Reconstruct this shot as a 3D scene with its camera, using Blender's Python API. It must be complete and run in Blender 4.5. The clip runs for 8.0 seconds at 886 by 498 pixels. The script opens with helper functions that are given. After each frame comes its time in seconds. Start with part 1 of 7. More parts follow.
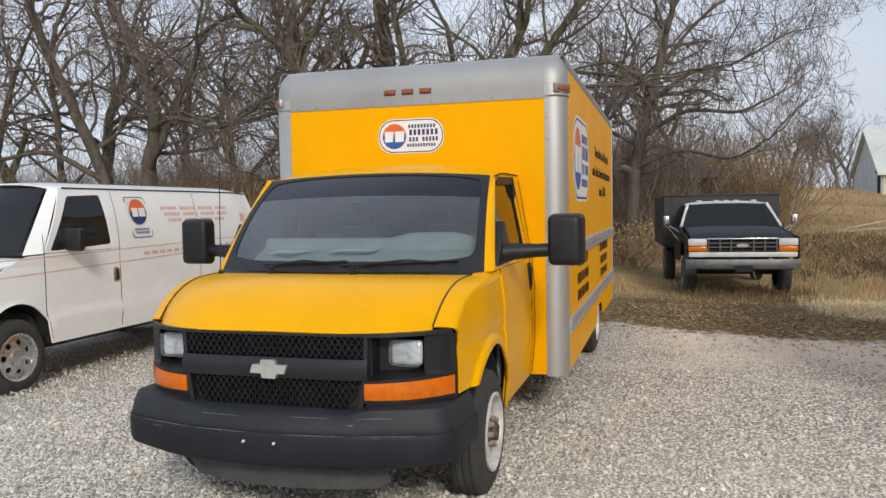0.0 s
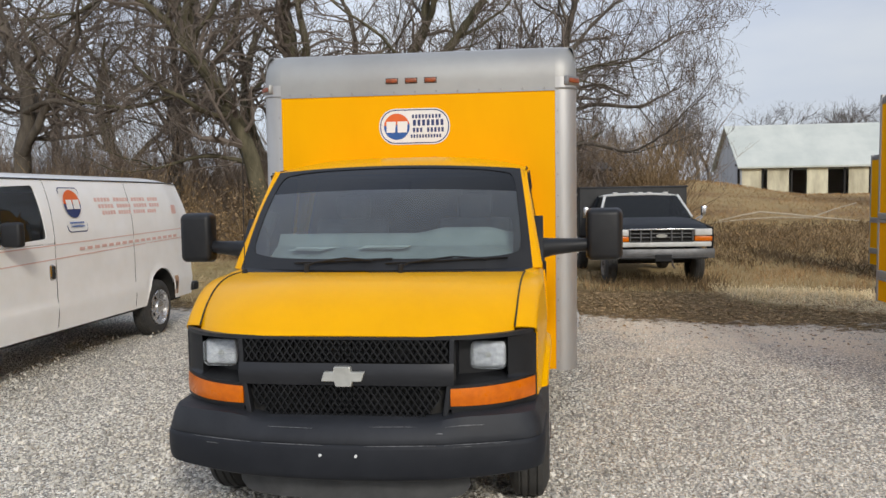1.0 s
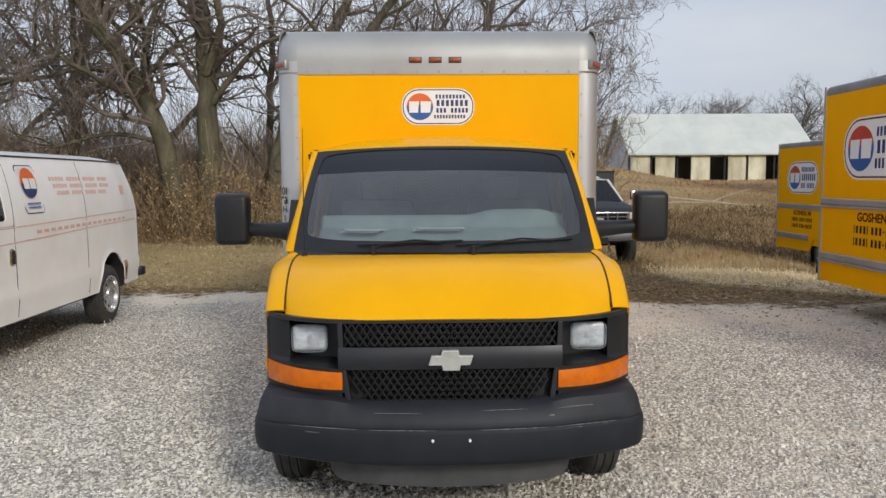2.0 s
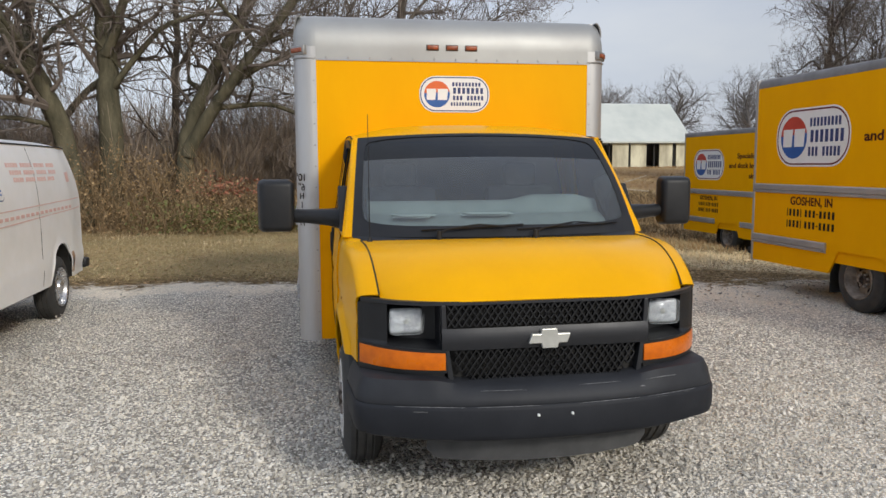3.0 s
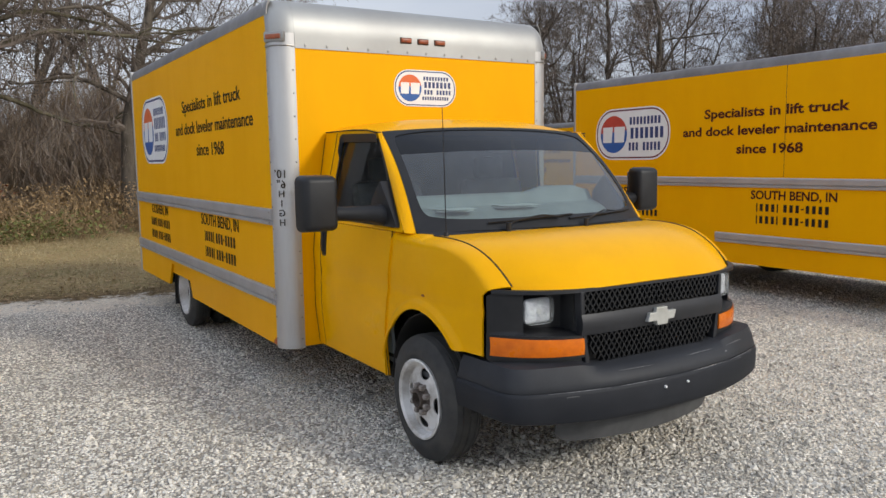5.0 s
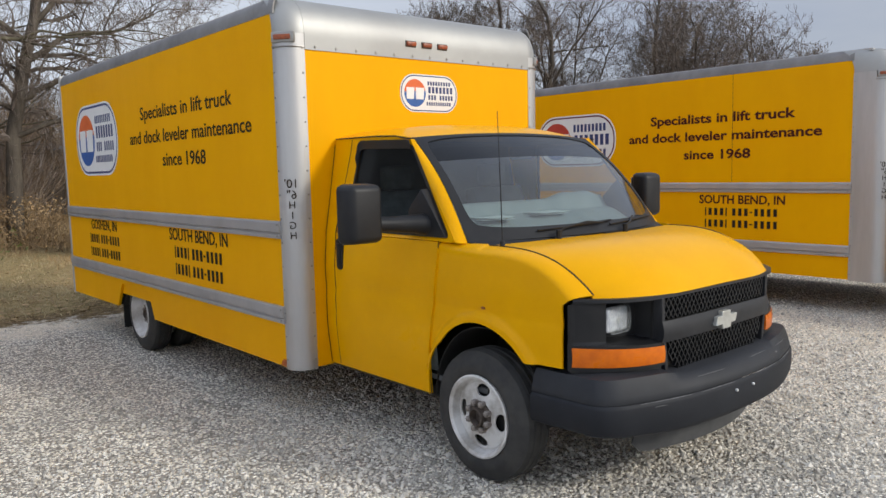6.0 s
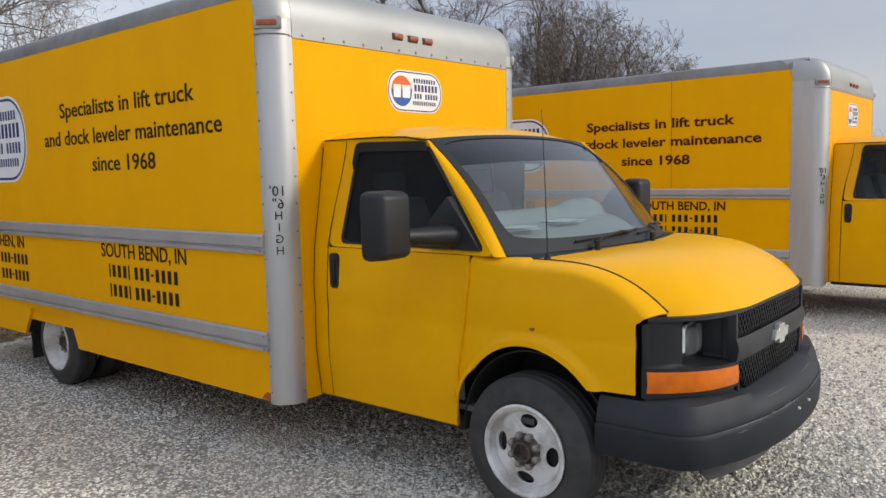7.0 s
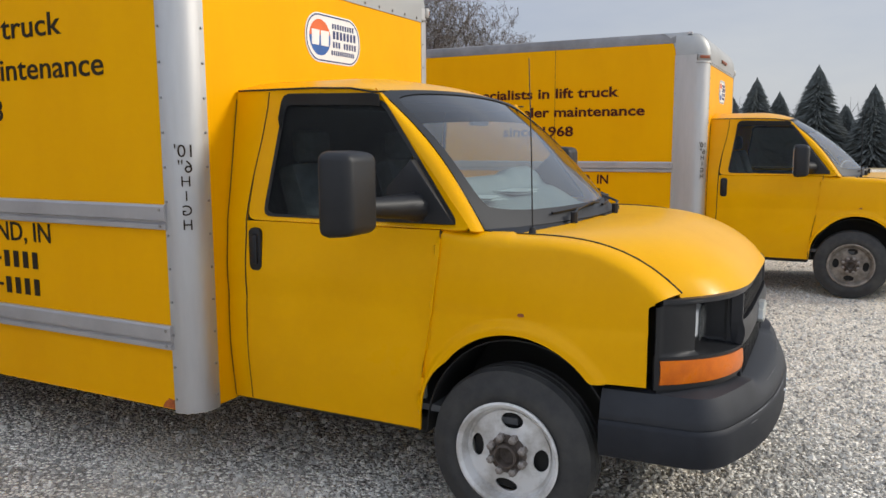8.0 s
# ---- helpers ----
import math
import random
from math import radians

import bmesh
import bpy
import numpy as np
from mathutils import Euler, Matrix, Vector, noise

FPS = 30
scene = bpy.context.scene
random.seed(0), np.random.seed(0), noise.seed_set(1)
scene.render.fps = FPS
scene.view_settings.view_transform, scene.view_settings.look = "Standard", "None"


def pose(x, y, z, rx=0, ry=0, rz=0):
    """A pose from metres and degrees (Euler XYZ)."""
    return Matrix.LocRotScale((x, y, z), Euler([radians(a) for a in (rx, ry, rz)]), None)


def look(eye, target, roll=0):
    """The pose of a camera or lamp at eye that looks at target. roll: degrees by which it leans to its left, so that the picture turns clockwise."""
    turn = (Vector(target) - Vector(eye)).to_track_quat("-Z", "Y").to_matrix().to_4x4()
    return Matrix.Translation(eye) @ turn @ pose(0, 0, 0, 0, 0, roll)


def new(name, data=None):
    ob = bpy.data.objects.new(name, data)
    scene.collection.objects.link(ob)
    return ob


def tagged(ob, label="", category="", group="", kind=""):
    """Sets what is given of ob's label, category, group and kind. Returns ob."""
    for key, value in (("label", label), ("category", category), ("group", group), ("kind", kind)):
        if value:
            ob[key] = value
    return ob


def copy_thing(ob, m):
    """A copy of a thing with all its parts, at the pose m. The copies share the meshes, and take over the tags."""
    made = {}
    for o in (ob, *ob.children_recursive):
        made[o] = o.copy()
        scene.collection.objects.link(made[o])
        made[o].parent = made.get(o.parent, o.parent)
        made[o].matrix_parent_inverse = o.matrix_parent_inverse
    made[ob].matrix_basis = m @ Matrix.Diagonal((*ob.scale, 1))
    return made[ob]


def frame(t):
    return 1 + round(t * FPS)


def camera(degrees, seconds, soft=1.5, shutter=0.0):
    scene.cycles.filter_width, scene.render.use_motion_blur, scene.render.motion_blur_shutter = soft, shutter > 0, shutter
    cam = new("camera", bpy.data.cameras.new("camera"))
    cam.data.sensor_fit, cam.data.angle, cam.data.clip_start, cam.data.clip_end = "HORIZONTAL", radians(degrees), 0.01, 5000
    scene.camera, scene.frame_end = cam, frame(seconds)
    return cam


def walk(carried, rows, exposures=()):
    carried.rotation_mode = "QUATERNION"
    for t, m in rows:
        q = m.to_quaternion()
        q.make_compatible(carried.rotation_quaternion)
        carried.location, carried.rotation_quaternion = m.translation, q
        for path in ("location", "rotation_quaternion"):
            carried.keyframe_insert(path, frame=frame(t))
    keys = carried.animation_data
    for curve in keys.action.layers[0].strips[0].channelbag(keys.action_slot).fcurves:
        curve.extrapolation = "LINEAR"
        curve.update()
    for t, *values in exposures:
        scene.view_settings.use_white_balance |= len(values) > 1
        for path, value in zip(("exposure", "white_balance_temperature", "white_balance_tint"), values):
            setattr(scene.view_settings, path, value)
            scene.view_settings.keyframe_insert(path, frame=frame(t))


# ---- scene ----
cam = camera(59.9, 8.0)
METRES, EYE, TILT, LEAN, TURN = 8.322, 1.745, 1.44, -1.0, 16.3
ROWS = [
    (0.0, 0.0, 0.0, 0.0, -0.16, -4.49, 1.98),
    (0.5, -0.0628, 0.019, 0.0037, -4.82, -4.93, 1.98),
    (1.0, -0.1248, 0.0325, 0.0065, -9.47, -5.52, 1.61),
    (1.5, -0.186, 0.0515, 0.0065, -13.73, -6.24, 1.16),
    (3.0, -0.3718, 0.1012, 0.0085, -26.31, -7.96, 0.56),
    (3.5, -0.4311, 0.1274, 0.0107, -31.68, -8.26, 0.46),
    (4.0, -0.4816, 0.1678, 0.0094, -37.33, -8.41, 0.38),
    (4.5, -0.5333, 0.2101, 0.0079, -43.08, -8.39, 0.35),
    (6.0, -0.6305, 0.3658, 0.0055, -57.06, -7.66, 0.76),
    (6.5, -0.6348, 0.4243, 0.0058, -61.35, -7.12, 0.77),
    (7.0, -0.6259, 0.4866, 0.0031, -66.59, -7.21, 0.49),
    (7.5, -0.6057, 0.5378, -0.0014, -72.39, -7.71, -0.02),
    (8.0, -0.5789, 0.5859, -0.0072, -79.43, -9.07, -0.98),
]
walk(cam, [(t, pose(0, 0, EYE, TILT, LEAN, TURN) @ pose(METRES * x, METRES * y, METRES * z, 90 + pitch, roll, yaw)) for t, x, y, z, yaw, pitch, roll in ROWS],
     exposures=[(0.0, 0.12), (1.5, 0.06), (3.5, 0.09), (4.5, 0.18), (6.5, 0.26), (8.0, 0.35)])

# ---- world, sun, exposure ----
SUN_EL, SUN_AZ = 29.0, 154.0   # azimuth clockwise from +y
world = bpy.data.worlds.new("sky")
scene.world = world
world.use_nodes = True
wn, wl = world.node_tree.nodes, world.node_tree.links
wn.clear()
w_out = wn.new("ShaderNodeOutputWorld")
w_bg = wn.new("ShaderNodeBackground")
w_sky = wn.new("ShaderNodeTexSky")
w_sky.sky_type = "NISHITA"
w_sky.sun_disc = False
w_sky.sun_elevation = radians(SUN_EL)
w_sky.sun_rotation = radians(SUN_AZ)
w_sky.dust_density = 2.0
w_co = wn.new("ShaderNodeTexCoord")
w_map = wn.new("ShaderNodeMapping")
w_map.inputs["Scale"].default_value = (1.0, 1.0, 3.5)
w_noise = wn.new("ShaderNodeTexNoise")
w_noise.inputs["Scale"].default_value = 1.7
w_noise.inputs["Detail"].default_value = 6.0
w_noise.inputs["Roughness"].default_value = 0.55
w_ramp = wn.new("ShaderNodeValToRGB")
w_ramp.color_ramp.elements[0].position = 0.33
w_ramp.color_ramp.elements[0].color = (4.15, 4.70, 5.9, 1)
w_ramp.color_ramp.elements[1].position = 0.70
w_ramp.color_ramp.elements[1].color = (5.75, 6.05, 6.55, 1)
w_mix = wn.new("ShaderNodeMix")
w_mix.data_type = "RGBA"
w_mix.inputs["Factor"].default_value = 0.86
wl.new(w_co.outputs["Generated"], w_map.inputs["Vector"])
wl.new(w_map.outputs["Vector"], w_noise.inputs["Vector"])
wl.new(w_noise.outputs["Fac"], w_ramp.inputs["Fac"])
wl.new(w_sky.outputs["Color"], w_mix.inputs["A"])
wl.new(w_ramp.outputs["Color"], w_mix.inputs["B"])
# haze: paler towards the horizon, bluer and deeper overhead
w_sep = wn.new("ShaderNodeSeparateXYZ")
wl.new(w_co.outputs["Generated"], w_sep.inputs["Vector"])
w_up = wn.new("ShaderNodeMapRange")
w_up.interpolation_type = "SMOOTHSTEP"
w_up.inputs["From Min"].default_value, w_up.inputs["From Max"].default_value = 0.02, 0.85
wl.new(w_sep.outputs["Z"], w_up.inputs["Value"])
w_deep = wn.new("ShaderNodeMix")
w_deep.data_type = "RGBA"
w_deep.inputs["A"].default_value = (1.02, 1.01, 1.0, 1)
w_deep.inputs["B"].default_value = (1.22, 1.26, 1.34, 1)
wl.new(w_up.outputs["Result"], w_deep.inputs["Factor"])
w_mul = wn.new("ShaderNodeMix")
w_mul.data_type, w_mul.blend_type = "RGBA", "MULTIPLY"
w_mul.inputs["Factor"].default_value = 1.0
wl.new(w_mix.outputs["Result"], w_mul.inputs["A"])
wl.new(w_deep.outputs["Result"], w_mul.inputs["B"])
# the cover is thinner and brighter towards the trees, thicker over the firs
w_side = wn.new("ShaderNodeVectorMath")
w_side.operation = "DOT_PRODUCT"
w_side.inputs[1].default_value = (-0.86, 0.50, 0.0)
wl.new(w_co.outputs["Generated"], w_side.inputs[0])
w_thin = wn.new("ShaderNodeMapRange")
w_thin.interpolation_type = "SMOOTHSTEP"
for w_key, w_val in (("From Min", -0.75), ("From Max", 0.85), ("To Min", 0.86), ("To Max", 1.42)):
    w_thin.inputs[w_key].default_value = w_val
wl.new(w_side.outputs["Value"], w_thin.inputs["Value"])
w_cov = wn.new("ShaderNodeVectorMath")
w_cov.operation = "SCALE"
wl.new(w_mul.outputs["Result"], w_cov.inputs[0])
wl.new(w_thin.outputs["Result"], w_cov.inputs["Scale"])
# the veiled sun's wide glow in the thin cloud
w_dot = wn.new("ShaderNodeVectorMath")
w_dot.operation = "DOT_PRODUCT"
w_dot.inputs[1].default_value = (math.sin(radians(SUN_AZ)) * math.cos(radians(SUN_EL)), math.cos(radians(SUN_AZ)) * math.cos(radians(SUN_EL)), math.sin(radians(SUN_EL)))
wl.new(w_co.outputs["Generated"], w_dot.inputs[0])
w_clip = wn.new("ShaderNodeMath")
w_clip.operation = "MAXIMUM"
w_clip.inputs[1].default_value = 0.0
wl.new(w_dot.outputs["Value"], w_clip.inputs[0])
w_pow = wn.new("ShaderNodeMath")
w_pow.operation = "POWER"
w_pow.inputs[1].default_value = 7.0
wl.new(w_clip.outputs["Value"], w_pow.inputs[0])
w_glow = wn.new("ShaderNodeMix")
w_glow.data_type = "RGBA"
w_glow.inputs["A"].default_value = (0, 0, 0, 1)
w_glow.inputs["B"].default_value = (5.0, 4.8, 4.4, 1)
wl.new(w_pow.outputs["Value"], w_glow.inputs["Factor"])
w_add = wn.new("ShaderNodeMix")
w_add.data_type, w_add.blend_type = "RGBA", "ADD"
w_add.inputs["Factor"].default_value = 1.0
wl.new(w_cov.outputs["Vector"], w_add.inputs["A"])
wl.new(w_glow.outputs["Result"], w_add.inputs["B"])
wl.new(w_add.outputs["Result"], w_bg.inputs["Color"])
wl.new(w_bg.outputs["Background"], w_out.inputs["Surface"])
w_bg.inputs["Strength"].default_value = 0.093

sun = new("sun", bpy.data.lights.new("sun", "SUN"))
sun.data.energy = 1.8
sun.data.angle = radians(10)
sun.data.color = (1.0, 0.95, 0.86)
_a, _e = radians(SUN_AZ), radians(SUN_EL)
sun.matrix_world = look((40 * math.sin(_a) * math.cos(_e), 40 * math.cos(_a) * math.cos(_e), 40 * math.sin(_e)), (0, 0, 0))
scene.view_settings.exposure = 0.0


# ---- materials ----
def mk(name, c1, c2=None, scale=6.0, rough=0.5, metal=0.0, bump=0.0, bscale=60.0, coat=0.0, spread=(0.35, 0.65),
       rvar=0.1, streak=1.0, piece=0.0, island=0.0, spec=0.5):
    """A painted, metal, stone or organic surface: two colours mixed at two scales, uneven gloss, fine relief."""
    m = bpy.data.materials.new(name)
    m.use_nodes = True
    n, l = m.node_tree.nodes, m.node_tree.links
    b = n["Principled BSDF"]
    c2 = c2 or tuple(min(1.0, v * 0.86) for v in c1)
    co = n.new("ShaderNodeTexCoord")
    mp = n.new("ShaderNodeMapping")
    mp.inputs["Scale"].default_value = (1, 1, streak)
    l.new(co.outputs["Object"], mp.inputs["Vector"])
    t1 = n.new("ShaderNodeTexNoise")
    t1.inputs["Scale"].default_value = scale
    t1.inputs["Detail"].default_value = 7.0
    t1.inputs["Roughness"].default_value = 0.62
    l.new(mp.outputs["Vector"], t1.inputs["Vector"])
    r = n.new("ShaderNodeMapRange")
    r.inputs["From Min"].default_value, r.inputs["From Max"].default_value = spread
    l.new(t1.outputs["Fac"], r.inputs["Value"])
    mx = n.new("ShaderNodeMix")
    mx.data_type = "RGBA"
    mx.inputs["A"].default_value = (*c1, 1)
    mx.inputs["B"].default_value = (*c2, 1)
    l.new(r.outputs["Result"], mx.inputs["Factor"])
    col = mx.outputs["Result"]
    if piece or island:
        src = n.new("ShaderNodeObjectInfo") if piece else n.new("ShaderNodeNewGeometry")
        hs = n.new("ShaderNodeHueSaturation")
        pr = n.new("ShaderNodeMapRange")
        amt = piece or island
        pr.inputs["To Min"].default_value, pr.inputs["To Max"].default_value = 1 - amt, 1 + amt
        l.new(src.outputs["Random" if piece else "Random Per Island"], pr.inputs["Value"])
        l.new(pr.outputs["Result"], hs.inputs["Value"])
        l.new(col, hs.inputs["Color"])
        col = hs.outputs["Color"]
    l.new(col, b.inputs["Base Color"])
    b.inputs["Metallic"].default_value = metal
    b.inputs["Coat Weight"].default_value = coat
    b.inputs["Coat Roughness"].default_value = 0.08
    b.inputs["Specular IOR Level"].default_value = spec
    rr = n.new("ShaderNodeMapRange")
    rr.inputs["To Min"].default_value, rr.inputs["To Max"].default_value = max(0.02, rough - rvar), min(1, rough + rvar)
    l.new(t1.outputs["Fac"], rr.inputs["Value"])
    l.new(rr.outputs["Result"], b.inputs["Roughness"])
    if bump:
        t2 = n.new("ShaderNodeTexNoise")
        t2.inputs["Scale"].default_value = bscale
        t2.inputs["Detail"].default_value = 5.0
        l.new(mp.outputs["Vector"], t2.inputs["Vector"])
        bp = n.new("ShaderNodeBump")
        bp.inputs["Strength"].default_value = bump
        bp.inputs["Distance"].default_value = 0.02
        l.new(t2.outputs["Fac"], bp.inputs["Height"])
        l.new(bp.outputs["Normal"], b.inputs["Normal"])
    return m


def mk_glass(name, tint, ior=1.5, rough=0.0, dust_veil=0.0):
    m = bpy.data.materials.new(name)
    m.use_nodes = True
    n, l = m.node_tree.nodes, m.node_tree.links
    n.clear()
    out = n.new("ShaderNodeOutputMaterial")
    mix = n.new("ShaderNodeMixShader")
    tr = n.new("ShaderNodeBsdfTransparent")
    tr.inputs["Color"].default_value = (*tint, 1)
    gl = n.new("ShaderNodeBsdfGlossy")
    gl.inputs["Roughness"].default_value = rough
    # both faces of the sheet reflect: 2R / (1 + R)
    fr1 = n.new("ShaderNodeFresnel")
    fr1.inputs["IOR"].default_value = ior
    two = n.new("ShaderNodeMath")
    two.operation = "MULTIPLY"
    two.inputs[1].default_value = 2.0
    one = n.new("ShaderNodeMath")
    one.operation = "ADD"
    one.inputs[1].default_value = 1.0
    fr = n.new("ShaderNodeMath")
    fr.operation = "DIVIDE"
    l.new(fr1.outputs["Fac"], two.inputs[0])
    l.new(fr1.outputs["Fac"], one.inputs[0])
    l.new(two.outputs["Value"], fr.inputs[0])
    l.new(one.outputs["Value"], fr.inputs[1])
    dm = n.new("ShaderNodeMixShader")
    df = n.new("ShaderNodeBsdfDiffuse")
    df.inputs["Color"].default_value = (0.62, 0.66, 0.68, 1)
    dn = n.new("ShaderNodeTexNoise")
    dn.inputs["Scale"].default_value = 5.0
    dr = n.new("ShaderNodeMapRange")
    dr.inputs["To Min"].default_value, dr.inputs["To Max"].default_value = dust_veil * 0.6, dust_veil * 1.4
    dc = n.new("ShaderNodeTexCoord")
    l.new(dc.outputs["Object"], dn.inputs["Vector"])
    l.new(dn.outputs["Fac"], dr.inputs["Value"])
    l.new(dr.outputs["Result"], dm.inputs["Fac"])
    l.new(tr.outputs["BSDF"], dm.inputs[1])
    l.new(df.outputs["BSDF"], dm.inputs[2])
    l.new(fr.outputs["Value"], mix.inputs["Fac"])
    l.new(dm.outputs["Shader"], mix.inputs[1])
    l.new(gl.outputs["BSDF"], mix.inputs[2])
    l.new(mix.outputs["Shader"], out.inputs["Surface"])
    return m


M_YELLOW = mk("yellow_paint", (0.82, 0.402, 0.0), (0.77, 0.370, 0.0), 2.2, 0.30, coat=0.05, spec=0.10, rvar=0.06, bump=0.012, bscale=9)
M_BOXYEL = mk("yellow_panel", (0.87, 0.412, 0.0), (0.83, 0.380, 0.0), 1.6, 0.42, spec=0.07, rvar=0.08, bump=0.02, bscale=5, streak=0.35)
M_ALU = mk("brushed_aluminium", (0.54, 0.535, 0.53), (0.42, 0.412, 0.40), 3.0, 0.5, metal=0.75, bump=0.03, bscale=30, streak=0.15)
M_VISOR = mk("satin_front_cap", (0.40, 0.40, 0.385), (0.34, 0.337, 0.325), 1.1, 0.52, metal=0.6, bump=0.012, bscale=12)
M_RAIL = mk("rub_rail_aluminium", (0.47, 0.463, 0.465), (0.38, 0.37, 0.37), 2.0, 0.5, metal=0.55, bump=0.01, bscale=20)
# aluminium roof rail darkened, its shade put into the colour
M_EDGE = mk("shaded_roof_edge", (0.27, 0.262, 0.255), (0.19, 0.182, 0.175), 3.0, 0.6, metal=0.45, bump=0.02, bscale=30)
M_RIVET = mk("rivet_metal", (0.35, 0.34, 0.32), None, 20, 0.45, metal=0.8)
M_BLACK = mk("black_plastic", (0.009, 0.0095, 0.011), (0.016, 0.0165, 0.018), 5.0, 0.48, spec=0.35, bump=0.05, bscale=220)
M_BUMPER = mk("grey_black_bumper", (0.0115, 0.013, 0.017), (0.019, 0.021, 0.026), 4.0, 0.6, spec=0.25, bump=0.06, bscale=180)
M_BUMPTOP = mk("lighter_bumper_top", (0.017, 0.0185, 0.0225), (0.028, 0.030, 0.035), 4.0, 0.58, spec=0.3, bump=0.06, bscale=180)
M_GREY = mk("grille_grey", (0.026, 0.027, 0.031), (0.019, 0.020, 0.023), 6.0, 0.42, metal=0.25)
M_MESH = mk("black_grille_mesh", (0.007, 0.0075, 0.0085), (0.012, 0.0125, 0.014), 9.0, 0.45, spec=0.35)
M_DAM = mk("dusty_air_dam", (0.078, 0.079, 0.080), (0.050, 0.051, 0.053), 6.0, 0.75)
M_DARK = mk("underbody_dark", (0.012, 0.012, 0.012), (0.022, 0.02, 0.017), 8.0, 0.8)
M_SEAM = mk("panel_gap_shade", (0.075, 0.030, 0.004), (0.045, 0.018, 0.004), 6.0, 0.8)
M_RUBBER = mk("tyre_rubber", (0.026, 0.026, 0.026), (0.052, 0.050, 0.046), 9.0, 0.78, bump=0.08, bscale=90)
M_RIM = mk("white_steel_rim", (0.68, 0.67, 0.65), (0.34, 0.31, 0.27), 7.0, 0.5, bump=0.03, spread=(0.42, 0.7))
M_HUB = mk("rusty_hub", (0.05, 0.036, 0.026), (0.12, 0.095, 0.08), 25.0, 0.75, bump=0.2, bscale=80)
M_NUT = mk("weathered_lug_nuts", (0.34, 0.31, 0.28), (0.14, 0.11, 0.09), 40.0, 0.65)
M_CHROME = mk("bright_metal", (0.72, 0.72, 0.72), (0.6, 0.6, 0.6), 12.0, 0.2, metal=1.0)
M_LAMP = mk("lamp_reflector", (0.90, 0.91, 0.92), (0.55, 0.56, 0.58), 26.0, 0.25, metal=0.30, rvar=0.05, bump=0.8, bscale=16)
M_CAP = mk("silver_hubcap", (0.66, 0.66, 0.67), (0.46, 0.46, 0.46), 12.0, 0.28, metal=0.85)
M_EMBLEM = mk("silver_emblem", (0.60, 0.60, 0.56), (0.46, 0.46, 0.42), 12.0, 0.32, metal=0.5)
M_AMBER = mk("amber_lens", (0.68, 0.155, 0.0), (0.54, 0.11, 0.0), 18.0, 0.3, coat=0.25, spec=0.3, bump=0.06, bscale=140)
M_OLDLENS = mk("faded_orange_lens", (0.36, 0.085, 0.025), (0.20, 0.055, 0.025), 30.0, 0.4)
M_LENS = mk_glass("clear_lens", (0.95, 0.96, 0.97), 1.14, 0.04, 0.10)
# diffuse part raised to paint a milky sky reflection over the dust
M_GLASS = mk_glass("windscreen_glass", (0.80, 0.90, 0.90), 1.48, 0.0, 0.056)
M_SIDEGL = mk_glass("side_glass", (0.50, 0.55, 0.53), 1.15, 0.0, 0.016)
M_VANGL = mk_glass("dark_van_glass", (0.30, 0.34, 0.35), 1.30, 0.0, 0.015)
M_PICKGL = mk_glass("dark_pickup_glass", (0.16, 0.19, 0.18), 1.14, 0.0, 0.02)
M_TINT = mk_glass("sunshade_band_glass", (0.035, 0.047, 0.085), 1.26, 0.0, 0.008)
M_CABIN = mk("grey_cabin_plastic", (0.205, 0.228, 0.226), (0.255, 0.278, 0.274), 8.0, 0.65, bump=0.05, bscale=120)
M_CABDARK = mk("dark_cabin_lining", (0.075, 0.078, 0.08), (0.10, 0.10, 0.102), 8.0, 0.8)
M_SEAT = mk("grey_seat_cloth", (0.16, 0.17, 0.175), (0.12, 0.125, 0.13), 14.0, 0.9, bump=0.15, bscale=200)
M_WHITE = mk("white_paint", (0.90, 0.905, 0.905), (0.83, 0.83, 0.81), 1.8, 0.32, coat=0.4, bump=0.01, bscale=8)
M_DECALW = mk("white_decal", (0.80, 0.80, 0.79), (0.75, 0.75, 0.73), 5.0, 0.45)
M_NAVY = mk("navy_decal", (0.02, 0.035, 0.13), (0.025, 0.045, 0.16), 9.0, 0.45)
M_BLUE = mk("blue_decal", (0.02, 0.09, 0.32), (0.025, 0.11, 0.38), 9.0, 0.45)
M_ORANGE = mk("orange_decal", (0.72, 0.14, 0.02), (0.66, 0.12, 0.02), 9.0, 0.45)
M_MAROON = mk("dark_maroon_decal", (0.16, 0.03, 0.035), (0.12, 0.025, 0.03), 9.0, 0.45)
M_REDDECAL = mk("red_decal", (0.52, 0.06, 0.035), (0.46, 0.05, 0.03), 9.0, 0.45)
M_FADED = mk("faded_red_decal", (0.66, 0.40, 0.35), (0.72, 0.52, 0.48), 14.0, 0.5)
M_LETTER = mk("black_lettering", (0.022, 0.015, 0.010), (0.036, 0.025, 0.014), 20.0, 0.6, spec=0.12)
M_MAROONINK = mk("faded_maroon_lettering", (0.060, 0.012, 0.008), (0.090, 0.022, 0.012), 20.0, 0.6, spec=0.12)
M_CARBLACK = mk("weathered_black_paint", (0.010, 0.012, 0.015), (0.02, 0.022, 0.025), 4.0, 0.55, spec=0.25)
M_CARWHITE = mk("weathered_white_paint", (0.62, 0.62, 0.60), (0.5, 0.49, 0.46), 5.0, 0.45)
M_STAKE = mk("black_steel_plate", (0.018, 0.02, 0.022), (0.035, 0.034, 0.033), 4.0, 0.6, bump=0.05)
M_BARNW = mk("pale_barn_panel", (0.74, 0.70, 0.52), (0.42, 0.38, 0.27), 0.9, 0.7, streak=0.3)
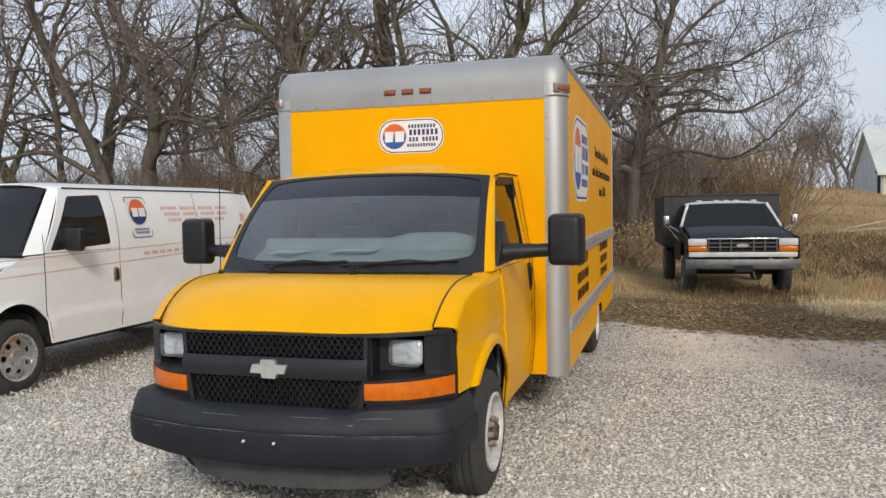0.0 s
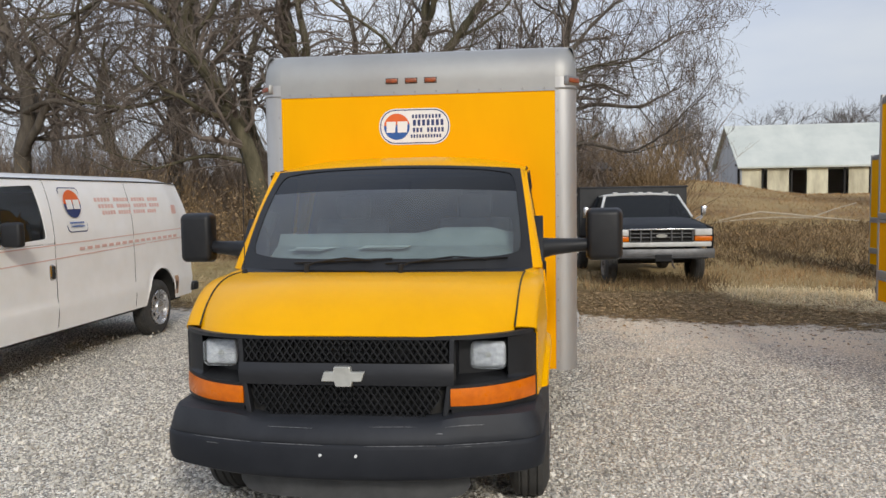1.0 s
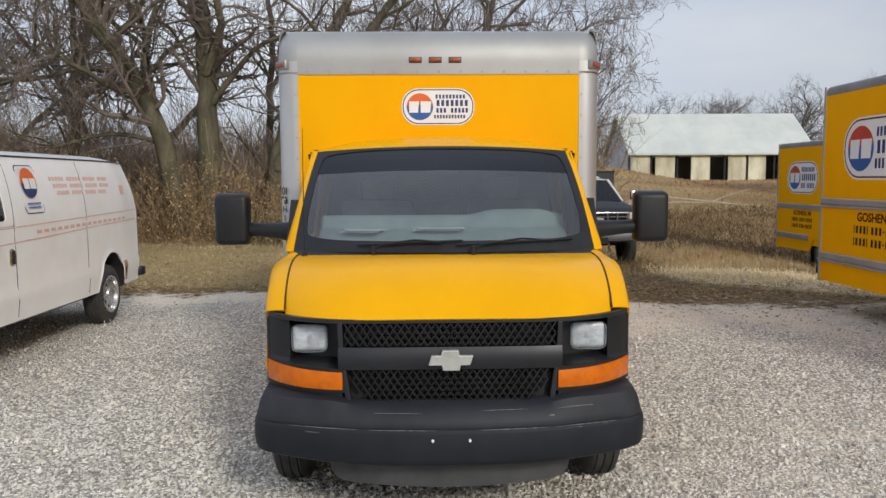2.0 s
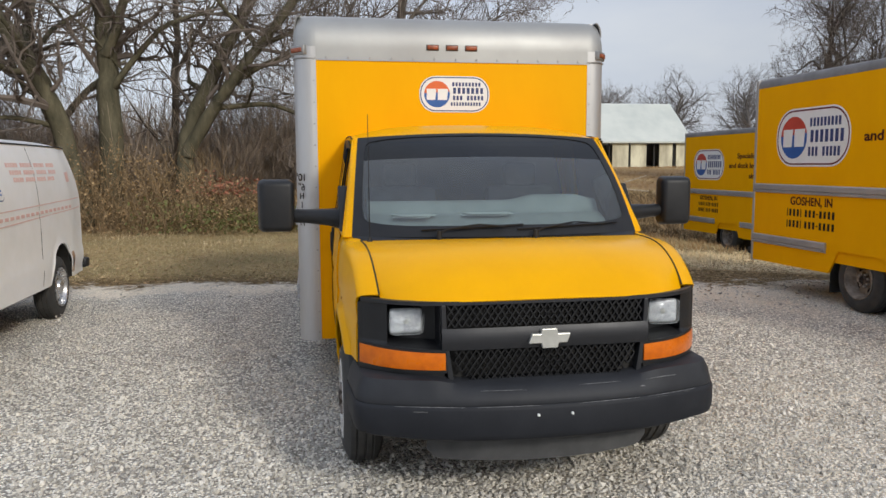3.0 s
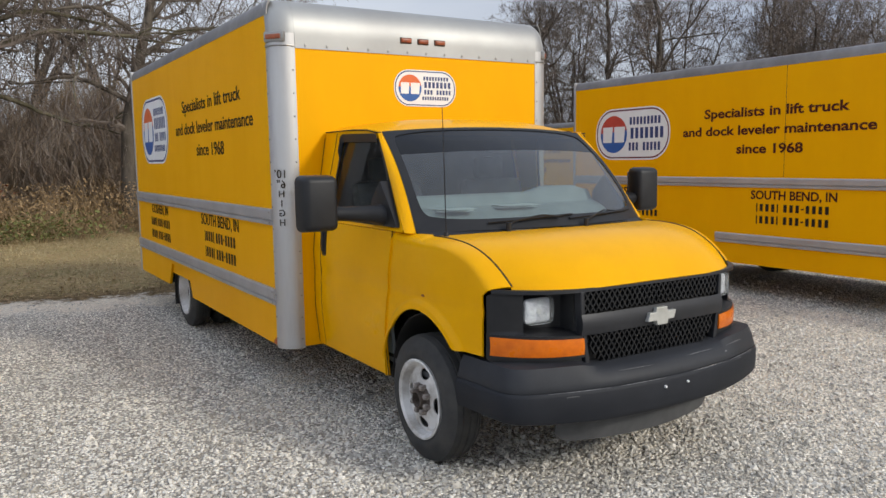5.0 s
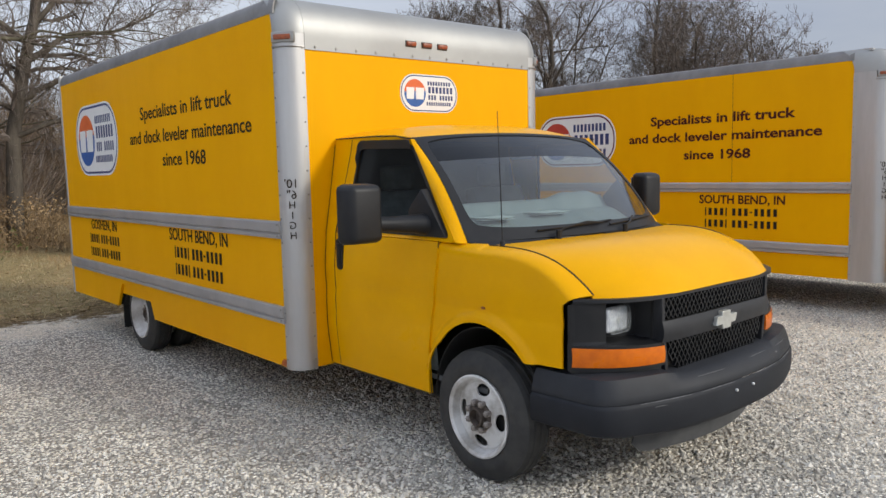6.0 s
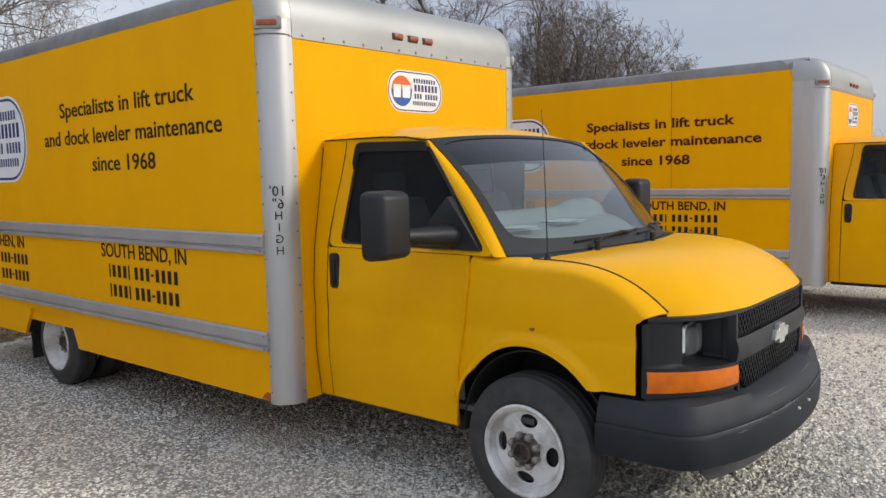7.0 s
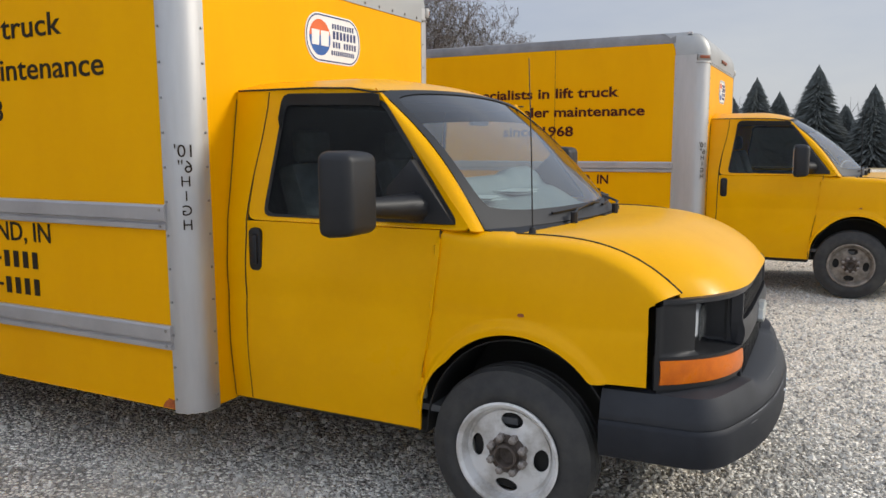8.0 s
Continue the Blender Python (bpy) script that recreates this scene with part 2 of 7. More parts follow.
M_BARNG = mk("grey_metal_siding", (0.42, 0.44, 0.46), (0.34, 0.36, 0.38), 1.0, 0.6, streak=0.2)
M_BARNR = mk("white_metal_roof", (0.60, 0.62, 0.565), (0.50, 0.53, 0.49), 0.5, 0.6, streak=0.3)
M_BARK = mk("grey_brown_bark", (0.058, 0.047, 0.036), (0.150, 0.126, 0.098), 4.0, 0.92, bump=1.0, bscale=22, streak=0.3)
M_BARKMOSS = mk("mossy_bark", (0.058, 0.053, 0.030), (0.150, 0.130, 0.080), 3.5, 0.92, bump=1.0, bscale=22, streak=0.3)
M_TWIG = mk("bare_twigs", (0.132, 0.104, 0.085), (0.192, 0.158, 0.132), 0.8, 0.9)
# far twigs and saplings: distance haze is put into the greyer colour
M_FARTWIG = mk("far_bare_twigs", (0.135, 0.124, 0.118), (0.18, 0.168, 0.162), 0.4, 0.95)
M_HAZE = mk("hazed_sapling_bark", (0.260, 0.215, 0.184), (0.345, 0.292, 0.253), 0.6, 0.95)
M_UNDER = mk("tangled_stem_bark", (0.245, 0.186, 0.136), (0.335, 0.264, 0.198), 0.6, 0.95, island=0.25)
M_BRUSH = mk("dry_brush_stems", (0.185, 0.124, 0.064), (0.285, 0.200, 0.108), 0.7, 0.95, island=0.35)
M_LEAF = mk("dead_leaves", (0.27, 0.172, 0.080), (0.40, 0.275, 0.140), 0.8, 0.9, island=0.4)
M_REDLEAF = mk("red_leaves", (0.30, 0.10, 0.06), (0.36, 0.15, 0.09), 3.0, 0.9, island=0.3)
M_GREENLEAF = mk("green_brush_leaves", (0.105, 0.120, 0.03), (0.165, 0.170, 0.05), 2.0, 0.85, island=0.3)
M_DRYGRASS = mk("dry_grass_blades", (0.47, 0.305, 0.145), (0.31, 0.190, 0.085), 0.30, 0.95, island=0.35)
M_TURF = mk("short_turf_blades", (0.54, 0.42, 0.25), (0.33, 0.285, 0.135), 0.45, 0.95, island=0.3)
M_FIR = mk("dark_fir_needles", (0.078, 0.088, 0.084), (0.11, 0.12, 0.112), 0.7, 0.9, island=0.3)
M_STONE = mk("limestone_chips", (0.64, 0.605, 0.54), (0.47, 0.44, 0.385), 2.5, 0.9, island=0.42)
M_STRAW = mk("pale_straw_blades", (0.88, 0.73, 0.46), (0.70, 0.56, 0.33), 0.4, 0.95, island=0.3)
M_WEED = mk("dark_dead_weeds", (0.140, 0.092, 0.045), (0.22, 0.15, 0.075), 0.4, 0.95, island=0.35)
M_DIRTYRIM = mk("dirty_steel_rim", (0.27, 0.235, 0.195), (0.11, 0.09, 0.07), 12.0, 0.7, bump=0.05)
M_OLDWOOD = mk("weathered_boards", (0.16, 0.125, 0.095), (0.10, 0.08, 0.065), 3.0, 0.9, bump=0.2, bscale=12, streak=0.2)
M_DULL = mk("dull_worn_chrome", (0.17, 0.17, 0.175), (0.11, 0.11, 0.11), 6.0, 0.5, metal=0.4)
M_RUSTRED = mk("orange_rust", (0.50, 0.12, 0.02), (0.30, 0.07, 0.02), 40.0, 0.85)
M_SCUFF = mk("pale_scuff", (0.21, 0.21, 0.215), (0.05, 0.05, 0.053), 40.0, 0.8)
M_RUST = mk("rusty_filler", (0.46, 0.31, 0.20), (0.24, 0.13, 0.075), 16.0, 0.9, bump=0.2, bscale=40)
M_PAPER = mk("paper_sheets", (0.60, 0.63, 0.61), (0.52, 0.55, 0.53), 6.0, 0.85)
M_DEADWOOD = mk("bleached_dead_wood", (0.52, 0.44, 0.33), (0.40, 0.33, 0.24), 4.0, 0.9)


# ---- mesh tools ----
def part(name, bm, material, parent=None, label="", smooth=False, kind=""):
    """Links a bmesh as one mesh object, under a thing or a part."""
    me = bpy.data.meshes.new(name)
    if smooth:
        for f in bm.faces:
            f.smooth = True
    bm.to_mesh(me)
    bm.free()
    me.materials.append(material)
    if smooth:
        me.set_sharp_from_angle(angle=radians(38))
    ob = new(name, me)
    ob.parent = parent
    return tagged(ob, label, kind=kind)


def raw(name, verts, faces, material, parent=None, smooth=False):
    me = bpy.data.meshes.new(name)
    me.from_pydata(verts, [], faces)
    me.materials.append(material)
    if smooth:
        me.polygons.foreach_set("use_smooth", [True] * len(me.polygons))
    ob = new(name, me)
    ob.parent = parent
    return ob


def thing(name, m, label, category, group="", kind=""):
    ob = new(name)
    ob.empty_display_size = 0.1
    ob.matrix_basis = m
    return tagged(ob, label, category, group, kind)


def box(x0, x1, y0, y1, z0, z1, bevel=0.0, segs=2, bm=None):
    b = bmesh.new()
    vs = [b.verts.new((x, y, z)) for x in (x0, x1) for y in (y0, y1) for z in (z0, z1)]
    for q in ((0, 1, 3, 2), (4, 6, 7, 5), (0, 4, 5, 1), (2, 3, 7, 6), (0, 2, 6, 4), (1, 5, 7, 3)):
        b.faces.new([vs[i] for i in q])
    if bevel:
        bmesh.ops.bevel(b, geom=b.edges[:], offset=bevel, segments=segs, affect="EDGES", profile=0.5)
    bmesh.ops.recalc_face_normals(b, faces=b.faces[:])
    return merge(bm, b) if bm else b


def merge(bm, other):
    """Adds other's geometry to bm."""
    tmp = bpy.data.meshes.new("tmp")
    other.to_mesh(tmp)
    other.free()
    bm.from_mesh(tmp)
    bpy.data.meshes.remove(tmp)
    return bm


def patch(f, nu, nv, thick=0.0, closed_u=False):
    """A surface f(u, v) on the unit square, thickened along its normals."""
    b = bmesh.new()
    cols = nu if closed_u else nu + 1
    g = [[b.verts.new(f(i / nu, j / nv)) for j in range(nv + 1)] for i in range(cols)]
    for i in range(nu):
        for j in range(nv):
            p, q = g[i], g[(i + 1) % cols]
            b.faces.new((p[j], q[j], q[j + 1], p[j + 1]))
    bmesh.ops.recalc_face_normals(b, faces=b.faces[:])
    if thick:
        thicken(b, thick)
    return b


def thicken(b, d):
    """Gives an open surface a back and rims, d behind it."""
    b.normal_update()
    front, rim = b.faces[:], [e for e in b.edges if len(e.link_faces) == 1]
    back = {v: b.verts.new(v.co - v.normal * d) for v in b.verts[:]}
    for f in front:
        b.faces.new([back[v] for v in reversed(f.verts)])
    for e in rim:
        f = e.link_faces[0]
        p, q = e.verts
        vs = list(f.verts)
        if vs[(vs.index(p) + 1) % len(vs)] != q:
            p, q = q, p
        b.faces.new((q, p, back[p], back[q]))


def prism(poly, axis, a, c, bevel=0.0):
    """A polygon in the two other axes, drawn out along axis from a to c."""
    b = bmesh.new()

    def at(p, d):
        return (d, p[0], p[1]) if axis == "x" else (p[0], d, p[1]) if axis == "y" else (p[0], p[1], d)
    lo = [b.verts.new(at(p, a)) for p in poly]
    hi = [b.verts.new(at(p, c)) for p in poly]
    b.faces.new(lo)
    b.faces.new(hi[::-1])
    k = len(poly)
    for i in range(k):
        b.faces.new((lo[i], hi[i], hi[(i + 1) % k], lo[(i + 1) % k]))
    bmesh.ops.recalc_face_normals(b, faces=b.faces[:])
    if bevel:
        bmesh.ops.bevel(b, geom=b.edges[:], offset=bevel, segments=2, affect="EDGES", profile=0.5)
    return b


def lathe(profile, axis="x", n=32, centre=(0, 0, 0)):
    """A profile of (along, radius) turned about an axis."""
    def f(u, v):
        k = v * (len(profile) - 1)
        i = min(int(k + 1e-6), len(profile) - 2)
        a, r = (profile[i][j] + (profile[i + 1][j] - profile[i][j]) * (k - i) for j in (0, 1))
        c, s = r * math.cos(2 * math.pi * u), r * math.sin(2 * math.pi * u)
        p = (a, c, s) if axis == "x" else (c, a, s) if axis == "y" else (c, s, a)
        return tuple(p[j] + centre[j] for j in range(3))
    return patch(f, n, len(profile) - 1, closed_u=True)


def tube(points, radius, n=6):
    """A round bar along a line of points; radius a number or one for each point."""
    b = bmesh.new()
    rings = []
    pts = [Vector(p) for p in points]
    for i, p in enumerate(pts):
        d = (pts[min(i + 1, len(pts) - 1)] - pts[max(i - 1, 0)]).normalized()
        s = d.cross(Vector((0.13, 0.31, 0.94)))
        s = (s if s.length > 0.05 else d.cross(Vector((1, 0, 0)))).normalized()
        t = d.cross(s)
        r = radius[i] if isinstance(radius, (list, tuple)) else radius
        rings.append([b.verts.new(p + r * (math.cos(2 * math.pi * k / n) * s + math.sin(2 * math.pi * k / n) * t)) for k in range(n)])
    for a, c in zip(rings, rings[1:]):
        for k in range(n):
            b.faces.new((a[k], a[(k + 1) % n], c[(k + 1) % n], c[k]))
    b.faces.new(rings[0][::-1])
    b.faces.new(rings[-1])
    bmesh.ops.recalc_face_normals(b, faces=b.faces[:])
    return b


def rounded(w, h, r, n=6):
    """The outline of a rounded rectangle about the origin."""
    pts = []
    for cx, cy, a0 in ((w / 2 - r, h / 2 - r, 0), (-w / 2 + r, h / 2 - r, 90), (-w / 2 + r, -h / 2 + r, 180), (w / 2 - r, -h / 2 + r, 270)):
        for k in range(n + 1):
            a = radians(a0 + 90 * k / n)
            pts.append((cx + r * math.cos(a), cy + r * math.sin(a)))
    return pts


def lerp(a, b, t):
    return a + (b - a) * t


def lerp3(p, q, t):
    return tuple(lerp(a, b, t) for a, b in zip(p, q))


def smooth01(a, b, x):
    t = max(0.0, min(1.0, (x - a) / (b - a)))
    return t * t * (3 - 2 * t)


def words(name, body, height, m, material, parent, label="", width=None, bold=0.0, mirror=False):
    """Flat lettering in the plane of m, as a mesh, centred, capitals of that height."""
    cu = bpy.data.curves.new(name, "FONT")
    cu.body = body
    cu.size = height / 0.70
    cu.align_x, cu.align_y = "CENTER", "CENTER"
    cu.extrude = 0.0012
    cu.offset = bold
    cu.resolution_u = 3
    tmp = new(name + "_tmp", cu)
    me = bpy.data.meshes.new_from_object(tmp.evaluated_get(bpy.context.evaluated_depsgraph_get()))
    bpy.data.objects.remove(tmp)
    xs = [v.co.x for v in me.vertices]
    k = width / (max(xs) - min(xs)) if width else 1.0
    me.transform(Matrix.Diagonal((-k if mirror else k, 1, 1, 1)))
    me.materials.clear()
    me.materials.append(material)
    # one mesh for each letter, under its row
    b = bmesh.new()
    b.from_mesh(me)
    bpy.data.meshes.remove(me)
    b.verts.index_update()
    left, spans = set(b.verts), []
    while left:
        stack, island = [left.pop()], set()
        while stack:
            v = stack.pop()
            island.add(v)
            for e in v.link_edges:
                o = e.other_vert(v)
                if o in left:
                    left.discard(o)
                    stack.append(o)
        xs = [v.co.x for v in island]
        spans.append((min(xs), max(xs), island))
    spans.sort(key=lambda s: s[0])
    groups = []
    for x0, x1, island in spans:
        # the dot of an i lies over its stem
        if groups and x0 < groups[-1][0] - 0.04 * height:
            groups[-1][0] = max(groups[-1][0], x1)
            groups[-1][1] |= island
        else:
            groups.append([x1, set(island)])
    row = new(name)
    row.parent = parent
    row.matrix_basis = m
    for _, vs in groups:
        order = sorted(vs, key=lambda v: v.index)
        index = {v: i for i, v in enumerate(order)}
        raw("letter", [tuple(v.co) for v in order], [[index[v] for v in f.verts] for f in b.faces if f.verts[0] in vs], material, row)
    b.free()
    return tagged(row, label)


# ---- box trucks ----
def facing(side, x, y, z):
    """A pose on a face of a vehicle: its x to the reader's right, y up, z out of the face."""
    cols = {"-x": ((0, -1, 0), (0, 0, 1), (-1, 0, 0)), "+x": ((0, 1, 0), (0, 0, 1), (1, 0, 0)), "-y": ((1, 0, 0), (0, 0, 1), (0, -1, 0))}[side]
    m = Matrix([[cols[c][r] for c in range(3)] for r in range(3)]).to_4x4()
    m.translation = (x, y, z)
    return m


def flat(poly, d0, d1):
    return prism(poly, "z", d0, d1)


def logo(parent, m, w, h, label, rows=4):
    """A rounded white decal with a dark rim, a two-tone roundel and rows of bars for its lettering."""
    r = h * 0.46
    base = part("decal", flat(rounded(w, h, r, 10), 0.0, 0.002), M_DECALW, parent, label)
    base.matrix_basis = m
    b = bmesh.new()
    o, i = rounded(w * 0.972, h * 0.945, r * 0.95, 10), rounded(w * 0.944, h * 0.888, r * 0.90, 10)
    for k in range(len(o)):
        n = (k + 1) % len(o)
        b.faces.new([b.verts.new((*p, 0.0032)) for p in (o[k], o[n], i[n], i[k])])
    part("rim_line", b, M_NAVY if rows == 4 else M_MAROON, base)
    rad, cx = h * 0.365, -w / 2 + h * 0.50
    up = [(cx + rad * math.cos(a), rad * math.sin(a)) for a in (radians(12 + 164 * k / 14) for k in range(15))]
    dn = [(cx + rad * math.cos(a), rad * math.sin(a)) for a in (radians(176 + 196 * k / 16) for k in range(17))]
    part("roundel_top", flat(up, 0.002, 0.0034), M_ORANGE if rows == 4 else M_REDDECAL, base)
    part("roundel_bottom", flat(dn, 0.002, 0.0034), M_BLUE, base)
    for x0, x1 in ((-0.80, -0.06), (0.06, 0.86)):
        y0, y1 = -rad * 0.44, rad * 0.40
        part("initial", flat([(cx + rad * x0, y0), (cx + rad * (x1 - 0.08), y0), (cx + rad * x1, y1), (cx + rad * x0, y1)], 0.0036, 0.0046), M_DECALW, base)
    x0, x1 = cx + rad * 1.14, w / 2 - h * 0.14
    # centre height, letter height, shift of both ends, letters, the letter left out
    lines = ((0.275, 0.105, (0.0, 0.10), 9, -1), (0.10, 0.165, (0.02, 0.02), 7, -1), (-0.10, 0.125, (0.02, 0.02), 9, 3), (-0.27, 0.095, (-0.04, 0.10), 11, -1)) if rows == 4 else \
            ((0.245, 0.145, (0.0, 0.08), 9, -1), (0.01, 0.205, (0.02, 0.0), 7, -1), (-0.245, 0.155, (-0.02, 0.08), 9, 3))
    for yc, hh, (d0, d1), n, gap in lines:
        for j in range(n):
            if j == gap:
                continue
            a = lerp(x0 + d0 * h, x1 - d1 * h, (j + 0.19) / n)
            e = lerp(x0 + d0 * h, x1 - d1 * h, (j + 0.81) / n)
            c, t = yc * h, hh * h / 2
            part("letter_bar", flat([(a, c - t), (e, c - t), (e, c + t), (a, c + t)], 0.0025, 0.0034), M_NAVY, base)
    return base


def bars(parent, m, w, h, material, label):
    """Plain bars in place of the digits of a number: three, three and four, with thin and short bars between."""
    row = new("number_row")
    row.parent = parent
    row.matrix_basis = m
    u = w / 12.2
    x = -w / 2
    shapes = {}
    for kind in "(ddd) ddd-dddd":
        wd, hd, step = {"(": (0.20, 1.05, 0.55), ")": (0.20, 1.05, 0.55), "d": (0.52, 0.92, 0.98), "-": (0.42, 0.16, 0.62), " ": (0, 0, 0.5)}[kind]
        if wd:
            if (wd, hd) not in shapes:
                b = box(-wd * u / 2, wd * u / 2, -hd * h / 2, hd * h / 2, 0, 0.0015)
                me = bpy.data.meshes.new("digit_bar")
                b.to_mesh(me)
                b.free()
                me.materials.append(material)
                shapes[(wd, hd)] = me
            o = new("digit_bar", shapes[(wd, hd)])
            o.parent = row
            o.location = (x + step * u / 2, 0, 0)
        x += step * u
    return tagged(row, label)


def wheel(parent, x, y, z, side, R=0.375, W=0.23, front=True, holes=4, metal=None, dirty=False):
    """A tyre on a white steel rim; side -1 or +1 is the way the outer face looks."""
    s = side
    metal = metal or M_RIM
    wh = new("wheel")
    wh.parent = parent
    wh.matrix_basis = Matrix.Translation((x, y, z)) @ pose(0, 0, 0, 11 * (x + y))
    rr = 0.235
    prof = [(-W, rr - 0.01), (-W, rr + 0.02), (-W + 0.01, R - 0.06), (-W + 0.035, R - 0.012), (-W + 0.06, R), (-W + 0.068, R - 0.009), (-W + 0.076, R), (-0.125, R), (-0.118, R - 0.009), (-0.11, R), (-0.076, R), (-0.069, R - 0.009), (-0.062, R), (-0.035, R - 0.010), (-0.008, R - 0.065), (0.004, R - 0.10), (-0.004, rr + 0.015), (-0.02, rr - 0.008)]
    ty = lathe([(a * s, r) for a, r in prof], n=44)
    tyre = part("tyre", ty, M_RUBBER, wh, "worn black tyre", smooth=True)
    if front:
        dish = [(-0.17, rr - 0.005), (-0.03, rr - 0.005), (0.002, rr + 0.004), (0.006, rr - 0.006), (-0.004, rr - 0.02), (-0.05, rr - 0.032), (-0.055, rr - 0.05)]
        face = -0.045
    else:
        dish = [(-0.17, rr - 0.005), (-0.03, rr - 0.005), (0.0, rr + 0.004), (0.002, rr - 0.008), (-0.02, rr - 0.02), (-0.09, rr - 0.035), (-0.125, rr - 0.06)]
        face = -0.115
    rim = part("rim", lathe([(a * s, r) for a, r in dish], n=44), M_DIRTYRIM if dirty else metal, wh, "dirty brown steel rim" if dirty else "white painted steel rim, dusty" if metal == M_RIM else "silver wheel cover", smooth=True)
    # disc with four hand holes
    b = bmesh.new()

    def ring(pts):
        vs = [b.verts.new((0, p, q)) for p, q in pts]
        return [b.edges.new((vs[i], vs[(i + 1) % len(vs)])) for i in range(len(vs))]
    edges = ring([((rr - 0.045) * math.cos(2 * math.pi * k / 40), (rr - 0.045) * math.sin(2 * math.pi * k / 40)) for k in range(40)])
    edges += ring([(0.085 * math.cos(2 * math.pi * k / 24), 0.085 * math.sin(2 * math.pi * k / 24)) for k in range(24)])
    for h in range(holes):
        ha = 2 * math.pi / holes * h + 0.08
        pts = []
        for k in range(14):
            a = 2 * math.pi * k / 14
            t, rd = (0.052 if holes < 5 else 0.030) * math.cos(a), 0.149 + (0.033 if holes < 5 else 0.027) * math.sin(a)
            pts.append((rd * math.cos(ha) - t * math.sin(ha), rd * math.sin(ha) + t * math.cos(ha)))
        edges += ring(pts)
    bmesh.ops.triangle_fill(b, edges=edges, use_beauty=True)
    for v in b.verts:
        d = math.hypot(v.co.y, v.co.z)
        v.co.x = s * (face + 0.02 * smooth01(0.19, 0.10, d))
    bmesh.ops.recalc_face_normals(b, faces=b.faces[:])
    thicken(b, 0.008 if b.faces[0].normal.x * s > 0 else -0.008)
    part("disc", b, M_DIRTYRIM if dirty else metal, wh)
    part("brake_drum", lathe([(s * (face - 0.03), 0.0), (s * (face - 0.03), 0.18), (s * (face - 0.09), 0.185)], n=24), M_DARK, wh)
    hub = [(face + 0.01, 0.09), (face + 0.03, 0.085), (face + 0.032, 0.056), (face + 0.060, 0.052), (face + 0.064, 0.044), (face + 0.02, 0.040), (face + 0.015, 0.0)]
    if metal != M_RIM:
        part("hub", lathe([(s * (face + 0.012), 0.092), (s * (face + 0.045), 0.08), (s * (face + 0.052), 0.0)], n=24), metal, wh, "", True)
        return wh
    part("hub", lathe([(a * s, r) for a, r in hub], n=24), M_HUB, wh, "rusty wheel hub", smooth=True)
    nut = lathe([(s * (face + 0.015), 0.020), (s * (face + 0.052), 0.018), (s * (face + 0.057), 0.010), (s * (face + 0.055), 0.0)], n=6)
    me = bpy.data.meshes.new("lug_nut")
    nut.to_mesh(me)
    nut.free()
    me.materials.append(M_NUT)
    for k in range(8):
        o = new("lug_nut", me)
        o.parent = wh
        a = 2 * math.pi * (k + 0.5) / 8
        o.location = (0, 0.079 * math.cos(a), 0.079 * math.sin(a))
    return wh


def body_x(y, z):
    """Half the cab's width at a length y and a height z."""
    w = 1.005 - 0.062 * (1 - smooth01(0.30, 0.95, y))
    w -= 0.03 * smooth01(0.75, 0.35, z)
    w -= 0.018 * smooth01(1.10, 1.36, z)
    w -= 0.006 * math.exp(-((z - 0.98) / 0.035) ** 2)
    return w


def upper_x(z):
    return 0.985 - 0.105 * (z - 1.345) / 0.625


def seam_y(z):
    return 1.35 + 0.11 * smooth01(1.35, 0.42, z)


def arch_z(y):
    d = 1 - ((y - 1.0) / 0.435) ** 2
    z = 0.42 + 0.50 * math.sqrt(d) if d > 0 else 0.42
    return max(z, 0.748) if y < 0.78 else z


def hood_edge(t):
    """The seam between hood and fender, from the nose to the cowl."""
    return (lerp(0.832, 0.875, t ** 0.8), lerp(0.345, 1.04, t), 1.122 + 0.212 * (1 - (1 - t) ** 3.2))


def hood_f(u, v):
    w = 2 * u - 1
    e = hood_edge(v)
    x = e[0] * w
    y = e[1] - (0.222 - 0.092 * v) * (1 - abs(w) ** lerp(4.6, 2.2, v))
    z = e[2] + (0.012 + 0.035 * math.sin(math.pi * min(1, v * 1.1)) * (1 - v * 0.4)) * (1 - w * w)
    if v < 0.14:
        z -= 0.024 * (1 - v / 0.14) ** 2
    return (x, y, z)


def screen_f(u, v):
    w = 2 * u - 1
    lo = (0.925 * w, 0.90 + 0.27 * abs(w) ** 2.0, 1.352 - 0.008 * w * w)
    hi = (0.842 * w, 1.70 + 0.045 * w * w, 1.998 - 0.033 * w * w)
    p = lerp3(lo, hi, v)
    k = 0.04 * math.sin(math.pi * v)
    return (p[0], p[1] - 0.6 * k, p[2] + k)


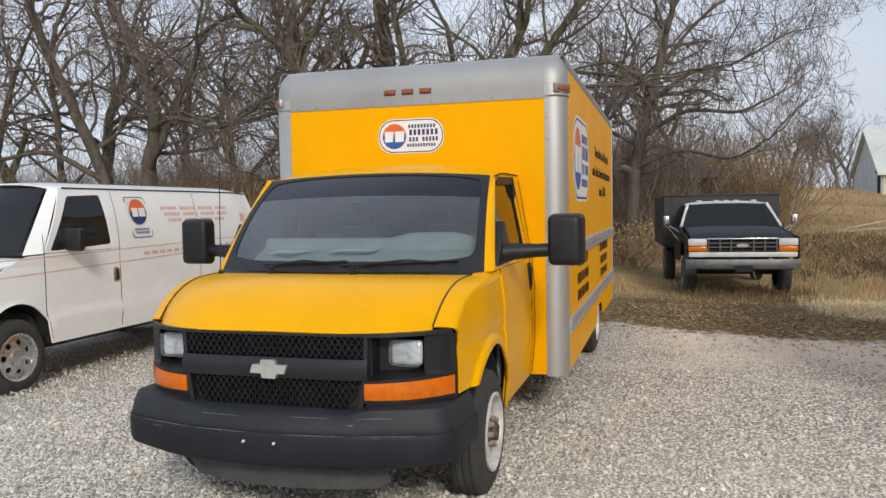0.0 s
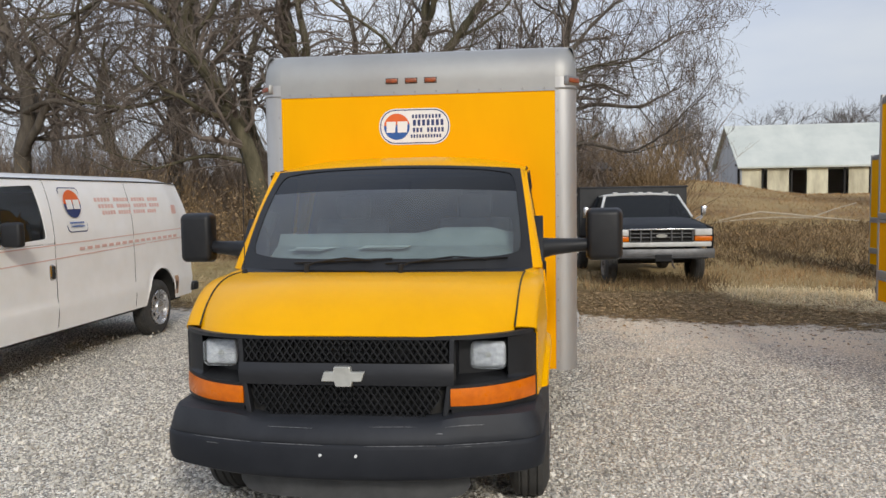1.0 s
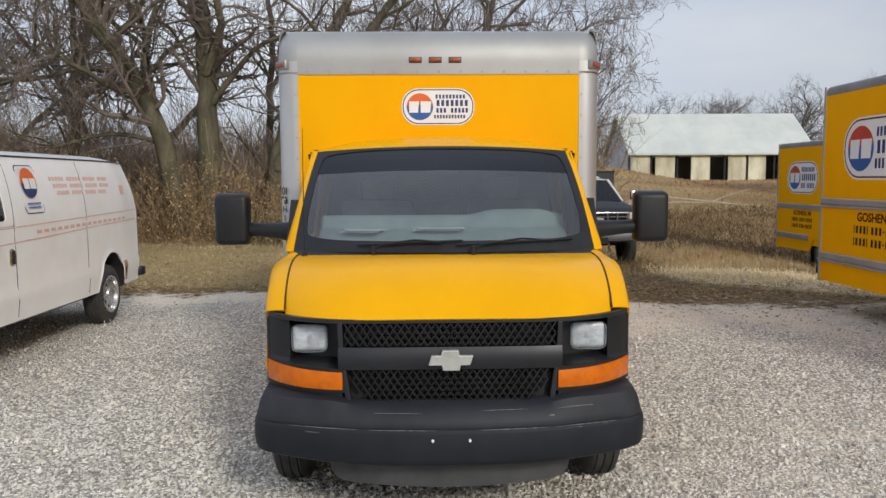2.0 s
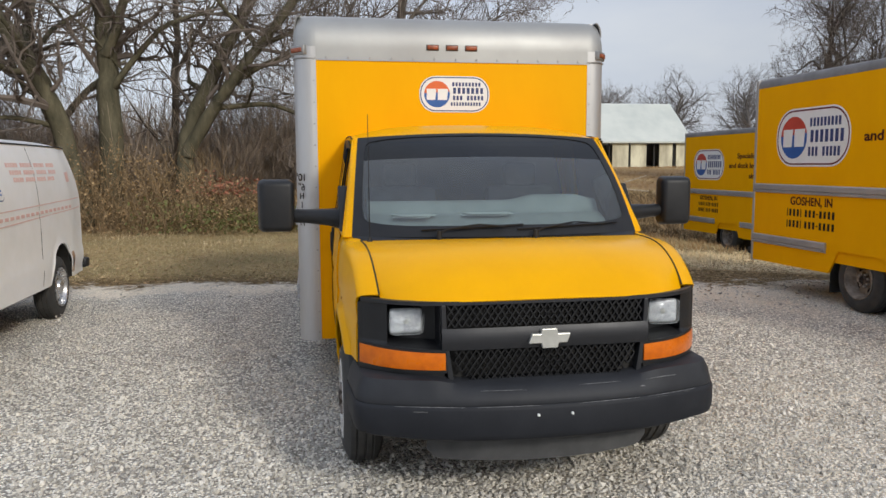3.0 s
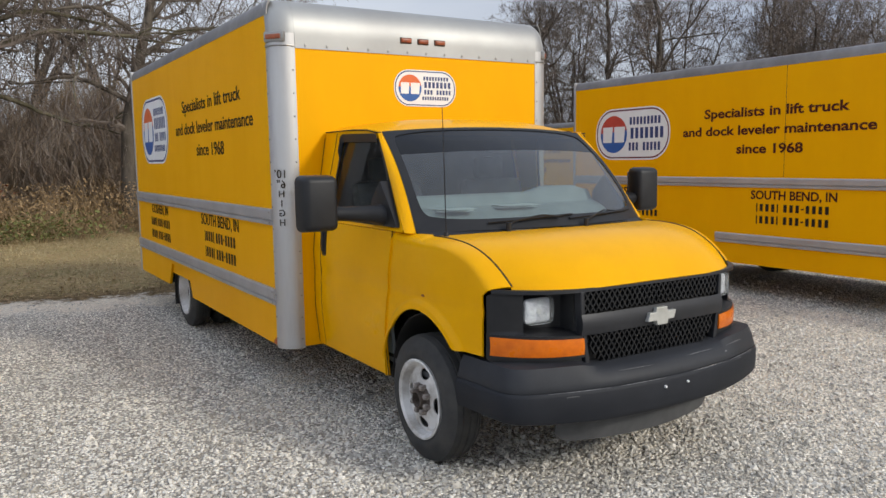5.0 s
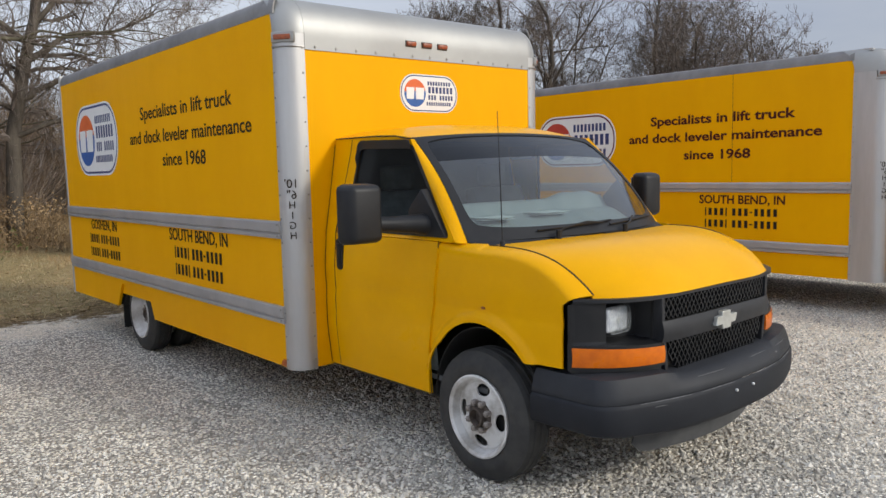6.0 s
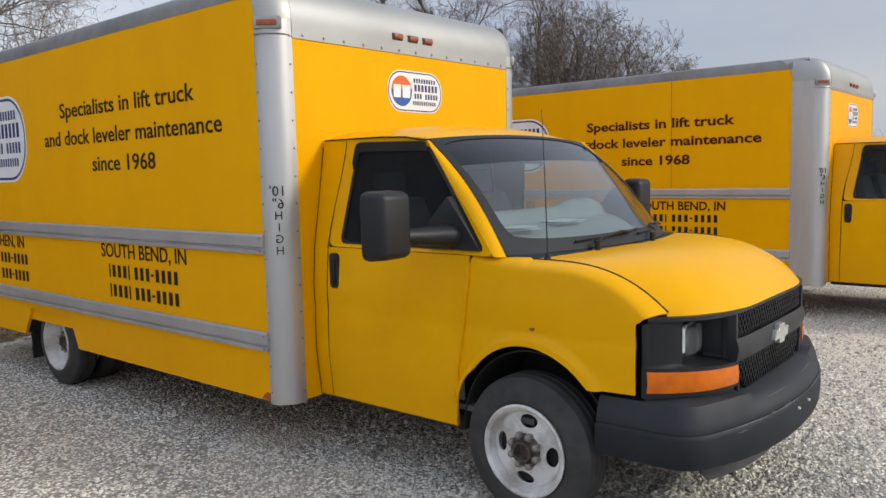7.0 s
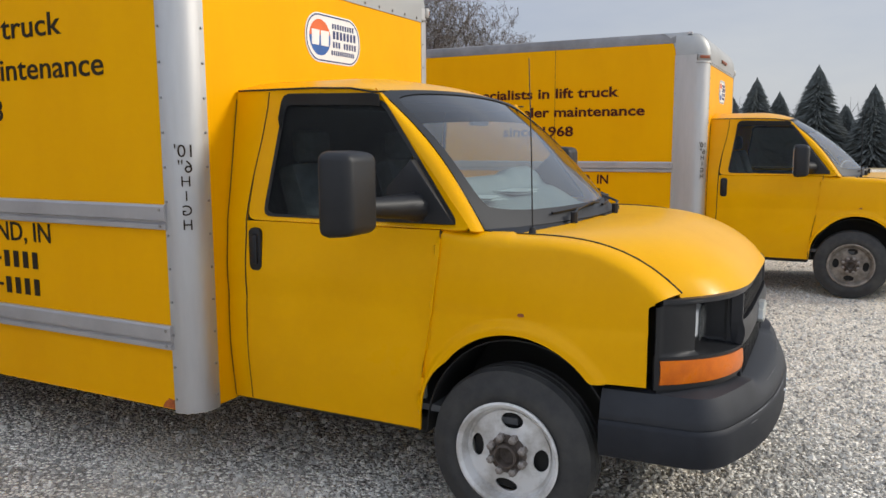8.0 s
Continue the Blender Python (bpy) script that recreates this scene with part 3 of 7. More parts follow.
def fender_f(u, v):
    y = lerp(lerp(0.452, 0.425, smooth01(0.68, 0.80, v)), 1.47, u)
    ytop = y
    if v <= 0.8:
        s = v / 0.8
        zl = arch_z(y)
        t = max(0.0, min(1.0, (y - 0.425) / 0.615))
        ztop = hood_edge(t)[2] - lerp(0.026, 0.055, t) if y < 1.04 else 1.28
        z = lerp(zl, ztop, s)
        yy = min(y, seam_y(z)) if u > 0.85 else y
        if u > 0.85:
            yy = lerp(y, seam_y(z), (u - 0.85) / 0.15)
        x = body_x(yy, z)
        e = math.hypot((yy - 1.0) / 0.435, (z - 0.42) / 0.50)
        lip = 0.026 * smooth01(0.060, 0.030, abs(e - 1) * 0.46) * smooth01(0.56, 0.62, y)
        return (-(x + lip), yy, z)
    s = (v - 0.8) / 0.2
    t = max(0.0, min(1.0, (y - 0.425) / 0.615))
    if y < 1.04:
        e = hood_edge(t)
        top = (e[0] + 0.006, e[1], e[2])
        z0 = e[2] - lerp(0.026, 0.055, t)
    else:
        k = (y - 1.04) / 0.43
        top = (lerp(0.878, 0.965, k), lerp(1.046, 1.35, k), 1.343)
        z0 = 1.28
    yy = lerp(y, seam_y(z0), max(0, (u - 0.85) / 0.15))
    p0 = (body_x(yy, z0), yy, z0)
    a = s * math.pi / 2
    return (-(p0[0] + (top[0] - p0[0]) * (1 - math.cos(a))), lerp(p0[1], top[1], s), p0[2] + (top[2] - p0[2]) * math.sin(a))


def mirrored(b):
    bmesh.ops.scale(b, vec=(-1, 1, 1), verts=b.verts[:])
    bmesh.ops.reverse_faces(b, faces=b.faces[:])
    return b


def both(name, maker, material, parent, label="", smooth=True):
    out = []
    for s in (-1, 1):
        b = maker()
        out.append(part(name, b if s < 0 else mirrored(b), material, parent, label, smooth))
    return out


WIN_IN = ((1.275, 1.372), (1.700, 1.925), (2.270, 1.940), (2.350, 1.372))
WIN_OUT = ((1.205, 1.35), (1.740, 1.978), (2.375, 1.990), (2.445, 1.35))


def loop_pt(quad, t, r):
    """A point on a rounded quad outline, t in 0..1."""
    n = 4
    k = t * n
    i = int(k) % n
    f = k - int(k)
    p, q, s = quad[i], quad[(i + 1) % n], quad[(i + 2) % n]
    a = (lerp(p[0], q[0], 0.5), lerp(p[1], q[1], 0.5))
    c = (lerp(q[0], s[0], 0.5), lerp(q[1], s[1], 0.5))
    la, lc = math.dist(a, q), math.dist(q, c)
    ra, rc = min(r / la, 0.9), min(r / lc, 0.9)
    if f < 0.4:
        g = f / 0.4 * (1 - ra)
        return (lerp(a[0], q[0], g), lerp(a[1], q[1], g))
    if f > 0.6:
        g = rc + (f - 0.6) / 0.4 * (1 - rc)
        return (lerp(q[0], c[0], g), lerp(q[1], c[1], g))
    g = (f - 0.4) / 0.2
    p0 = (lerp(a[0], q[0], 1 - ra), lerp(a[1], q[1], 1 - ra))
    p1 = (lerp(q[0], c[0], rc), lerp(q[1], c[1], rc))
    return tuple((1 - g) ** 2 * p0[j] + 2 * g * (1 - g) * q[j] + g * g * p1[j] for j in (0, 1))


def cab(tk):
    """The van cab: nose, doors, glass, roof, cabin."""
    part("hood", patch(hood_f, 28, 16, 0.012), M_YELLOW, tk, "yellow painted hood", True)
    both("fender", lambda: patch(fender_f, 72, 34, 0.012), M_YELLOW, tk)

    def door_low(u, v):
        z = lerp(0.415, 1.345, v)
        y = lerp(seam_y(z) + 0.009, 2.445 + 0.01 * (1 - v), u)
        return (-body_x(y, z), y, z)
    doors = both("door", lambda: patch(door_low, 16, 26, 0.014), M_YELLOW, tk, "yellow cab door")

    def door_frame(u, v):
        p, q = loop_pt(WIN_OUT, u, 0.05), loop_pt(WIN_IN, u, 0.05)
        y, z = lerp(p[0], q[0], v), lerp(p[1], q[1], v)
        return (-(upper_x(z) - 0.008 * v), y, z)

    def side_glass(u, v):
        p = loop_pt(WIN_IN, u, 0.05)
        c = (1.93, 1.62)
        y, z = lerp(c[0], p[0], max(v, 0.001)), lerp(c[1], p[1], max(v, 0.001))
        return (-(upper_x(z) - 0.016), y, z)

    def gasket(u, v):
        p = loop_pt(WIN_IN, u, 0.05)
        c = (1.93, 1.62)
        k = 1.01 - 0.055 * v
        y, z = lerp(c[0], p[0], k), lerp(c[1], p[1], k)
        return (-(upper_x(z) - 0.004), y, z)

    def visor(u, v):
        k = 0.40 + 0.30 * u
        p = loop_pt(WIN_IN, k - 0.27, 0.05)
        return (-(upper_x(p[1]) + 0.012 - 0.012 * v), p[0], p[1] + 0.03 - 0.055 * v)
    for s, d in zip((-1, 1), doors):
        for nm, f, nu, nv, th, mt, lb in (("window_frame", door_frame, 64, 3, 0.02, M_YELLOW, ""), ("window_glass", side_glass, 48, 3, 0.0, M_SIDEGL, "dark tinted side glass"),
                                          ("gasket", gasket, 64, 1, 0.008, M_BLACK, ""), ("rain_visor", visor, 16, 2, 0.006, M_BLACK, "black rain visor")):
            b = patch(f, nu, nv, th)
            part(nm, b if s < 0 else mirrored(b), mt, d, lb, True)
        # recessed handle
        b = prism([(p[0] + 2.385, p[1] + 1.205) for p in rounded(0.075, 0.215, 0.03)], "x", -1.011, -0.985, 0.006)
        box(-1.022, -1.008, 2.365, 2.405, 1.13, 1.28, 0.008, bm=b)
        part("door_handle", b if s < 0 else mirrored(b), M_BLACK, d, "black plastic pull handle", True)
        # mirror triangle, arm and head
        b = prism([(1.285, 1.372), (1.64, 1.372), (1.625, 1.53), (1.50, 1.655)], "x", -0.992, -0.90, 0.006)
        part("mirror_base", b if s < 0 else mirrored(b), M_BLACK, d, "", True)
        b = tube([(-0.95, 1.47, 1.44), (-1.05, 1.50, 1.45), (-1.20, 1.55, 1.455), (-1.33, 1.58, 1.46)], [0.075, 0.056, 0.045, 0.045], 10)
        part("mirror_arm", b if s < 0 else mirrored(b), M_BLACK, d, "", True)

        b = box(-1.505, -1.268, 1.49, 1.64, 1.352, 1.697, 0.040, 5)
        for v in b.verts:
            k = smooth01(1.60, 1.49, v.co.y)
            v.co.x = -1.385 + (v.co.x + 1.385) * (1 - 0.10 * k) - 0.10 * (v.co.y - 1.56)
            v.co.z = 1.525 + (v.co.z - 1.525) * (1 - 0.05 * k)
        part("mirror_head", b if s < 0 else mirrored(b), M_BLACK, d, "black towing mirror", True)
        b = box(-1.48, -1.29, 1.637, 1.645, 1.40, 1.66, 0.003)
        part("mirror_glass", b if s < 0 else mirrored(b), M_CHROME, d, "mirror glass")
        b = patch(lambda u, v: (-(body_x(1.9, lerp(0.55, 1.34, v)) - 0.05), lerp(1.46, 2.44, u), lerp(0.55, 1.34, v)), 2, 6, 0.02)
        part("door_trim", b if s < 0 else mirrored(b), M_CABIN, d, "grey inner door trim")
    # rear pillar behind the door
    def pillar_b(u, v):
        z = lerp(0.415, 1.990, v)
        x = body_x(2.5, z) if z < 1.345 else upper_x(z)
        return (-x, lerp(2.455 - 0.085 * smooth01(1.345, 1.972, z), 2.572, u), z)
    both("rear_pillar", lambda: patch(pillar_b, 3, 30, 0.014), M_YELLOW, tk)
    # a-pillar between screen and door
    def pillar_a(u, v):
        s = screen_f(0.0, v)
        t = lerp3((-(upper_x(1.35)), 1.210, 1.348), (-(upper_x(1.978)), 1.743, 1.982), v)
        a = lerp3(s, t, u)
        k = 0.010 * math.sin(math.pi * u)
        return (a[0] - k, a[1] - k * 0.6, a[2])
    both("front_pillar", lambda: patch(pillar_a, 6, 14, 0.012), M_YELLOW, tk)

    def roof(u, v):
        w = 2 * u - 1
        y0 = 1.70 + 0.045 * w * w
        z0 = 1.998 - 0.033 * w * w
        zc = 1.988 + 0.085 * (1 - abs(w) ** 3.5)
        x = lerp(0.842, 0.880, smooth01(0, 0.2, v)) * w
        k = 1 - (1 - min(1, v / 0.45)) ** 2
        return (x, lerp(y0, 2.572, v), lerp(z0, zc, k))
    part("roof", patch(roof, 24, 14, 0.014), M_YELLOW, tk, "yellow cab roof", True)

    # windscreen: border, shade band, clear part
    scr = part("windscreen", patch(lambda u, v: screen_f(lerp(0.025, 0.975, u), lerp(0.05, 0.70, v)), 24, 12), M_GLASS, tk, "curved laminated windscreen", True)
    part("shade_band", patch(lambda u, v: screen_f(lerp(0.025, 0.975, u), lerp(0.70, 0.97, v)), 24, 4), M_TINT, scr, "dark sunshade band", True)

    def border(u, v):
        q = ((0.0, 0.0), (1.0, 0.0), (1.0, 1.0), (0.0, 1.0))
        k = (u * 4) % 4
        i = int(k)
        f = k - i
        a, c = q[i], q[(i + 1) % 4]
        p = (lerp(a[0], c[0], f), lerp(a[1], c[1], f))
        cn = abs(2 * p[0] - 1) ** 6 * abs(2 * p[1] - 1) ** 6
        inner = (0.5 + (p[0] - 0.5) * (0.945 - 0.04 * cn), 0.525 + (p[1] - 0.5) * (0.885 - 0.08 * cn))
        g = lerp3((*p, 0), (*inner, 0), v)
        s = screen_f(g[0], g[1])
        return (s[0], s[1] - 0.003, s[2] + 0.004)
    part("screen_seal", patch(border, 192, 2, 0.004, True), M_BLACK, scr, "black screen border", True)
    # cowl with vents, wipers, antenna
    def cowl(u, v):
        w = 2 * u - 1
        e = hood_f(u, 1.0)
        s = screen_f(u, 0.015)
        p = lerp3((e[0] * 1.02, e[1] + 0.006, e[2] - 0.012), s, v)
        return (p[0], p[1], p[2] - 0.006 * math.sin(math.pi * v))
    cw = part("cowl", patch(cowl, 24, 4, 0.008), M_BLACK, tk, "black cowl panel", True)
    for k in range(26):
        x = -0.02 + 0.025 * k
        u = (x / 0.9 + 1) / 2
        p = cowl(u, 0.5)
        part("vent_slot", box(p[0] - 0.008, p[0] + 0.008, p[1] - 0.03, p[1] + 0.03, p[2] - 0.002, p[2] + 0.01), M_DARK, cw)
    for x0, x1 in ((-0.42, -0.02), (0.16, 0.66)):
        pv = screen_f((x0 / 0.925 + 1) / 2, 0.0)
        e = screen_f((x1 / 0.925 + 1) / 2, 0.055)
        b = tube([(pv[0], pv[1] - 0.03, pv[2] + 0.03), (pv[0] + 0.05, pv[1] - 0.03, pv[2] + 0.055), (lerp(pv[0], e[0], 0.6), e[1] - 0.03, e[2] + 0.035), (e[0], e[1] - 0.02, e[2] + 0.02)], 0.0065, 6)
        merge(b, tube([(pv[0], pv[1] - 0.03, pv[2] - 0.02), (pv[0], pv[1] - 0.03, pv[2] + 0.045)], 0.017, 8))
        wp = part("wiper", b, M_BLACK, tk, "black wiper arm and blade", True)
        blade = [screen_f(lerp((x0 - 0.10) / 0.925, (x1 + 0.12) / 0.925, t) / 2 + 0.5, 0.045 + 0.03 * t) for t in (0, 0.25, 0.5, 0.75, 1)]
        part("blade", tube([(p[0], p[1] - 0.012, p[2] + 0.012) for p in blade], 0.007, 5), M_BLACK, wp)
    an = part("antenna", tube([(-0.83, 0.985, 1.32), (-0.83, 0.985, 1.36)], [0.02, 0.012], 8), M_BLACK, tk, "thin black whip antenna", True)
    part("mast", tube([(-0.83, 0.985, 1.35), (-0.83, 0.995, 1.70), (-0.83, 1.01, 2.08)], [0.0035, 0.003, 0.002], 6), M_BLACK, an)
    part("side_repeater", prism([(p[0] + 0.97, p[1] + 1.005) for p in rounded(0.028, 0.013, 0.006)], "x", -1.007, -0.995), M_OLDLENS, tk)
    # dark shut lines: tubes that draw the shade in the gaps
    def line(name, pts, par, r=0.0032):
        for s in (-1, 1):
            part(name, tube([(s * x, y, z) for x, y, z in pts], r, 5), M_DARK if name in ("drip_rail", "hood_line") else M_SEAM, par)
    zs = [0.42 + 0.0775 * k for k in range(13)]
    line("shut_line", [(body_x(seam_y(z), z) + 0.001, seam_y(z) + 0.0045, z) for z in zs], tk, 0.0034)
    line("shut_line", [(body_x(2.45, z) - 0.001, 2.452 + 0.01 * (1.35 - z), z) for z in zs] + [(upper_x(z), 2.45 - 0.085 * smooth01(1.345, 1.972, z), z) for z in (1.45, 1.6, 1.75, 1.9, 1.98)], tk)
    line("rear_shade_line", [(body_x(2.5, z) + 0.004, 2.569, z) for z in zs] + [(upper_x(z) + 0.003, 2.570, z) for z in (1.5, 1.65, 1.8, 1.9, 1.95)], tk, 0.0022)
    line("drip_rail", [(upper_x(1.985) + 0.004, y, 1.992 - 0.03 * smooth01(1.95, 1.75, y)) for y in (1.69, 1.76, 1.88, 2.1, 2.35, 2.56)], tk, 0.005)
    line("hood_line", [(hood_edge(t)[0] + 0.004, hood_edge(t)[1], hood_edge(t)[2] + 0.001) for t in (k / 12 for k in range(13))], tk, 0.005)
    line("sill_line", [(body_x(y, 0.42) - 0.004, y, 0.413) for y in (1.46, 1.8, 2.1, 2.45, 2.56)], tk, 0.004)
    # cabin
    def dash(u, v):
        q = screen_f(lerp(0.07, 0.93, u), 0.02)
        if v < 0.8:
            k = v / 0.8
            return (q[0], lerp(q[1] + 0.05, 1.62, k), 1.345 + 0.115 * smooth01(0.1, 0.75, k) + (0.085 + 0.035 * smooth01(0.15, 0.35, q[0]) * smooth01(0.80, 0.62, q[0])) * smooth01(0.72, 0.90, k) - 0.02 * smooth01(0.9, 1.0, k))
        return (q[0], 1.62, lerp(1.525 + 0.035 * smooth01(0.15, 0.35, q[0]) * smooth01(0.80, 0.62, q[0]), 0.85, (v - 0.8) / 0.2))
    part("dashboard", patch(dash, 40, 40, 0.01), M_CABIN, tk, "grey plastic dashboard", True)
    part("rear_bulkhead", prism([(-0.93, 0.5), (0.93, 0.5), (0.93, 1.34), (0.80, 1.94), (-0.80, 1.94), (-0.93, 1.34)], "y", 2.535, 2.565), M_CABDARK, tk)
    part("headliner", box(-0.80, 0.80, 1.86, 2.53, 1.935, 1.95), M_CABDARK, tk)
    part("cabin_floor", box(-0.95, 0.95, 1.0, 2.55, 0.50, 0.53), M_CABDARK, tk)
    for x in (-0.48, 0.48):
        st = part("seat", box(x - 0.29, x + 0.29, 1.72, 2.22, 0.82, 1.02, 0.05), M_SEAT, tk, "grey cloth seat", True)
        part("backrest", prism([(2.10, 0.95), (2.28, 0.95), (2.45, 1.60), (2.33, 1.63)], "x", x - 0.28, x + 0.28, 0.04), M_SEAT, st, "", True)
        part("headrest", box(x - 0.13, x + 0.13, 2.36, 2.46, 1.62, 1.80, 0.04), M_SEAT, st, "", True)
    part("steering_wheel", patch(lambda u, v: (0.48 + (0.185 + 0.016 * math.cos(2 * math.pi * v)) * math.cos(2 * math.pi * u),
                                               1.66 + 0.016 * math.sin(2 * math.pi * v) - 0.07 * math.sin(2 * math.pi * u), 1.27 + (0.165 + 0.016 * math.cos(2 * math.pi * v)) * math.sin(2 * math.pi * u)), 28, 8, closed_u=True), M_CABDARK, tk, "", True)
    part("inner_mirror", box(-0.11, 0.11, 1.60, 1.63, 1.82, 1.89, 0.012), M_CABDARK, tk, "", True)
    # nose
    def nose(x):
        return 0.135 + 0.30 * (abs(x) / 0.95) ** 5.2
    part("grille_back", patch(lambda u, v: (lerp(-0.545, 0.545, u), nose(lerp(-0.545, 0.545, u)) + 0.06, lerp(0.62, 1.10, v)), 24, 2, 0.01), M_DARK, tk)
    gr = part("grille", patch(lambda u, v: (lerp(-0.545, 0.545, u), nose(lerp(-0.545, 0.545, u)) - 0.012 - 0.012 * math.sin(math.pi * v), lerp(0.862, 0.972, v)), 20, 6, 0.03), M_GREY, tk, "grey and black two-part mesh grille", True)

    def strip(z0, z1, x0, x1, proud, th=0.03, n=20):
        return patch(lambda u, v: (lerp(x0, x1, u), nose(lerp(x0, x1, u)) - proud, lerp(z0, z1, v)), n, 2, th)
    part("upper_lip", patch(lambda u, v: (lerp(-0.93, 0.93, u), nose(lerp(-0.93, 0.93, u)) - 0.004, lerp(1.088, 1.108, v)), 30, 2, 0.03), M_GREY, gr, "", True)
    for s in (-1, 1):
        part("side_bar", prism([(s * x, z) for x, z in ((0.524, 1.09), (0.548, 1.09), (0.543, 0.96), (0.512, 0.70), (0.484, 0.70), (0.518, 0.94))], "y", nose(0.53) - 0.010, nose(0.53) + 0.04, 0.004), M_GREY, gr)
    for z0, z1, sl in ((0.975, 1.085, 0.0), (0.695, 0.858, 0.09)):
        b = bmesh.new()
        pitch = 0.036
        rows = max(3, round((z1 - z0) / 0.027))
        hh = (z1 - z0) / rows
        for r in range(rows):
            za, zb = z0 + hh * r, z0 + hh * (r + 1)
            half = 0.515 - (0.02 + sl * (1 - (za - z0) / (z1 - z0)) ** 2.5 if sl else 0)
            n = int(2 * 0.515 / pitch)
            for k in range(n + 1):
                xa = -0.515 + (k + (0.5 if r % 2 else 0.0)) * 2 * 0.515 / n
                for dx in (-0.5, 0.5):
                    xb = xa + dx * 2 * 0.515 / n
                    if abs(xa) > half or abs(xb) > half:
                        continue
                    p, q = Vector((xa, nose(xa) + 0.003, za)), Vector((xb, nose(xb) + 0.003, zb))
                    d = (q - p).normalized()
                    t = Vector((-d.z, 0, d.x)) * 0.0034
                    f = [b.verts.new(c) for c in (p - t, q - t, q + t, p + t)]
                    g = [b.verts.new(c.co + Vector((0, 0.020, 0))) for c in f]
                    b.faces.new(f)
                    for i in range(4):
                        b.faces.new((f[i], f[(i + 1) % 4], g[(i + 1) % 4], g[i]))
        part("mesh_insert", b, M_MESH, gr, "black honeycomb mesh")
    part("lower_frame", strip(0.675, 0.70, -0.47, 0.47, 0.01), M_BLACK, gr, "", True)
    bow = [(-0.115, -0.03), (-0.045, -0.03), (-0.04, -0.062), (0.045, -0.062), (0.05, -0.03), (0.098, -0.03), (0.115, 0.03), (0.045, 0.03), (0.04, 0.062), (-0.045, 0.062), (-0.05, 0.03), (-0.098, 0.03)]
    part("emblem", prism([(x * 0.95, z * 0.8 + 0.912) for x, z in bow], "y", nose(0) - 0.045, nose(0) - 0.014, 0.004), M_EMBLEM, gr, "pale plain cross-shaped emblem")
    for s in (-1, 1):
        def housing(u, v):
            x = lerp(0.944, 0.535, u)
            z = lerp(lerp(0.874, 0.860, u), lerp(1.096, 1.096, u) - 0.02 * smooth01(0.08, 0.0, u), v)
            # a flush plate outboard, a deep recess for the lamp inboard
            dip = (0.008 * smooth01(0.02, 0.05, u) + 0.030 * smooth01(0.03, 0.40, u)) * smooth01(0.0, 0.06, v) * smooth01(1.0, 0.94, v) + 0.11 * smooth01(0.350, 0.378, u) * smooth01(1.0, 0.95, u) * smooth01(0.02, 0.10, v) * smooth01(0.99, 0.92, v)
            return (s * x, nose(x) - 0.004 + dip, z)
        hl = part("headlight", patch(housing, 64, 26, 0.012), M_BLACK, tk, "black headlight surround with a square lamp", True)
        bowl = box(0.616, 0.790, 0.293, 0.37, 0.922, 1.055, 0.022, 4)
        for v in bowl.verts:
            v.co.x *= s
        bmesh.ops.recalc_face_normals(bowl, faces=bowl.faces[:])
        part("reflector", bowl, M_LAMP, hl, "bright faceted reflector", True)
        pod = box(0.606, 0.800, 0.304, 0.44, 0.912, 1.065, 0.030, 4)
        for v in pod.verts:
            v.co.x *= s
        bmesh.ops.recalc_face_normals(pod, faces=pod.faces[:])
        part("pod", pod, M_BLACK, hl, "", True)
        def lens_f(u, v):
            p, q = 2 * u - 1, 2 * v - 1
            k = 1 - 0.12 * abs(p) ** 5 * abs(q) ** 5
            x = 0.703 + 0.090 * p * k
            return (s * x, 0.284 - 0.006 * (1 - p * p) * (1 - q * q), 0.9885 + 0.069 * q * k)
        lens = patch(lens_f, 16, 16, 0.006)
        part("lens", lens, M_LENS, hl, "clear headlight lens", True)
        part("bulb", lathe([(0.288, 0.0), (0.289, 0.014), (0.298, 0.018)], "y", 12, (s * 0.703, 0.0, 0.987)), M_EMBLEM, hl, "", True)

        def sig(u, v):
            x = lerp(0.938, 0.527, u)
            z = lerp(lerp(0.762, 0.762, u), lerp(0.861, 0.848, u), v)
            return (s * x, nose(x) - 0.013 - 0.005 * math.sin(math.pi * v), z)

        def sig_frame(u, v):
            x = lerp(0.946, 0.512, u)
            z = lerp(lerp(0.740, 0.746, u), lerp(0.876, 0.862, u), v)
            return (s * x, nose(x) - 0.006, z)
        ts = part("turn_signal", patch(sig, 24, 4, 0.03), M_AMBER, tk, "amber turn signal lens", True)
        part("frame", patch(sig_frame, 24, 4, 0.02), M_BLACK, ts, "black plastic surround", True)

        def seamline(u, v):
            x = lerp(0.935, 0.53, u)
            return (s * x, nose(x) + 0.004, lerp(0.72, lerp(0.878, 0.862, u), v))
        part("signal_bezel", patch(seamline, 20, 2, 0.012), M_BLACK, tk, "", True)
    # bumper
    def plan(t):
        """Along the bumper, from one wheel arch to the other: x, y and the outward way."""
        a = abs(2 * t - 1)
        sg = -1 if t < 0.5 else 1
        if a < 0.72:
            k = a / 0.72
            x, y = 0.84 * k, -0.015 + 0.14 * k ** 2.3
            nx, ny = 0.40 * k ** 1.5, -1.0
        elif a < 0.86:
            k = (a - 0.72) / 0.14
            an = lerp(0.38, 1.50, k)
            x, y = 0.84 + 0.142 * (math.sin(an) - math.sin(0.38)) / (1 - math.sin(0.38)), 0.125 + 0.17 * (math.cos(0.38) - math.cos(an))
            nx, ny = math.sin(an), -math.cos(an)
        else:
            k = (a - 0.86) / 0.14
            x, y = 0.982 + 0.02 * k, 0.268 + 0.36 * k
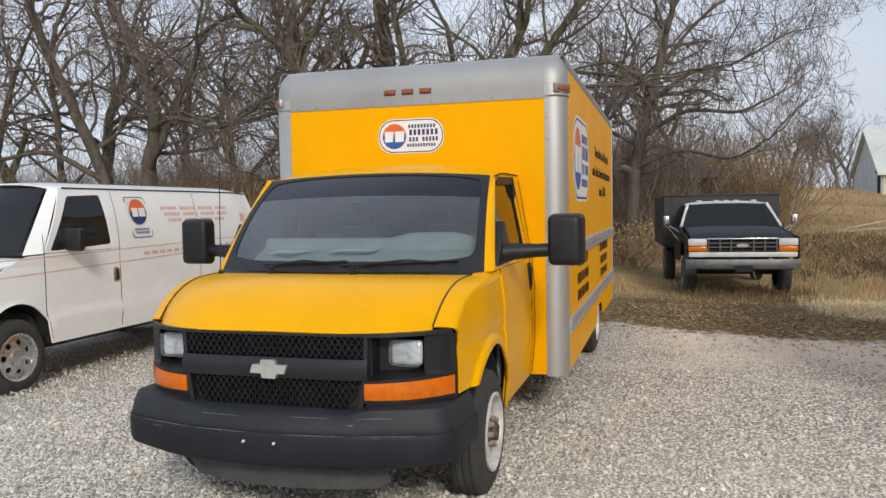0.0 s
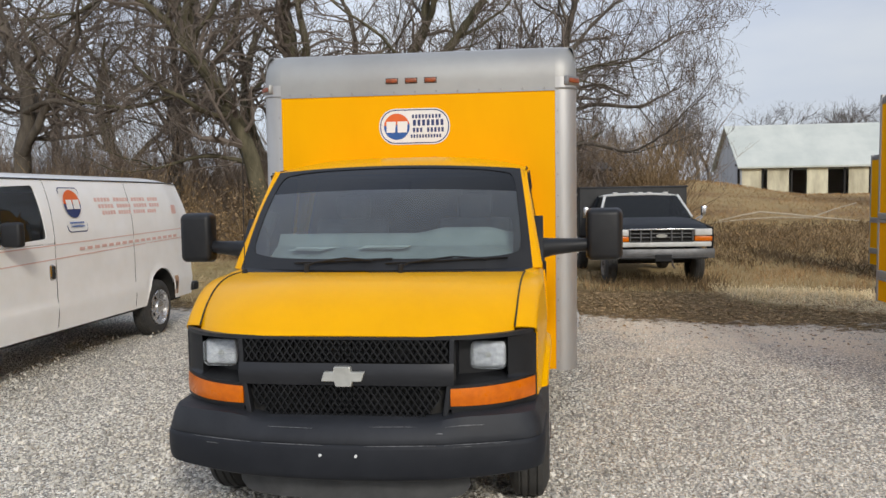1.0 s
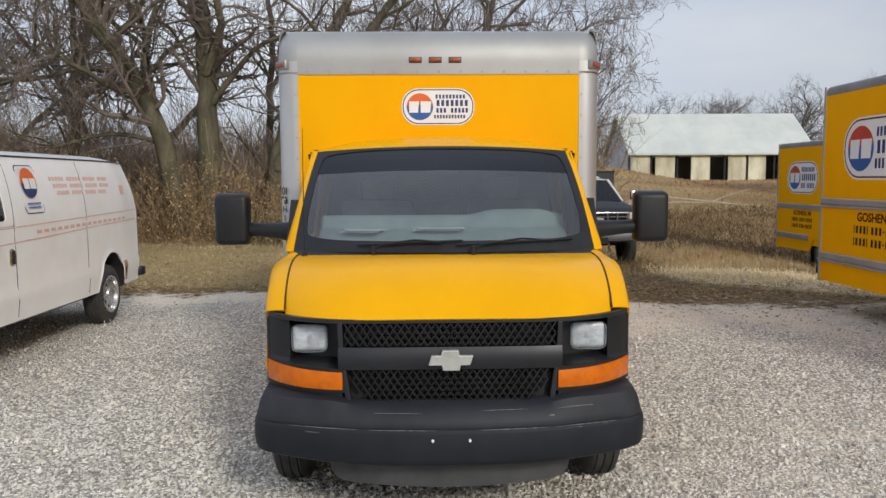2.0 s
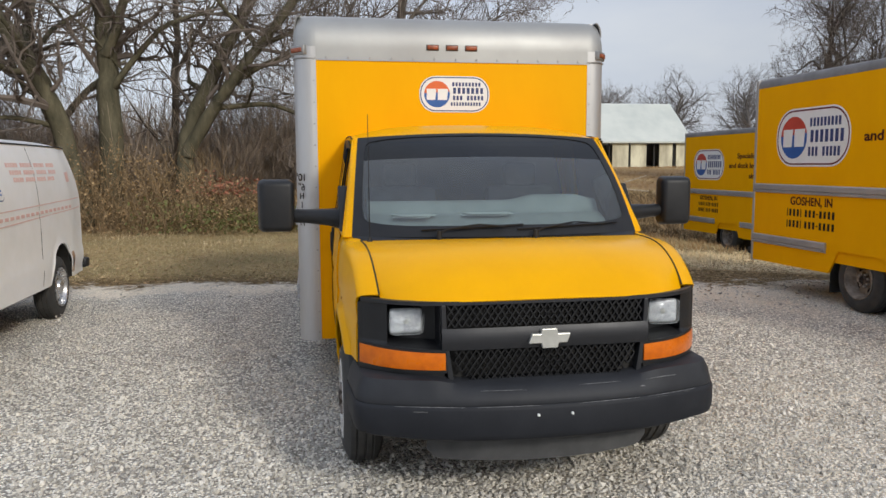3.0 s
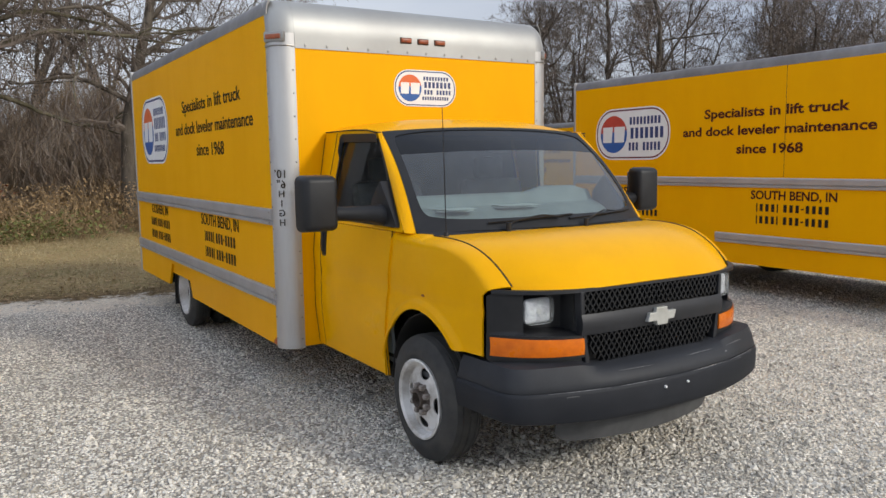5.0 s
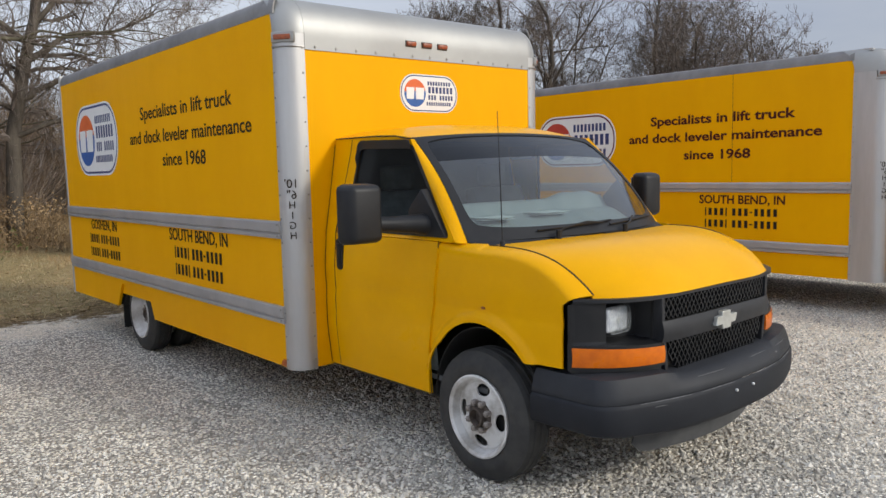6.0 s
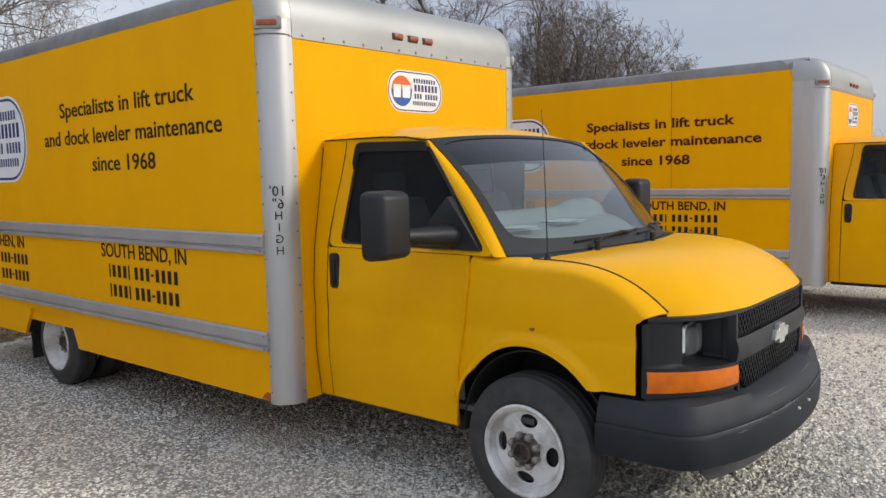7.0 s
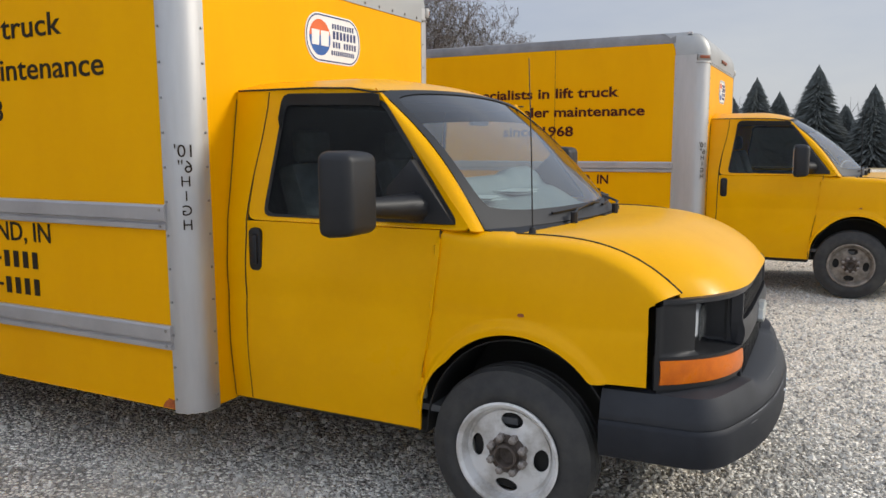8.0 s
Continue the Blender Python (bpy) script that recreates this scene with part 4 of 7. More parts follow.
            nx, ny = 1.0, 0.0
        d = math.hypot(nx, ny)
        return sg * x, y, sg * nx / d, ny / d

    def bumper_f(prof):
        def f(u, v):
            x, y, nx, ny = plan(u)
            k = v * (len(prof) - 1)
            i = min(int(k + 1e-6), len(prof) - 2)
            d, z = (lerp(prof[i][j], prof[i + 1][j], k - i) for j in (0, 1))
            side = smooth01(0.45, 0.62, abs(x))
            if z > 0.66:
                z += 0.03 * side * (z - 0.66) / 0.05
                d *= 1 - 0.35 * side if d > -0.15 else 1.0
            if z < 0.5:
                z += 0.02 * smooth01(0.45, 1.0, abs(x)) * (0.5 - z) / 0.08
            return (x + nx * d, y + ny * d, z)
        return f
    low = [(-0.14, 0.425), (-0.03, 0.42), (-0.008, 0.435), (0.0, 0.46), (0.004, 0.52), (0.003, 0.582), (-0.001, 0.597), (-0.008, 0.604)]
    top = [(-0.010, 0.604), (-0.007, 0.612), (-0.015, 0.64), (-0.038, 0.672), (-0.072, 0.700), (-0.25, 0.714)]
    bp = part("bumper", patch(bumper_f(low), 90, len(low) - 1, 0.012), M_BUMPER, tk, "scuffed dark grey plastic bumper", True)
    # upper band in a lighter grey than the face below
    part("bumper_top", patch(bumper_f(top), 90, len(top) - 1, 0.012), M_BUMPTOP, bp, "lighter grey bumper top", True)
    # pale strips along the crease: scuffing, plus a painted highlight
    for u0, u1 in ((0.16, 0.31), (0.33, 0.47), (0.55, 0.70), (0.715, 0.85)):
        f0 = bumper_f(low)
        part("worn_highlight", patch(lambda u, v: tuple(c + d for c, d in zip(f0(lerp(u0, u1, u), 0.915 + 0.055 * v * math.sin(math.pi * u) ** 0.5), (0.0, -0.0025, 0.0015))), 20, 1, 0.001), M_SCUFF, bp, "pale worn crease, its highlight painted in")
    for x in (-0.09, 0.085):
        part("plate_bolt", lathe([(-0.028, 0.0), (-0.028, 0.0065), (-0.012, 0.008)], "y", 8, (x, 0.0, 0.556)), M_DECALW, bp)
    for u0, u1, prof, v0, v1 in ((0.735, 0.772, low, 0.80, 0.815), (0.815, 0.83, low, 0.83, 0.845), (0.70, 0.715, top, 0.46, 0.49), (0.34, 0.44, top, 0.60, 0.615), (0.56, 0.66, top, 0.66, 0.675), (0.20, 0.23, low, 0.70, 0.71), (0.72, 0.80, top, 0.62, 0.64)):
        f0 = bumper_f(prof)
        part("scuff", patch(lambda u, v: tuple(c + d for c, d in zip(f0(lerp(u0, u1, u), lerp(v0, v1, v * (0.3 + 0.7 * math.sin(math.pi * u)))), (0.0, -0.003, 0.002))), 6, 1, 0.001), M_SCUFF, bp)
    part("air_dam", patch(lambda u, v: (lerp(-0.60, 0.60, u), 0.13 + 0.12 * (2 * u - 1) ** 2 + 0.04 * (1 - v), lerp(0.262 + 0.05 * abs(2 * u - 1) ** 24, 0.46, v)), 32, 4, 0.012), M_DAM, tk, "dusty grey plastic air dam", True)
    # wheel arch liners and underbody
    for s in (-1, 1):
        part("arch_liner", patch(lambda u, v: (s * lerp(0.52, 0.96, v), 1.0 + 0.445 * math.cos(math.pi * u), 0.41 + 0.475 * math.sin(math.pi * u)), 20, 3, 0.006), M_DARK, tk, "", True)
    part("engine_block", box(-0.50, 0.50, 0.25, 1.9, 0.34, 1.05, 0.03), M_DARK, tk)
    part("front_axle", tube([(-0.8, 1.0, 0.36), (0.8, 1.0, 0.36)], 0.06, 8), M_DARK, tk)
    for s in (-1, 1):
        part("sill", box(min(s * 0.80, s * 0.925), max(s * 0.80, s * 0.925), 1.46, 2.57, 0.37, 0.46, 0.02), M_DARK, tk)


def box_truck(m, label, post_side=0.115, back=7.87, rear=5.78, split=False, group="yellow box trucks"):
    """A yellow cube van: van cab and a panelled cargo box."""
    tk = thing("box_truck", m, label, "truck", group)
    cab(tk)
    F, B, S, Z0, Z1 = 2.575, back, 1.265, 0.40, 2.955
    zv = 2.595
    body = part("cargo_box", box(-1.235, 1.235, F + 0.21 + max(0.0, post_side), B - 0.02, 0.55, 2.90), M_BOXYEL, tk, "yellow panelled cargo box")
    part("front_panel", box(-1.15, 1.15, F, F + 0.04, Z0, zv + 0.02), M_BOXYEL, body, "flat yellow front wall")
    ax0, ax1 = rear - 0.52, rear + 0.52
    az = 0.70 if split else 0.66
    for s in (-1, 1):
        # side skin with the wheel cut-out
        pe = max(0.135, post_side)
        pts = [(F + pe - 0.008, Z0), (ax0, Z0), (ax0 + 0.13, az), (ax1 - 0.16, az), (ax1, Z0 + 0.01), (B, Z0), (B, 2.845), (F + pe + 0.035, 2.845), (F + pe + 0.028, 2.83), (F + pe + 0.008, 2.78), (F + pe - 0.008, 2.70)]
        part("side_panel", prism(pts, "x", s * (S - 0.03), s * (S - 0.004)), M_BOXYEL, body, "yellow side panel")
        part("lower_skirt", box(min(s * 1.20, s * 1.235), max(s * 1.20, s * 1.235), ax1, B - 0.02, 0.42, 0.56), M_DARK, body)
        # wheel well
        part("wheel_well", prism([(ax0, 0.40), (ax0 + 0.13, az), (ax1 - 0.16, az), (ax1, 0.40), (ax1 + 0.01, 0.75), (ax0 - 0.01, 0.75)], "x", s * 0.55, s * 1.20), M_DARK, body)
        # roof rail
        part("roof_rail", patch(lambda u, v: (s * (S - 0.05 * (1 - math.cos(v * math.pi / 2))), lerp(F + post_side, B, u), lerp(2.838, 2.955, math.sin(v * math.pi / 2))), 2, 5, 0.01), M_EDGE, body, "aluminium roof edge rail", True)

        def post(u, v):
            z = lerp(Z0 - 0.012, 2.70, v)
            k = u * 3
            c = (1.135, F + 0.128)
            if k < 1:
                x, y = lerp(1.10, 1.135, k), F - 0.004
            elif k < 2:
                a = (k - 1) * math.pi / 2
                x, y = c[0] + 0.134 * math.sin(a), c[1] - 0.132 * math.cos(a)
            else:
                x, y = 1.269, lerp(F + 0.128, F + max(0.135, post_side), k - 2)
            return (s * x, y, z)
        po = part("corner_post", patch(post, 24, 4, 0.006), M_ALU, body, "aluminium corner post", True)
        cap_n = 12

        def cap(u, v):
            """The rounded corner casting at the top of the post."""
            a = u * math.pi / 2
            e = v * math.pi / 2
            rz = 0.255
            yb = F + 0.128 + 0.20 * math.sin(e) ** 2 * 0
            lean = 0.19 * (1 - math.cos(e))
            x = 1.10 + (0.169 - 0.03 * (1 - math.cos(e))) * math.sin(a)
            y = F - 0.006 + lean + (max(0.135, post_side) - 0.0) * (1 - math.cos(a))
            z = 2.70 + rz * math.sin(e)
            return (s * x, y, z)
        cp = part("corner_cap", patch(cap, cap_n, 10, 0.006), M_VISOR, body, "rounded aluminium corner cap", True)
        for z in [0.46 + 0.165 * k for k in range(14)]:
            for x, y, ax in ((1.118, F - 0.008, "y"), (1.272, F + max(0.135, post_side) - 0.015, "x")):
                b = lathe([(-0.004 if ax == "y" else s * 0.004, 0.0), (-0.003 if ax == "y" else s * 0.003, 0.006), (0.004 if ax == "y" else -s * 0.004, 0.007)], ax, 6, (s * x, y, z))
                part("rivet", b, M_RIVET, po)
        turn = Matrix.Translation((s * 1.236, F + 0.048, 2.672)) @ Matrix.Rotation(s * radians(52), 4, "Z")
        b = box(-0.080, 0.080, -0.010, 0.03, -0.036, 0.036, 0.007)
        bmesh.ops.transform(b, matrix=turn, verts=b.verts[:])
        lamp = part("corner_lamp", b, M_RIVET, body, "corner marker lamp on a grey bracket", True)
        b = box(-0.060, 0.060, -0.022, -0.008, -0.017, 0.017, 0.006)
        bmesh.ops.transform(b, matrix=turn, verts=b.verts[:])
        part("lens", b, M_OLDLENS, lamp, "faded orange lens", True)
        band = [(lerp(1.10, 1.135, k / 2) if k < 3 else 1.135 + 0.139 * math.sin((k - 2) * math.pi / 16), F - 0.006 if k < 3 else F + 0.128 - 0.137 * math.cos((k - 2) * math.pi / 16)) for k in range(11)]
        part("seam_band", tube([(s * x, y, 2.612) for x, y in band], 0.006, 5), M_RIVET, body)
        # rub rails
        r0 = F + max(0.135, post_side) - 0.01
        spans = [[(r0, B - 0.02)], [(r0, ax0 - 0.06), (ax1 + 0.06, B - 0.02)] if split else [(r0, B - 0.02)]]
        for (z0, z1), sp in zip(((1.375, 1.50), (0.655, 0.785)) if split else ((1.31, 1.435), (0.71, 0.835)), spans):
            for a, e in sp:
                prof = [(S - 0.006, z0), (S + 0.020, z0 + 0.006), (S + 0.020, z0 + 0.028), (S + 0.006, z0 + 0.036), (S + 0.006, z0 + 0.042), (S + 0.022, z0 + 0.05), (S + 0.022, z1 - 0.012), (S + 0.016, z1), (S - 0.006, z1)]
                rl = part("rub_rail", prism([(s * x, z) for x, z in prof], "y", a, e), M_RAIL, body, "aluminium rub rail")
                for dz in (0.022, 0.10):
                    part("rivet", lathe([(s * 0.005, 0.0), (s * 0.004, 0.008), (-s * 0.003, 0.009)], "x", 6, (s * (S + 0.022), a + 0.03, z0 + dz)), M_RIVET, rl)
        # wheels
        wheel(tk, s * 1.01, 1.03, 0.378, s, 0.378, dirty=split)
        rr = 0.395 if split else 0.375
        wheel(tk, s * 1.225, rear + (0.03 if split else 0.0), rr, s, rr, front=False, dirty=split)
        wheel(tk, s * 0.95, rear + (0.03 if split else 0.0), rr, s, rr, front=False)
        part("mud_flap", box(min(s * 0.85, s * 1.2), max(s * 0.85, s * 1.2), ax1 + 0.03, ax1 + 0.045, 0.16, 0.55, 0.004), M_DARK, body)
        part("frame_rail", box(min(s * 0.38, s * 0.46), max(s * 0.38, s * 0.46), 1.6, B - 0.1, 0.45, 0.62), M_DARK, tk)
    # visor over the front
    def visor(u, v):
        x = lerp(-1.10, 1.10, u)
        if v < 0.3:
            return (x, F - 0.008, lerp(zv, 2.70, v / 0.3))
        e = (v - 0.3) / 0.7 * math.pi / 2
        return (x, F - 0.008 + 0.19 * (1 - math.cos(e)), 2.70 + 0.255 * math.sin(e))
    vz = part("front_visor", patch(visor, 8, 16, 0.006), M_VISOR, body, "curved bright aluminium front cap", True)
    for k in range(13):
        part("rivet", lathe([(-0.005, 0.0), (-0.004, 0.008), (0.003, 0.009)], "y", 6, (-1.02 + 0.17 * k, F - 0.012, zv + 0.022)), M_RIVET, vz)
    for x in (-0.215, -0.06, 0.095):
        mk_ = part("marker_lamp", box(x + 0.03 - 0.045, x + 0.03 + 0.045, F - 0.03, F - 0.002, 2.69, 2.722, 0.01), M_OLDLENS, body, "small amber roof marker lamp", True)
        part("base", box(x + 0.03 - 0.05, x + 0.03 + 0.05, F - 0.014, F - 0.004, 2.682, 2.728, 0.003), M_HUB, mk_)
    part("roof_skin", box(-1.22, 1.22, F + 0.19, B, 2.935, 2.957), M_ALU, body)
    part("rear_frame", box(-1.27, 1.27, B - 0.02, B + 0.03, Z0 - 0.02, 2.96, 0.01), M_ALU, body)
    part("step_bumper", box(-1.2, 1.2, B + 0.03, B + 0.22, 0.46, 0.55, 0.01), M_DARK, body)
    part("floor_frame", box(-1.15, 1.15, F + 0.1, B - 0.1, 0.52, 0.56), M_DARK, body)
    part("rear_axle", tube([(-1.1, rear, 0.375), (1.1, rear, 0.375)], 0.07, 8), M_DARK, tk)
    part("fuel_tank", box(-0.35, 0.35, 3.2, 4.4, 0.30, 0.5, 0.04), M_DARK, tk)
    return tk, body


SLOGAN = ("Specialists in lift truck", "and dock leveler maintenance", "since 1968")


def lettering(tk, body, lines, town, far_town, mark, rows, bold=0.0012, ink=M_LETTER):
    """Decals and lettering of one truck. lines: place, height and width of each row of the slogan."""
    logo(body, facing("-y", -0.01, 2.573, 2.345), 0.57, 0.285, "white rounded company decal, orange and blue roundel")
    X = 1.264
    for side, sg in (("-x", -1), ("+x", 1)):
        def at(y, z):
            return facing(side, sg * X, y if sg < 0 else 10.44 - y, z)
        for text, (y, z, w) in zip(SLOGAN, lines):
            words("slogan", text, 0.115, at(y, z), ink, body, "dark slogan lettering", w, bold)
        y, z, w, h = mark
        logo(body, facing(side, sg * (X - 0.004), y if sg < 0 else 10.44 - y, z), w, h, "large white rounded company decal", rows)
        for name, (y, z, w) in (("SOUTH BEND, IN", town), ("GOSHEN, IN", far_town)):
            words("town", name, 0.105, at(y, z), ink, body, "dark town lettering", w, bold * 0.8)
            for k in (1, 2):
                bars(body, at(y, z - 0.15 * k), 1.0, 0.100, M_LETTER, "plain bars for a number")


def post_mark(body):
    rows = (("10'", 0.060, 1.690), ('6"', 0.060, 1.615), ("H", 0.050, 1.545), ("I", 0.050, 1.475), ("G", 0.050, 1.405), ("H", 0.050, 1.335))
    a = radians(43)
    for text, h, z in rows:
        m = Matrix([[math.cos(a), 0, -math.sin(a)], [-math.sin(a), 0, -math.cos(a)], [0, 1, 0]]).to_4x4()
        m.translation = (-1.135 - 0.1405 * math.sin(a), 2.703 - 0.1385 * math.cos(a), z)
        words("height_mark", text, h, m, M_LETTER, body, "mirrored black height marking", mirror=True)


truck_a, box_a = box_truck(pose(-2.02, 3.5, 0), "yellow box truck with a van cab, parked on gravel")
lettering(truck_a, box_a, ((4.34, 2.335, 1.92), (4.34, 2.118, 2.52), (4.345, 1.905, 0.91)), (4.16, 1.245, 1.18), (6.60, 1.245, 0.84), (6.665, 2.165, 1.40, 0.76), 4)
post_mark(box_a)


def papers(m, w, d, seed):
    """Loose curled sheets."""
    rng = random.Random(seed)
    t = thing("paper_stack", m, "loose pale papers lying on the dashboard", "papers")
    for k in range(3):
        a, dx, dy = rng.uniform(-0.5, 0.5), rng.uniform(-0.05, 0.05), rng.uniform(-0.04, 0.04)
        c, s = math.cos(a), math.sin(a)
        lift = rng.uniform(0.001, 0.006)
        part("sheet", patch(lambda u, v: (dx + c * (u - 0.5) * w - s * (v - 0.5) * d, dy + s * (u - 0.5) * w + c * (v - 0.5) * d, 0.006 * k + lift * (2 * u - 1) ** 2 * (0.4 + 0.6 * v)), 8, 4, 0.002), M_PAPER, t, "", True)


papers(pose(-2.50, 4.90, 1.448), 0.24, 0.20, 4)
papers(pose(-2.05, 4.94, 1.455), 0.30, 0.21, 9)
truck_b, box_b = box_truck(pose(4.45, 2.08, 0), "yellow box truck with wide corner posts, parked on gravel", post_side=0.36, back=8.1, rear=5.90, split=True)
lettering(truck_b, box_b, ((4.57, 2.315, 1.98), (4.58, 2.09, 2.64), (4.58, 1.855, 0.92)), (4.235, 1.28, 1.13), (6.815, 1.28, 0.84), (6.87, 2.12, 1.48, 0.76), 3, 0.0042, M_MAROONINK)
post_mark(box_b)
part("panel_seam", box(-1.2625, -1.2605, 4.357, 4.361, 1.51, 2.86), M_DARK, box_b)
for bx, s in ((box_a, -1), (box_b, -1)):
    part("rust_mark", prism([(2.72, 0.405), (2.80, 0.405), (2.785, 0.43), (2.755, 0.455), (2.72, 0.45)], "x", s * 1.2645, s * 1.2615), M_RUSTRED, bx, "small rust mark at the panel's corner")
# the box's fittings and decals are parts of the truck itself
for tk_, bx_ in ((truck_a, box_a), (truck_b, box_b)):
    for o in list(bx_.children):
        o.parent = tk_
truck_c = copy_thing(truck_b, pose(8.02, 11.1, -0.36))
tagged(truck_c, "yellow box truck parked on grass behind the lot")


# ---- white cargo van ----
def van_x(y, z):
    w = 1.0 - 0.05 * (1 - smooth01(0.0, 0.7, y)) - 0.03 * smooth01(4.9, 5.47, y)
    w -= 0.03 * smooth01(0.7, 0.35, z)
    w -= 0.13 * (max(0.0, z - 1.15) / 0.87) ** 2.6
    w -= 0.006 * math.exp(-((z - 1.22) / 0.02) ** 2)
    w += 0.016 * smooth01(0.74, 0.67, z)
    return w


def van_low(y):
    z = 0.40
    for c, r in ((0.67, 0.43), (4.49, 0.40)):
        d = 1 - ((y - c) / r) ** 2
        if d > 0:
            z = max(z, 0.40 + 0.465 * math.sqrt(d))
    return z


def van_roof_z(y):
    return 2.03 - 0.015 * smooth01(4.8, 5.3, y)


def van_tail(z):
    """How far the tail leans in at a height."""
    return 0.20 * smooth01(1.22, 2.05, z) ** 1.3


def white_van(m):
    v_ = thing("cargo_van", m, "white cargo van with faded decals, parked on gravel", "van")
    L = 5.47

    def side(y0, y1, zt):
        def f(u, v):
            y = lerp(y0, y1, u)
            zl = van_low(y)
            z = lerp(zl, zt(y), v)
            lip = 0.012 * math.exp(-((z - zl) / 0.03) ** 2) if zl > 0.41 else 0
            return (van_x(y, z) + lip, y - van_tail(z) * smooth01(4.4, L, y), z)
        return f
    belt = 1.34
    specs = (("front_wing", 0.06, 1.030, lambda y: min(belt, 1.03 + 0.30 * smooth01(0.0, 0.9, y)), 40, ""),
             ("door", 1.040, 2.175, lambda y: belt, 16, "white front door"),
             ("side_panel", 2.185, L, van_roof_z, 90, "white windowless side panel"))
    for nm, y0, y1, zt, n, lb in specs:
        for s in (1, -1):
            b = patch(side(y0, y1, zt), n, 22, 0.014)
            d = part(nm, b if s > 0 else mirrored(b), M_WHITE, v_, lb, True)
            if nm == "door":
                q_in = ((1.12, 1.365), (1.48, 1.945), (1.995, 1.965), (2.055, 1.40))
                q_out = ((1.036, 1.345), (1.40, 2.025), (2.178, 2.025), (2.180, 1.345))

                def fr(u, v):
                    p, q = loop_pt(q_out, u, 0.04), loop_pt(q_in, u, 0.04)
                    y, z = lerp(p[0], q[0], v), lerp(p[1], q[1], v)
                    return (van_x(y, z), y, z)

                def gl(u, v):
                    p = loop_pt(q_in, u, 0.04)
                    k = max(v, 0.001)
                    y, z = lerp(1.66, p[0], k), lerp(1.64, p[1], k)
                    return (van_x(y, z) - 0.012, y, z)
                for nn, ff, nu, nv, th, mt in (("window_frame", fr, 56, 3, 0.014, M_WHITE), ("window_glass", gl, 40, 3, 0.0, M_VANGL)):
                    b = patch(ff, nu, nv, th)
                    part(nn, b if s > 0 else mirrored(b), mt, d, "", True)
                b = prism([(p[0] + 2.10, p[1] + 1.04) for p in rounded(0.085, 0.17, 0.03)], "x", 0.99, 1.006, 0.005)
                hd = part("door_handle", b if s > 0 else mirrored(b), M_CHROME, d, "chrome pull handle", True)
                b = box(1.0, 1.022, 2.105, 2.135, 0.97, 1.11, 0.006)
                part("handle_grip", b if s > 0 else mirrored(b), M_BLACK, d)
                b = tube([(0.96, 1.32, 1.42), (1.10, 1.30, 1.42)], 0.04, 8)
                part("mirror_arm", b if s > 0 else mirrored(b), M_BLACK, d, "", True)
                b = box(1.06, 1.27, 1.24, 1.34, 1.36, 1.60, 0.035, 3)
                part("mirror_head", b if s > 0 else mirrored(b), M_BLACK, d, "black door mirror", True)

    def pillar(u, v):
        a = lerp3((0.89, 0.86, 1.335), (0.775, 1.36, 2.045), v)
        c = lerp3((0.985, 1.038, 1.345), (van_x(1.5, 2.025), 1.40, 2.025), v)
        return lerp3(a, c, u)
    both_v = [patch(pillar, 4, 10, 0.014), mirrored(patch(pillar, 4, 10, 0.014))]
    for b in both_v:
        part("front_pillar", b, M_WHITE, v_, "", True)

    def tri(u, v):
        y = lerp(0.62, 1.26, u)
        z = lerp(1.29, 1.335, u)
        return (lerp(van_x(y, z), 0.90, v), y, z)

    def scr(u, v):
        w = 2 * u - 1
        return lerp3((0.89 * w, 0.66 + 0.20 * w * w, 1.335), (0.775 * w, 1.28 + 0.08 * w * w, 2.065 - 0.02 * w * w), v)
    ws = part("windscreen", patch(lambda u, v: scr(lerp(0.02, 0.98, u), lerp(0.03, 0.97, v)), 16, 8), M_VANGL, v_, "dark windscreen", True)
    part("screen_seal", patch(lambda u, v: tuple(c + d for c, d in zip(scr(u, lerp(0.0, 0.05, v)), (0, -0.006, 0.006))), 16, 2, 0.006), M_BLACK, ws, "", True)

    def roof(u, v):
        w = 2 * u - 1
        y = lerp(1.28 + 0.08 * w * w, L - 0.21, v)
        zr = van_roof_z(y)
        x = van_x(max(y, 1.5), zr) - 0.085 * (1 - smooth01(1.31, 1.5, y))
        return (x * w, y, zr + (0.085 - 0.03 * (1 - smooth01(1.1, 1.8, y)) - 0.03 * smooth01(4.9, 5.3, y)) * (1 - abs(w) ** 4))
    part("roof", patch(roof, 20, 30, 0.014), M_WHITE, v_, "white ribbed van roof", True)
    part("hood", patch(lambda u, v: ((2 * u - 1) * lerp(0.86, 0.90, v), lerp(0.02, 0.72 + 0.18 * (2 * u - 1) ** 2, v) + 0.10 * (1 - v) * (2 * u - 1) ** 2, 1.05 + 0.25 * v ** 0.7 + 0.03 * (1 - (2 * u - 1) ** 2)), 16, 8, 0.014), M_WHITE, v_, "", True)
    part("grille", patch(lambda u, v: (lerp(-0.86, 0.86, u), 0.02 + 0.10 * (2 * u - 1) ** 2 - 0.02 * v * 0, lerp(0.72, 1.06, v)), 12, 3, 0.02), M_GREY, v_, "", True)
    part("bumper", patch(lambda u, v: (lerp(-0.98, 0.98, u), -0.06 + 0.30 * abs(2 * u - 1) ** 4 + 0.03 * math.sin(math.pi * v), lerp(0.45, 0.70, v)), 24, 4, 0.05), M_CHROME, v_, "", True)
    part("rear_doors", patch(lambda u, v: (lerp(-1, 1, u) * van_x(L, lerp(0.42, 2.03, v)) * 0.99, L - van_tail(lerp(0.42, 2.03, v)), lerp(0.42, 2.04, v)), 8, 10, 0.02), M_WHITE, v_, "", True)
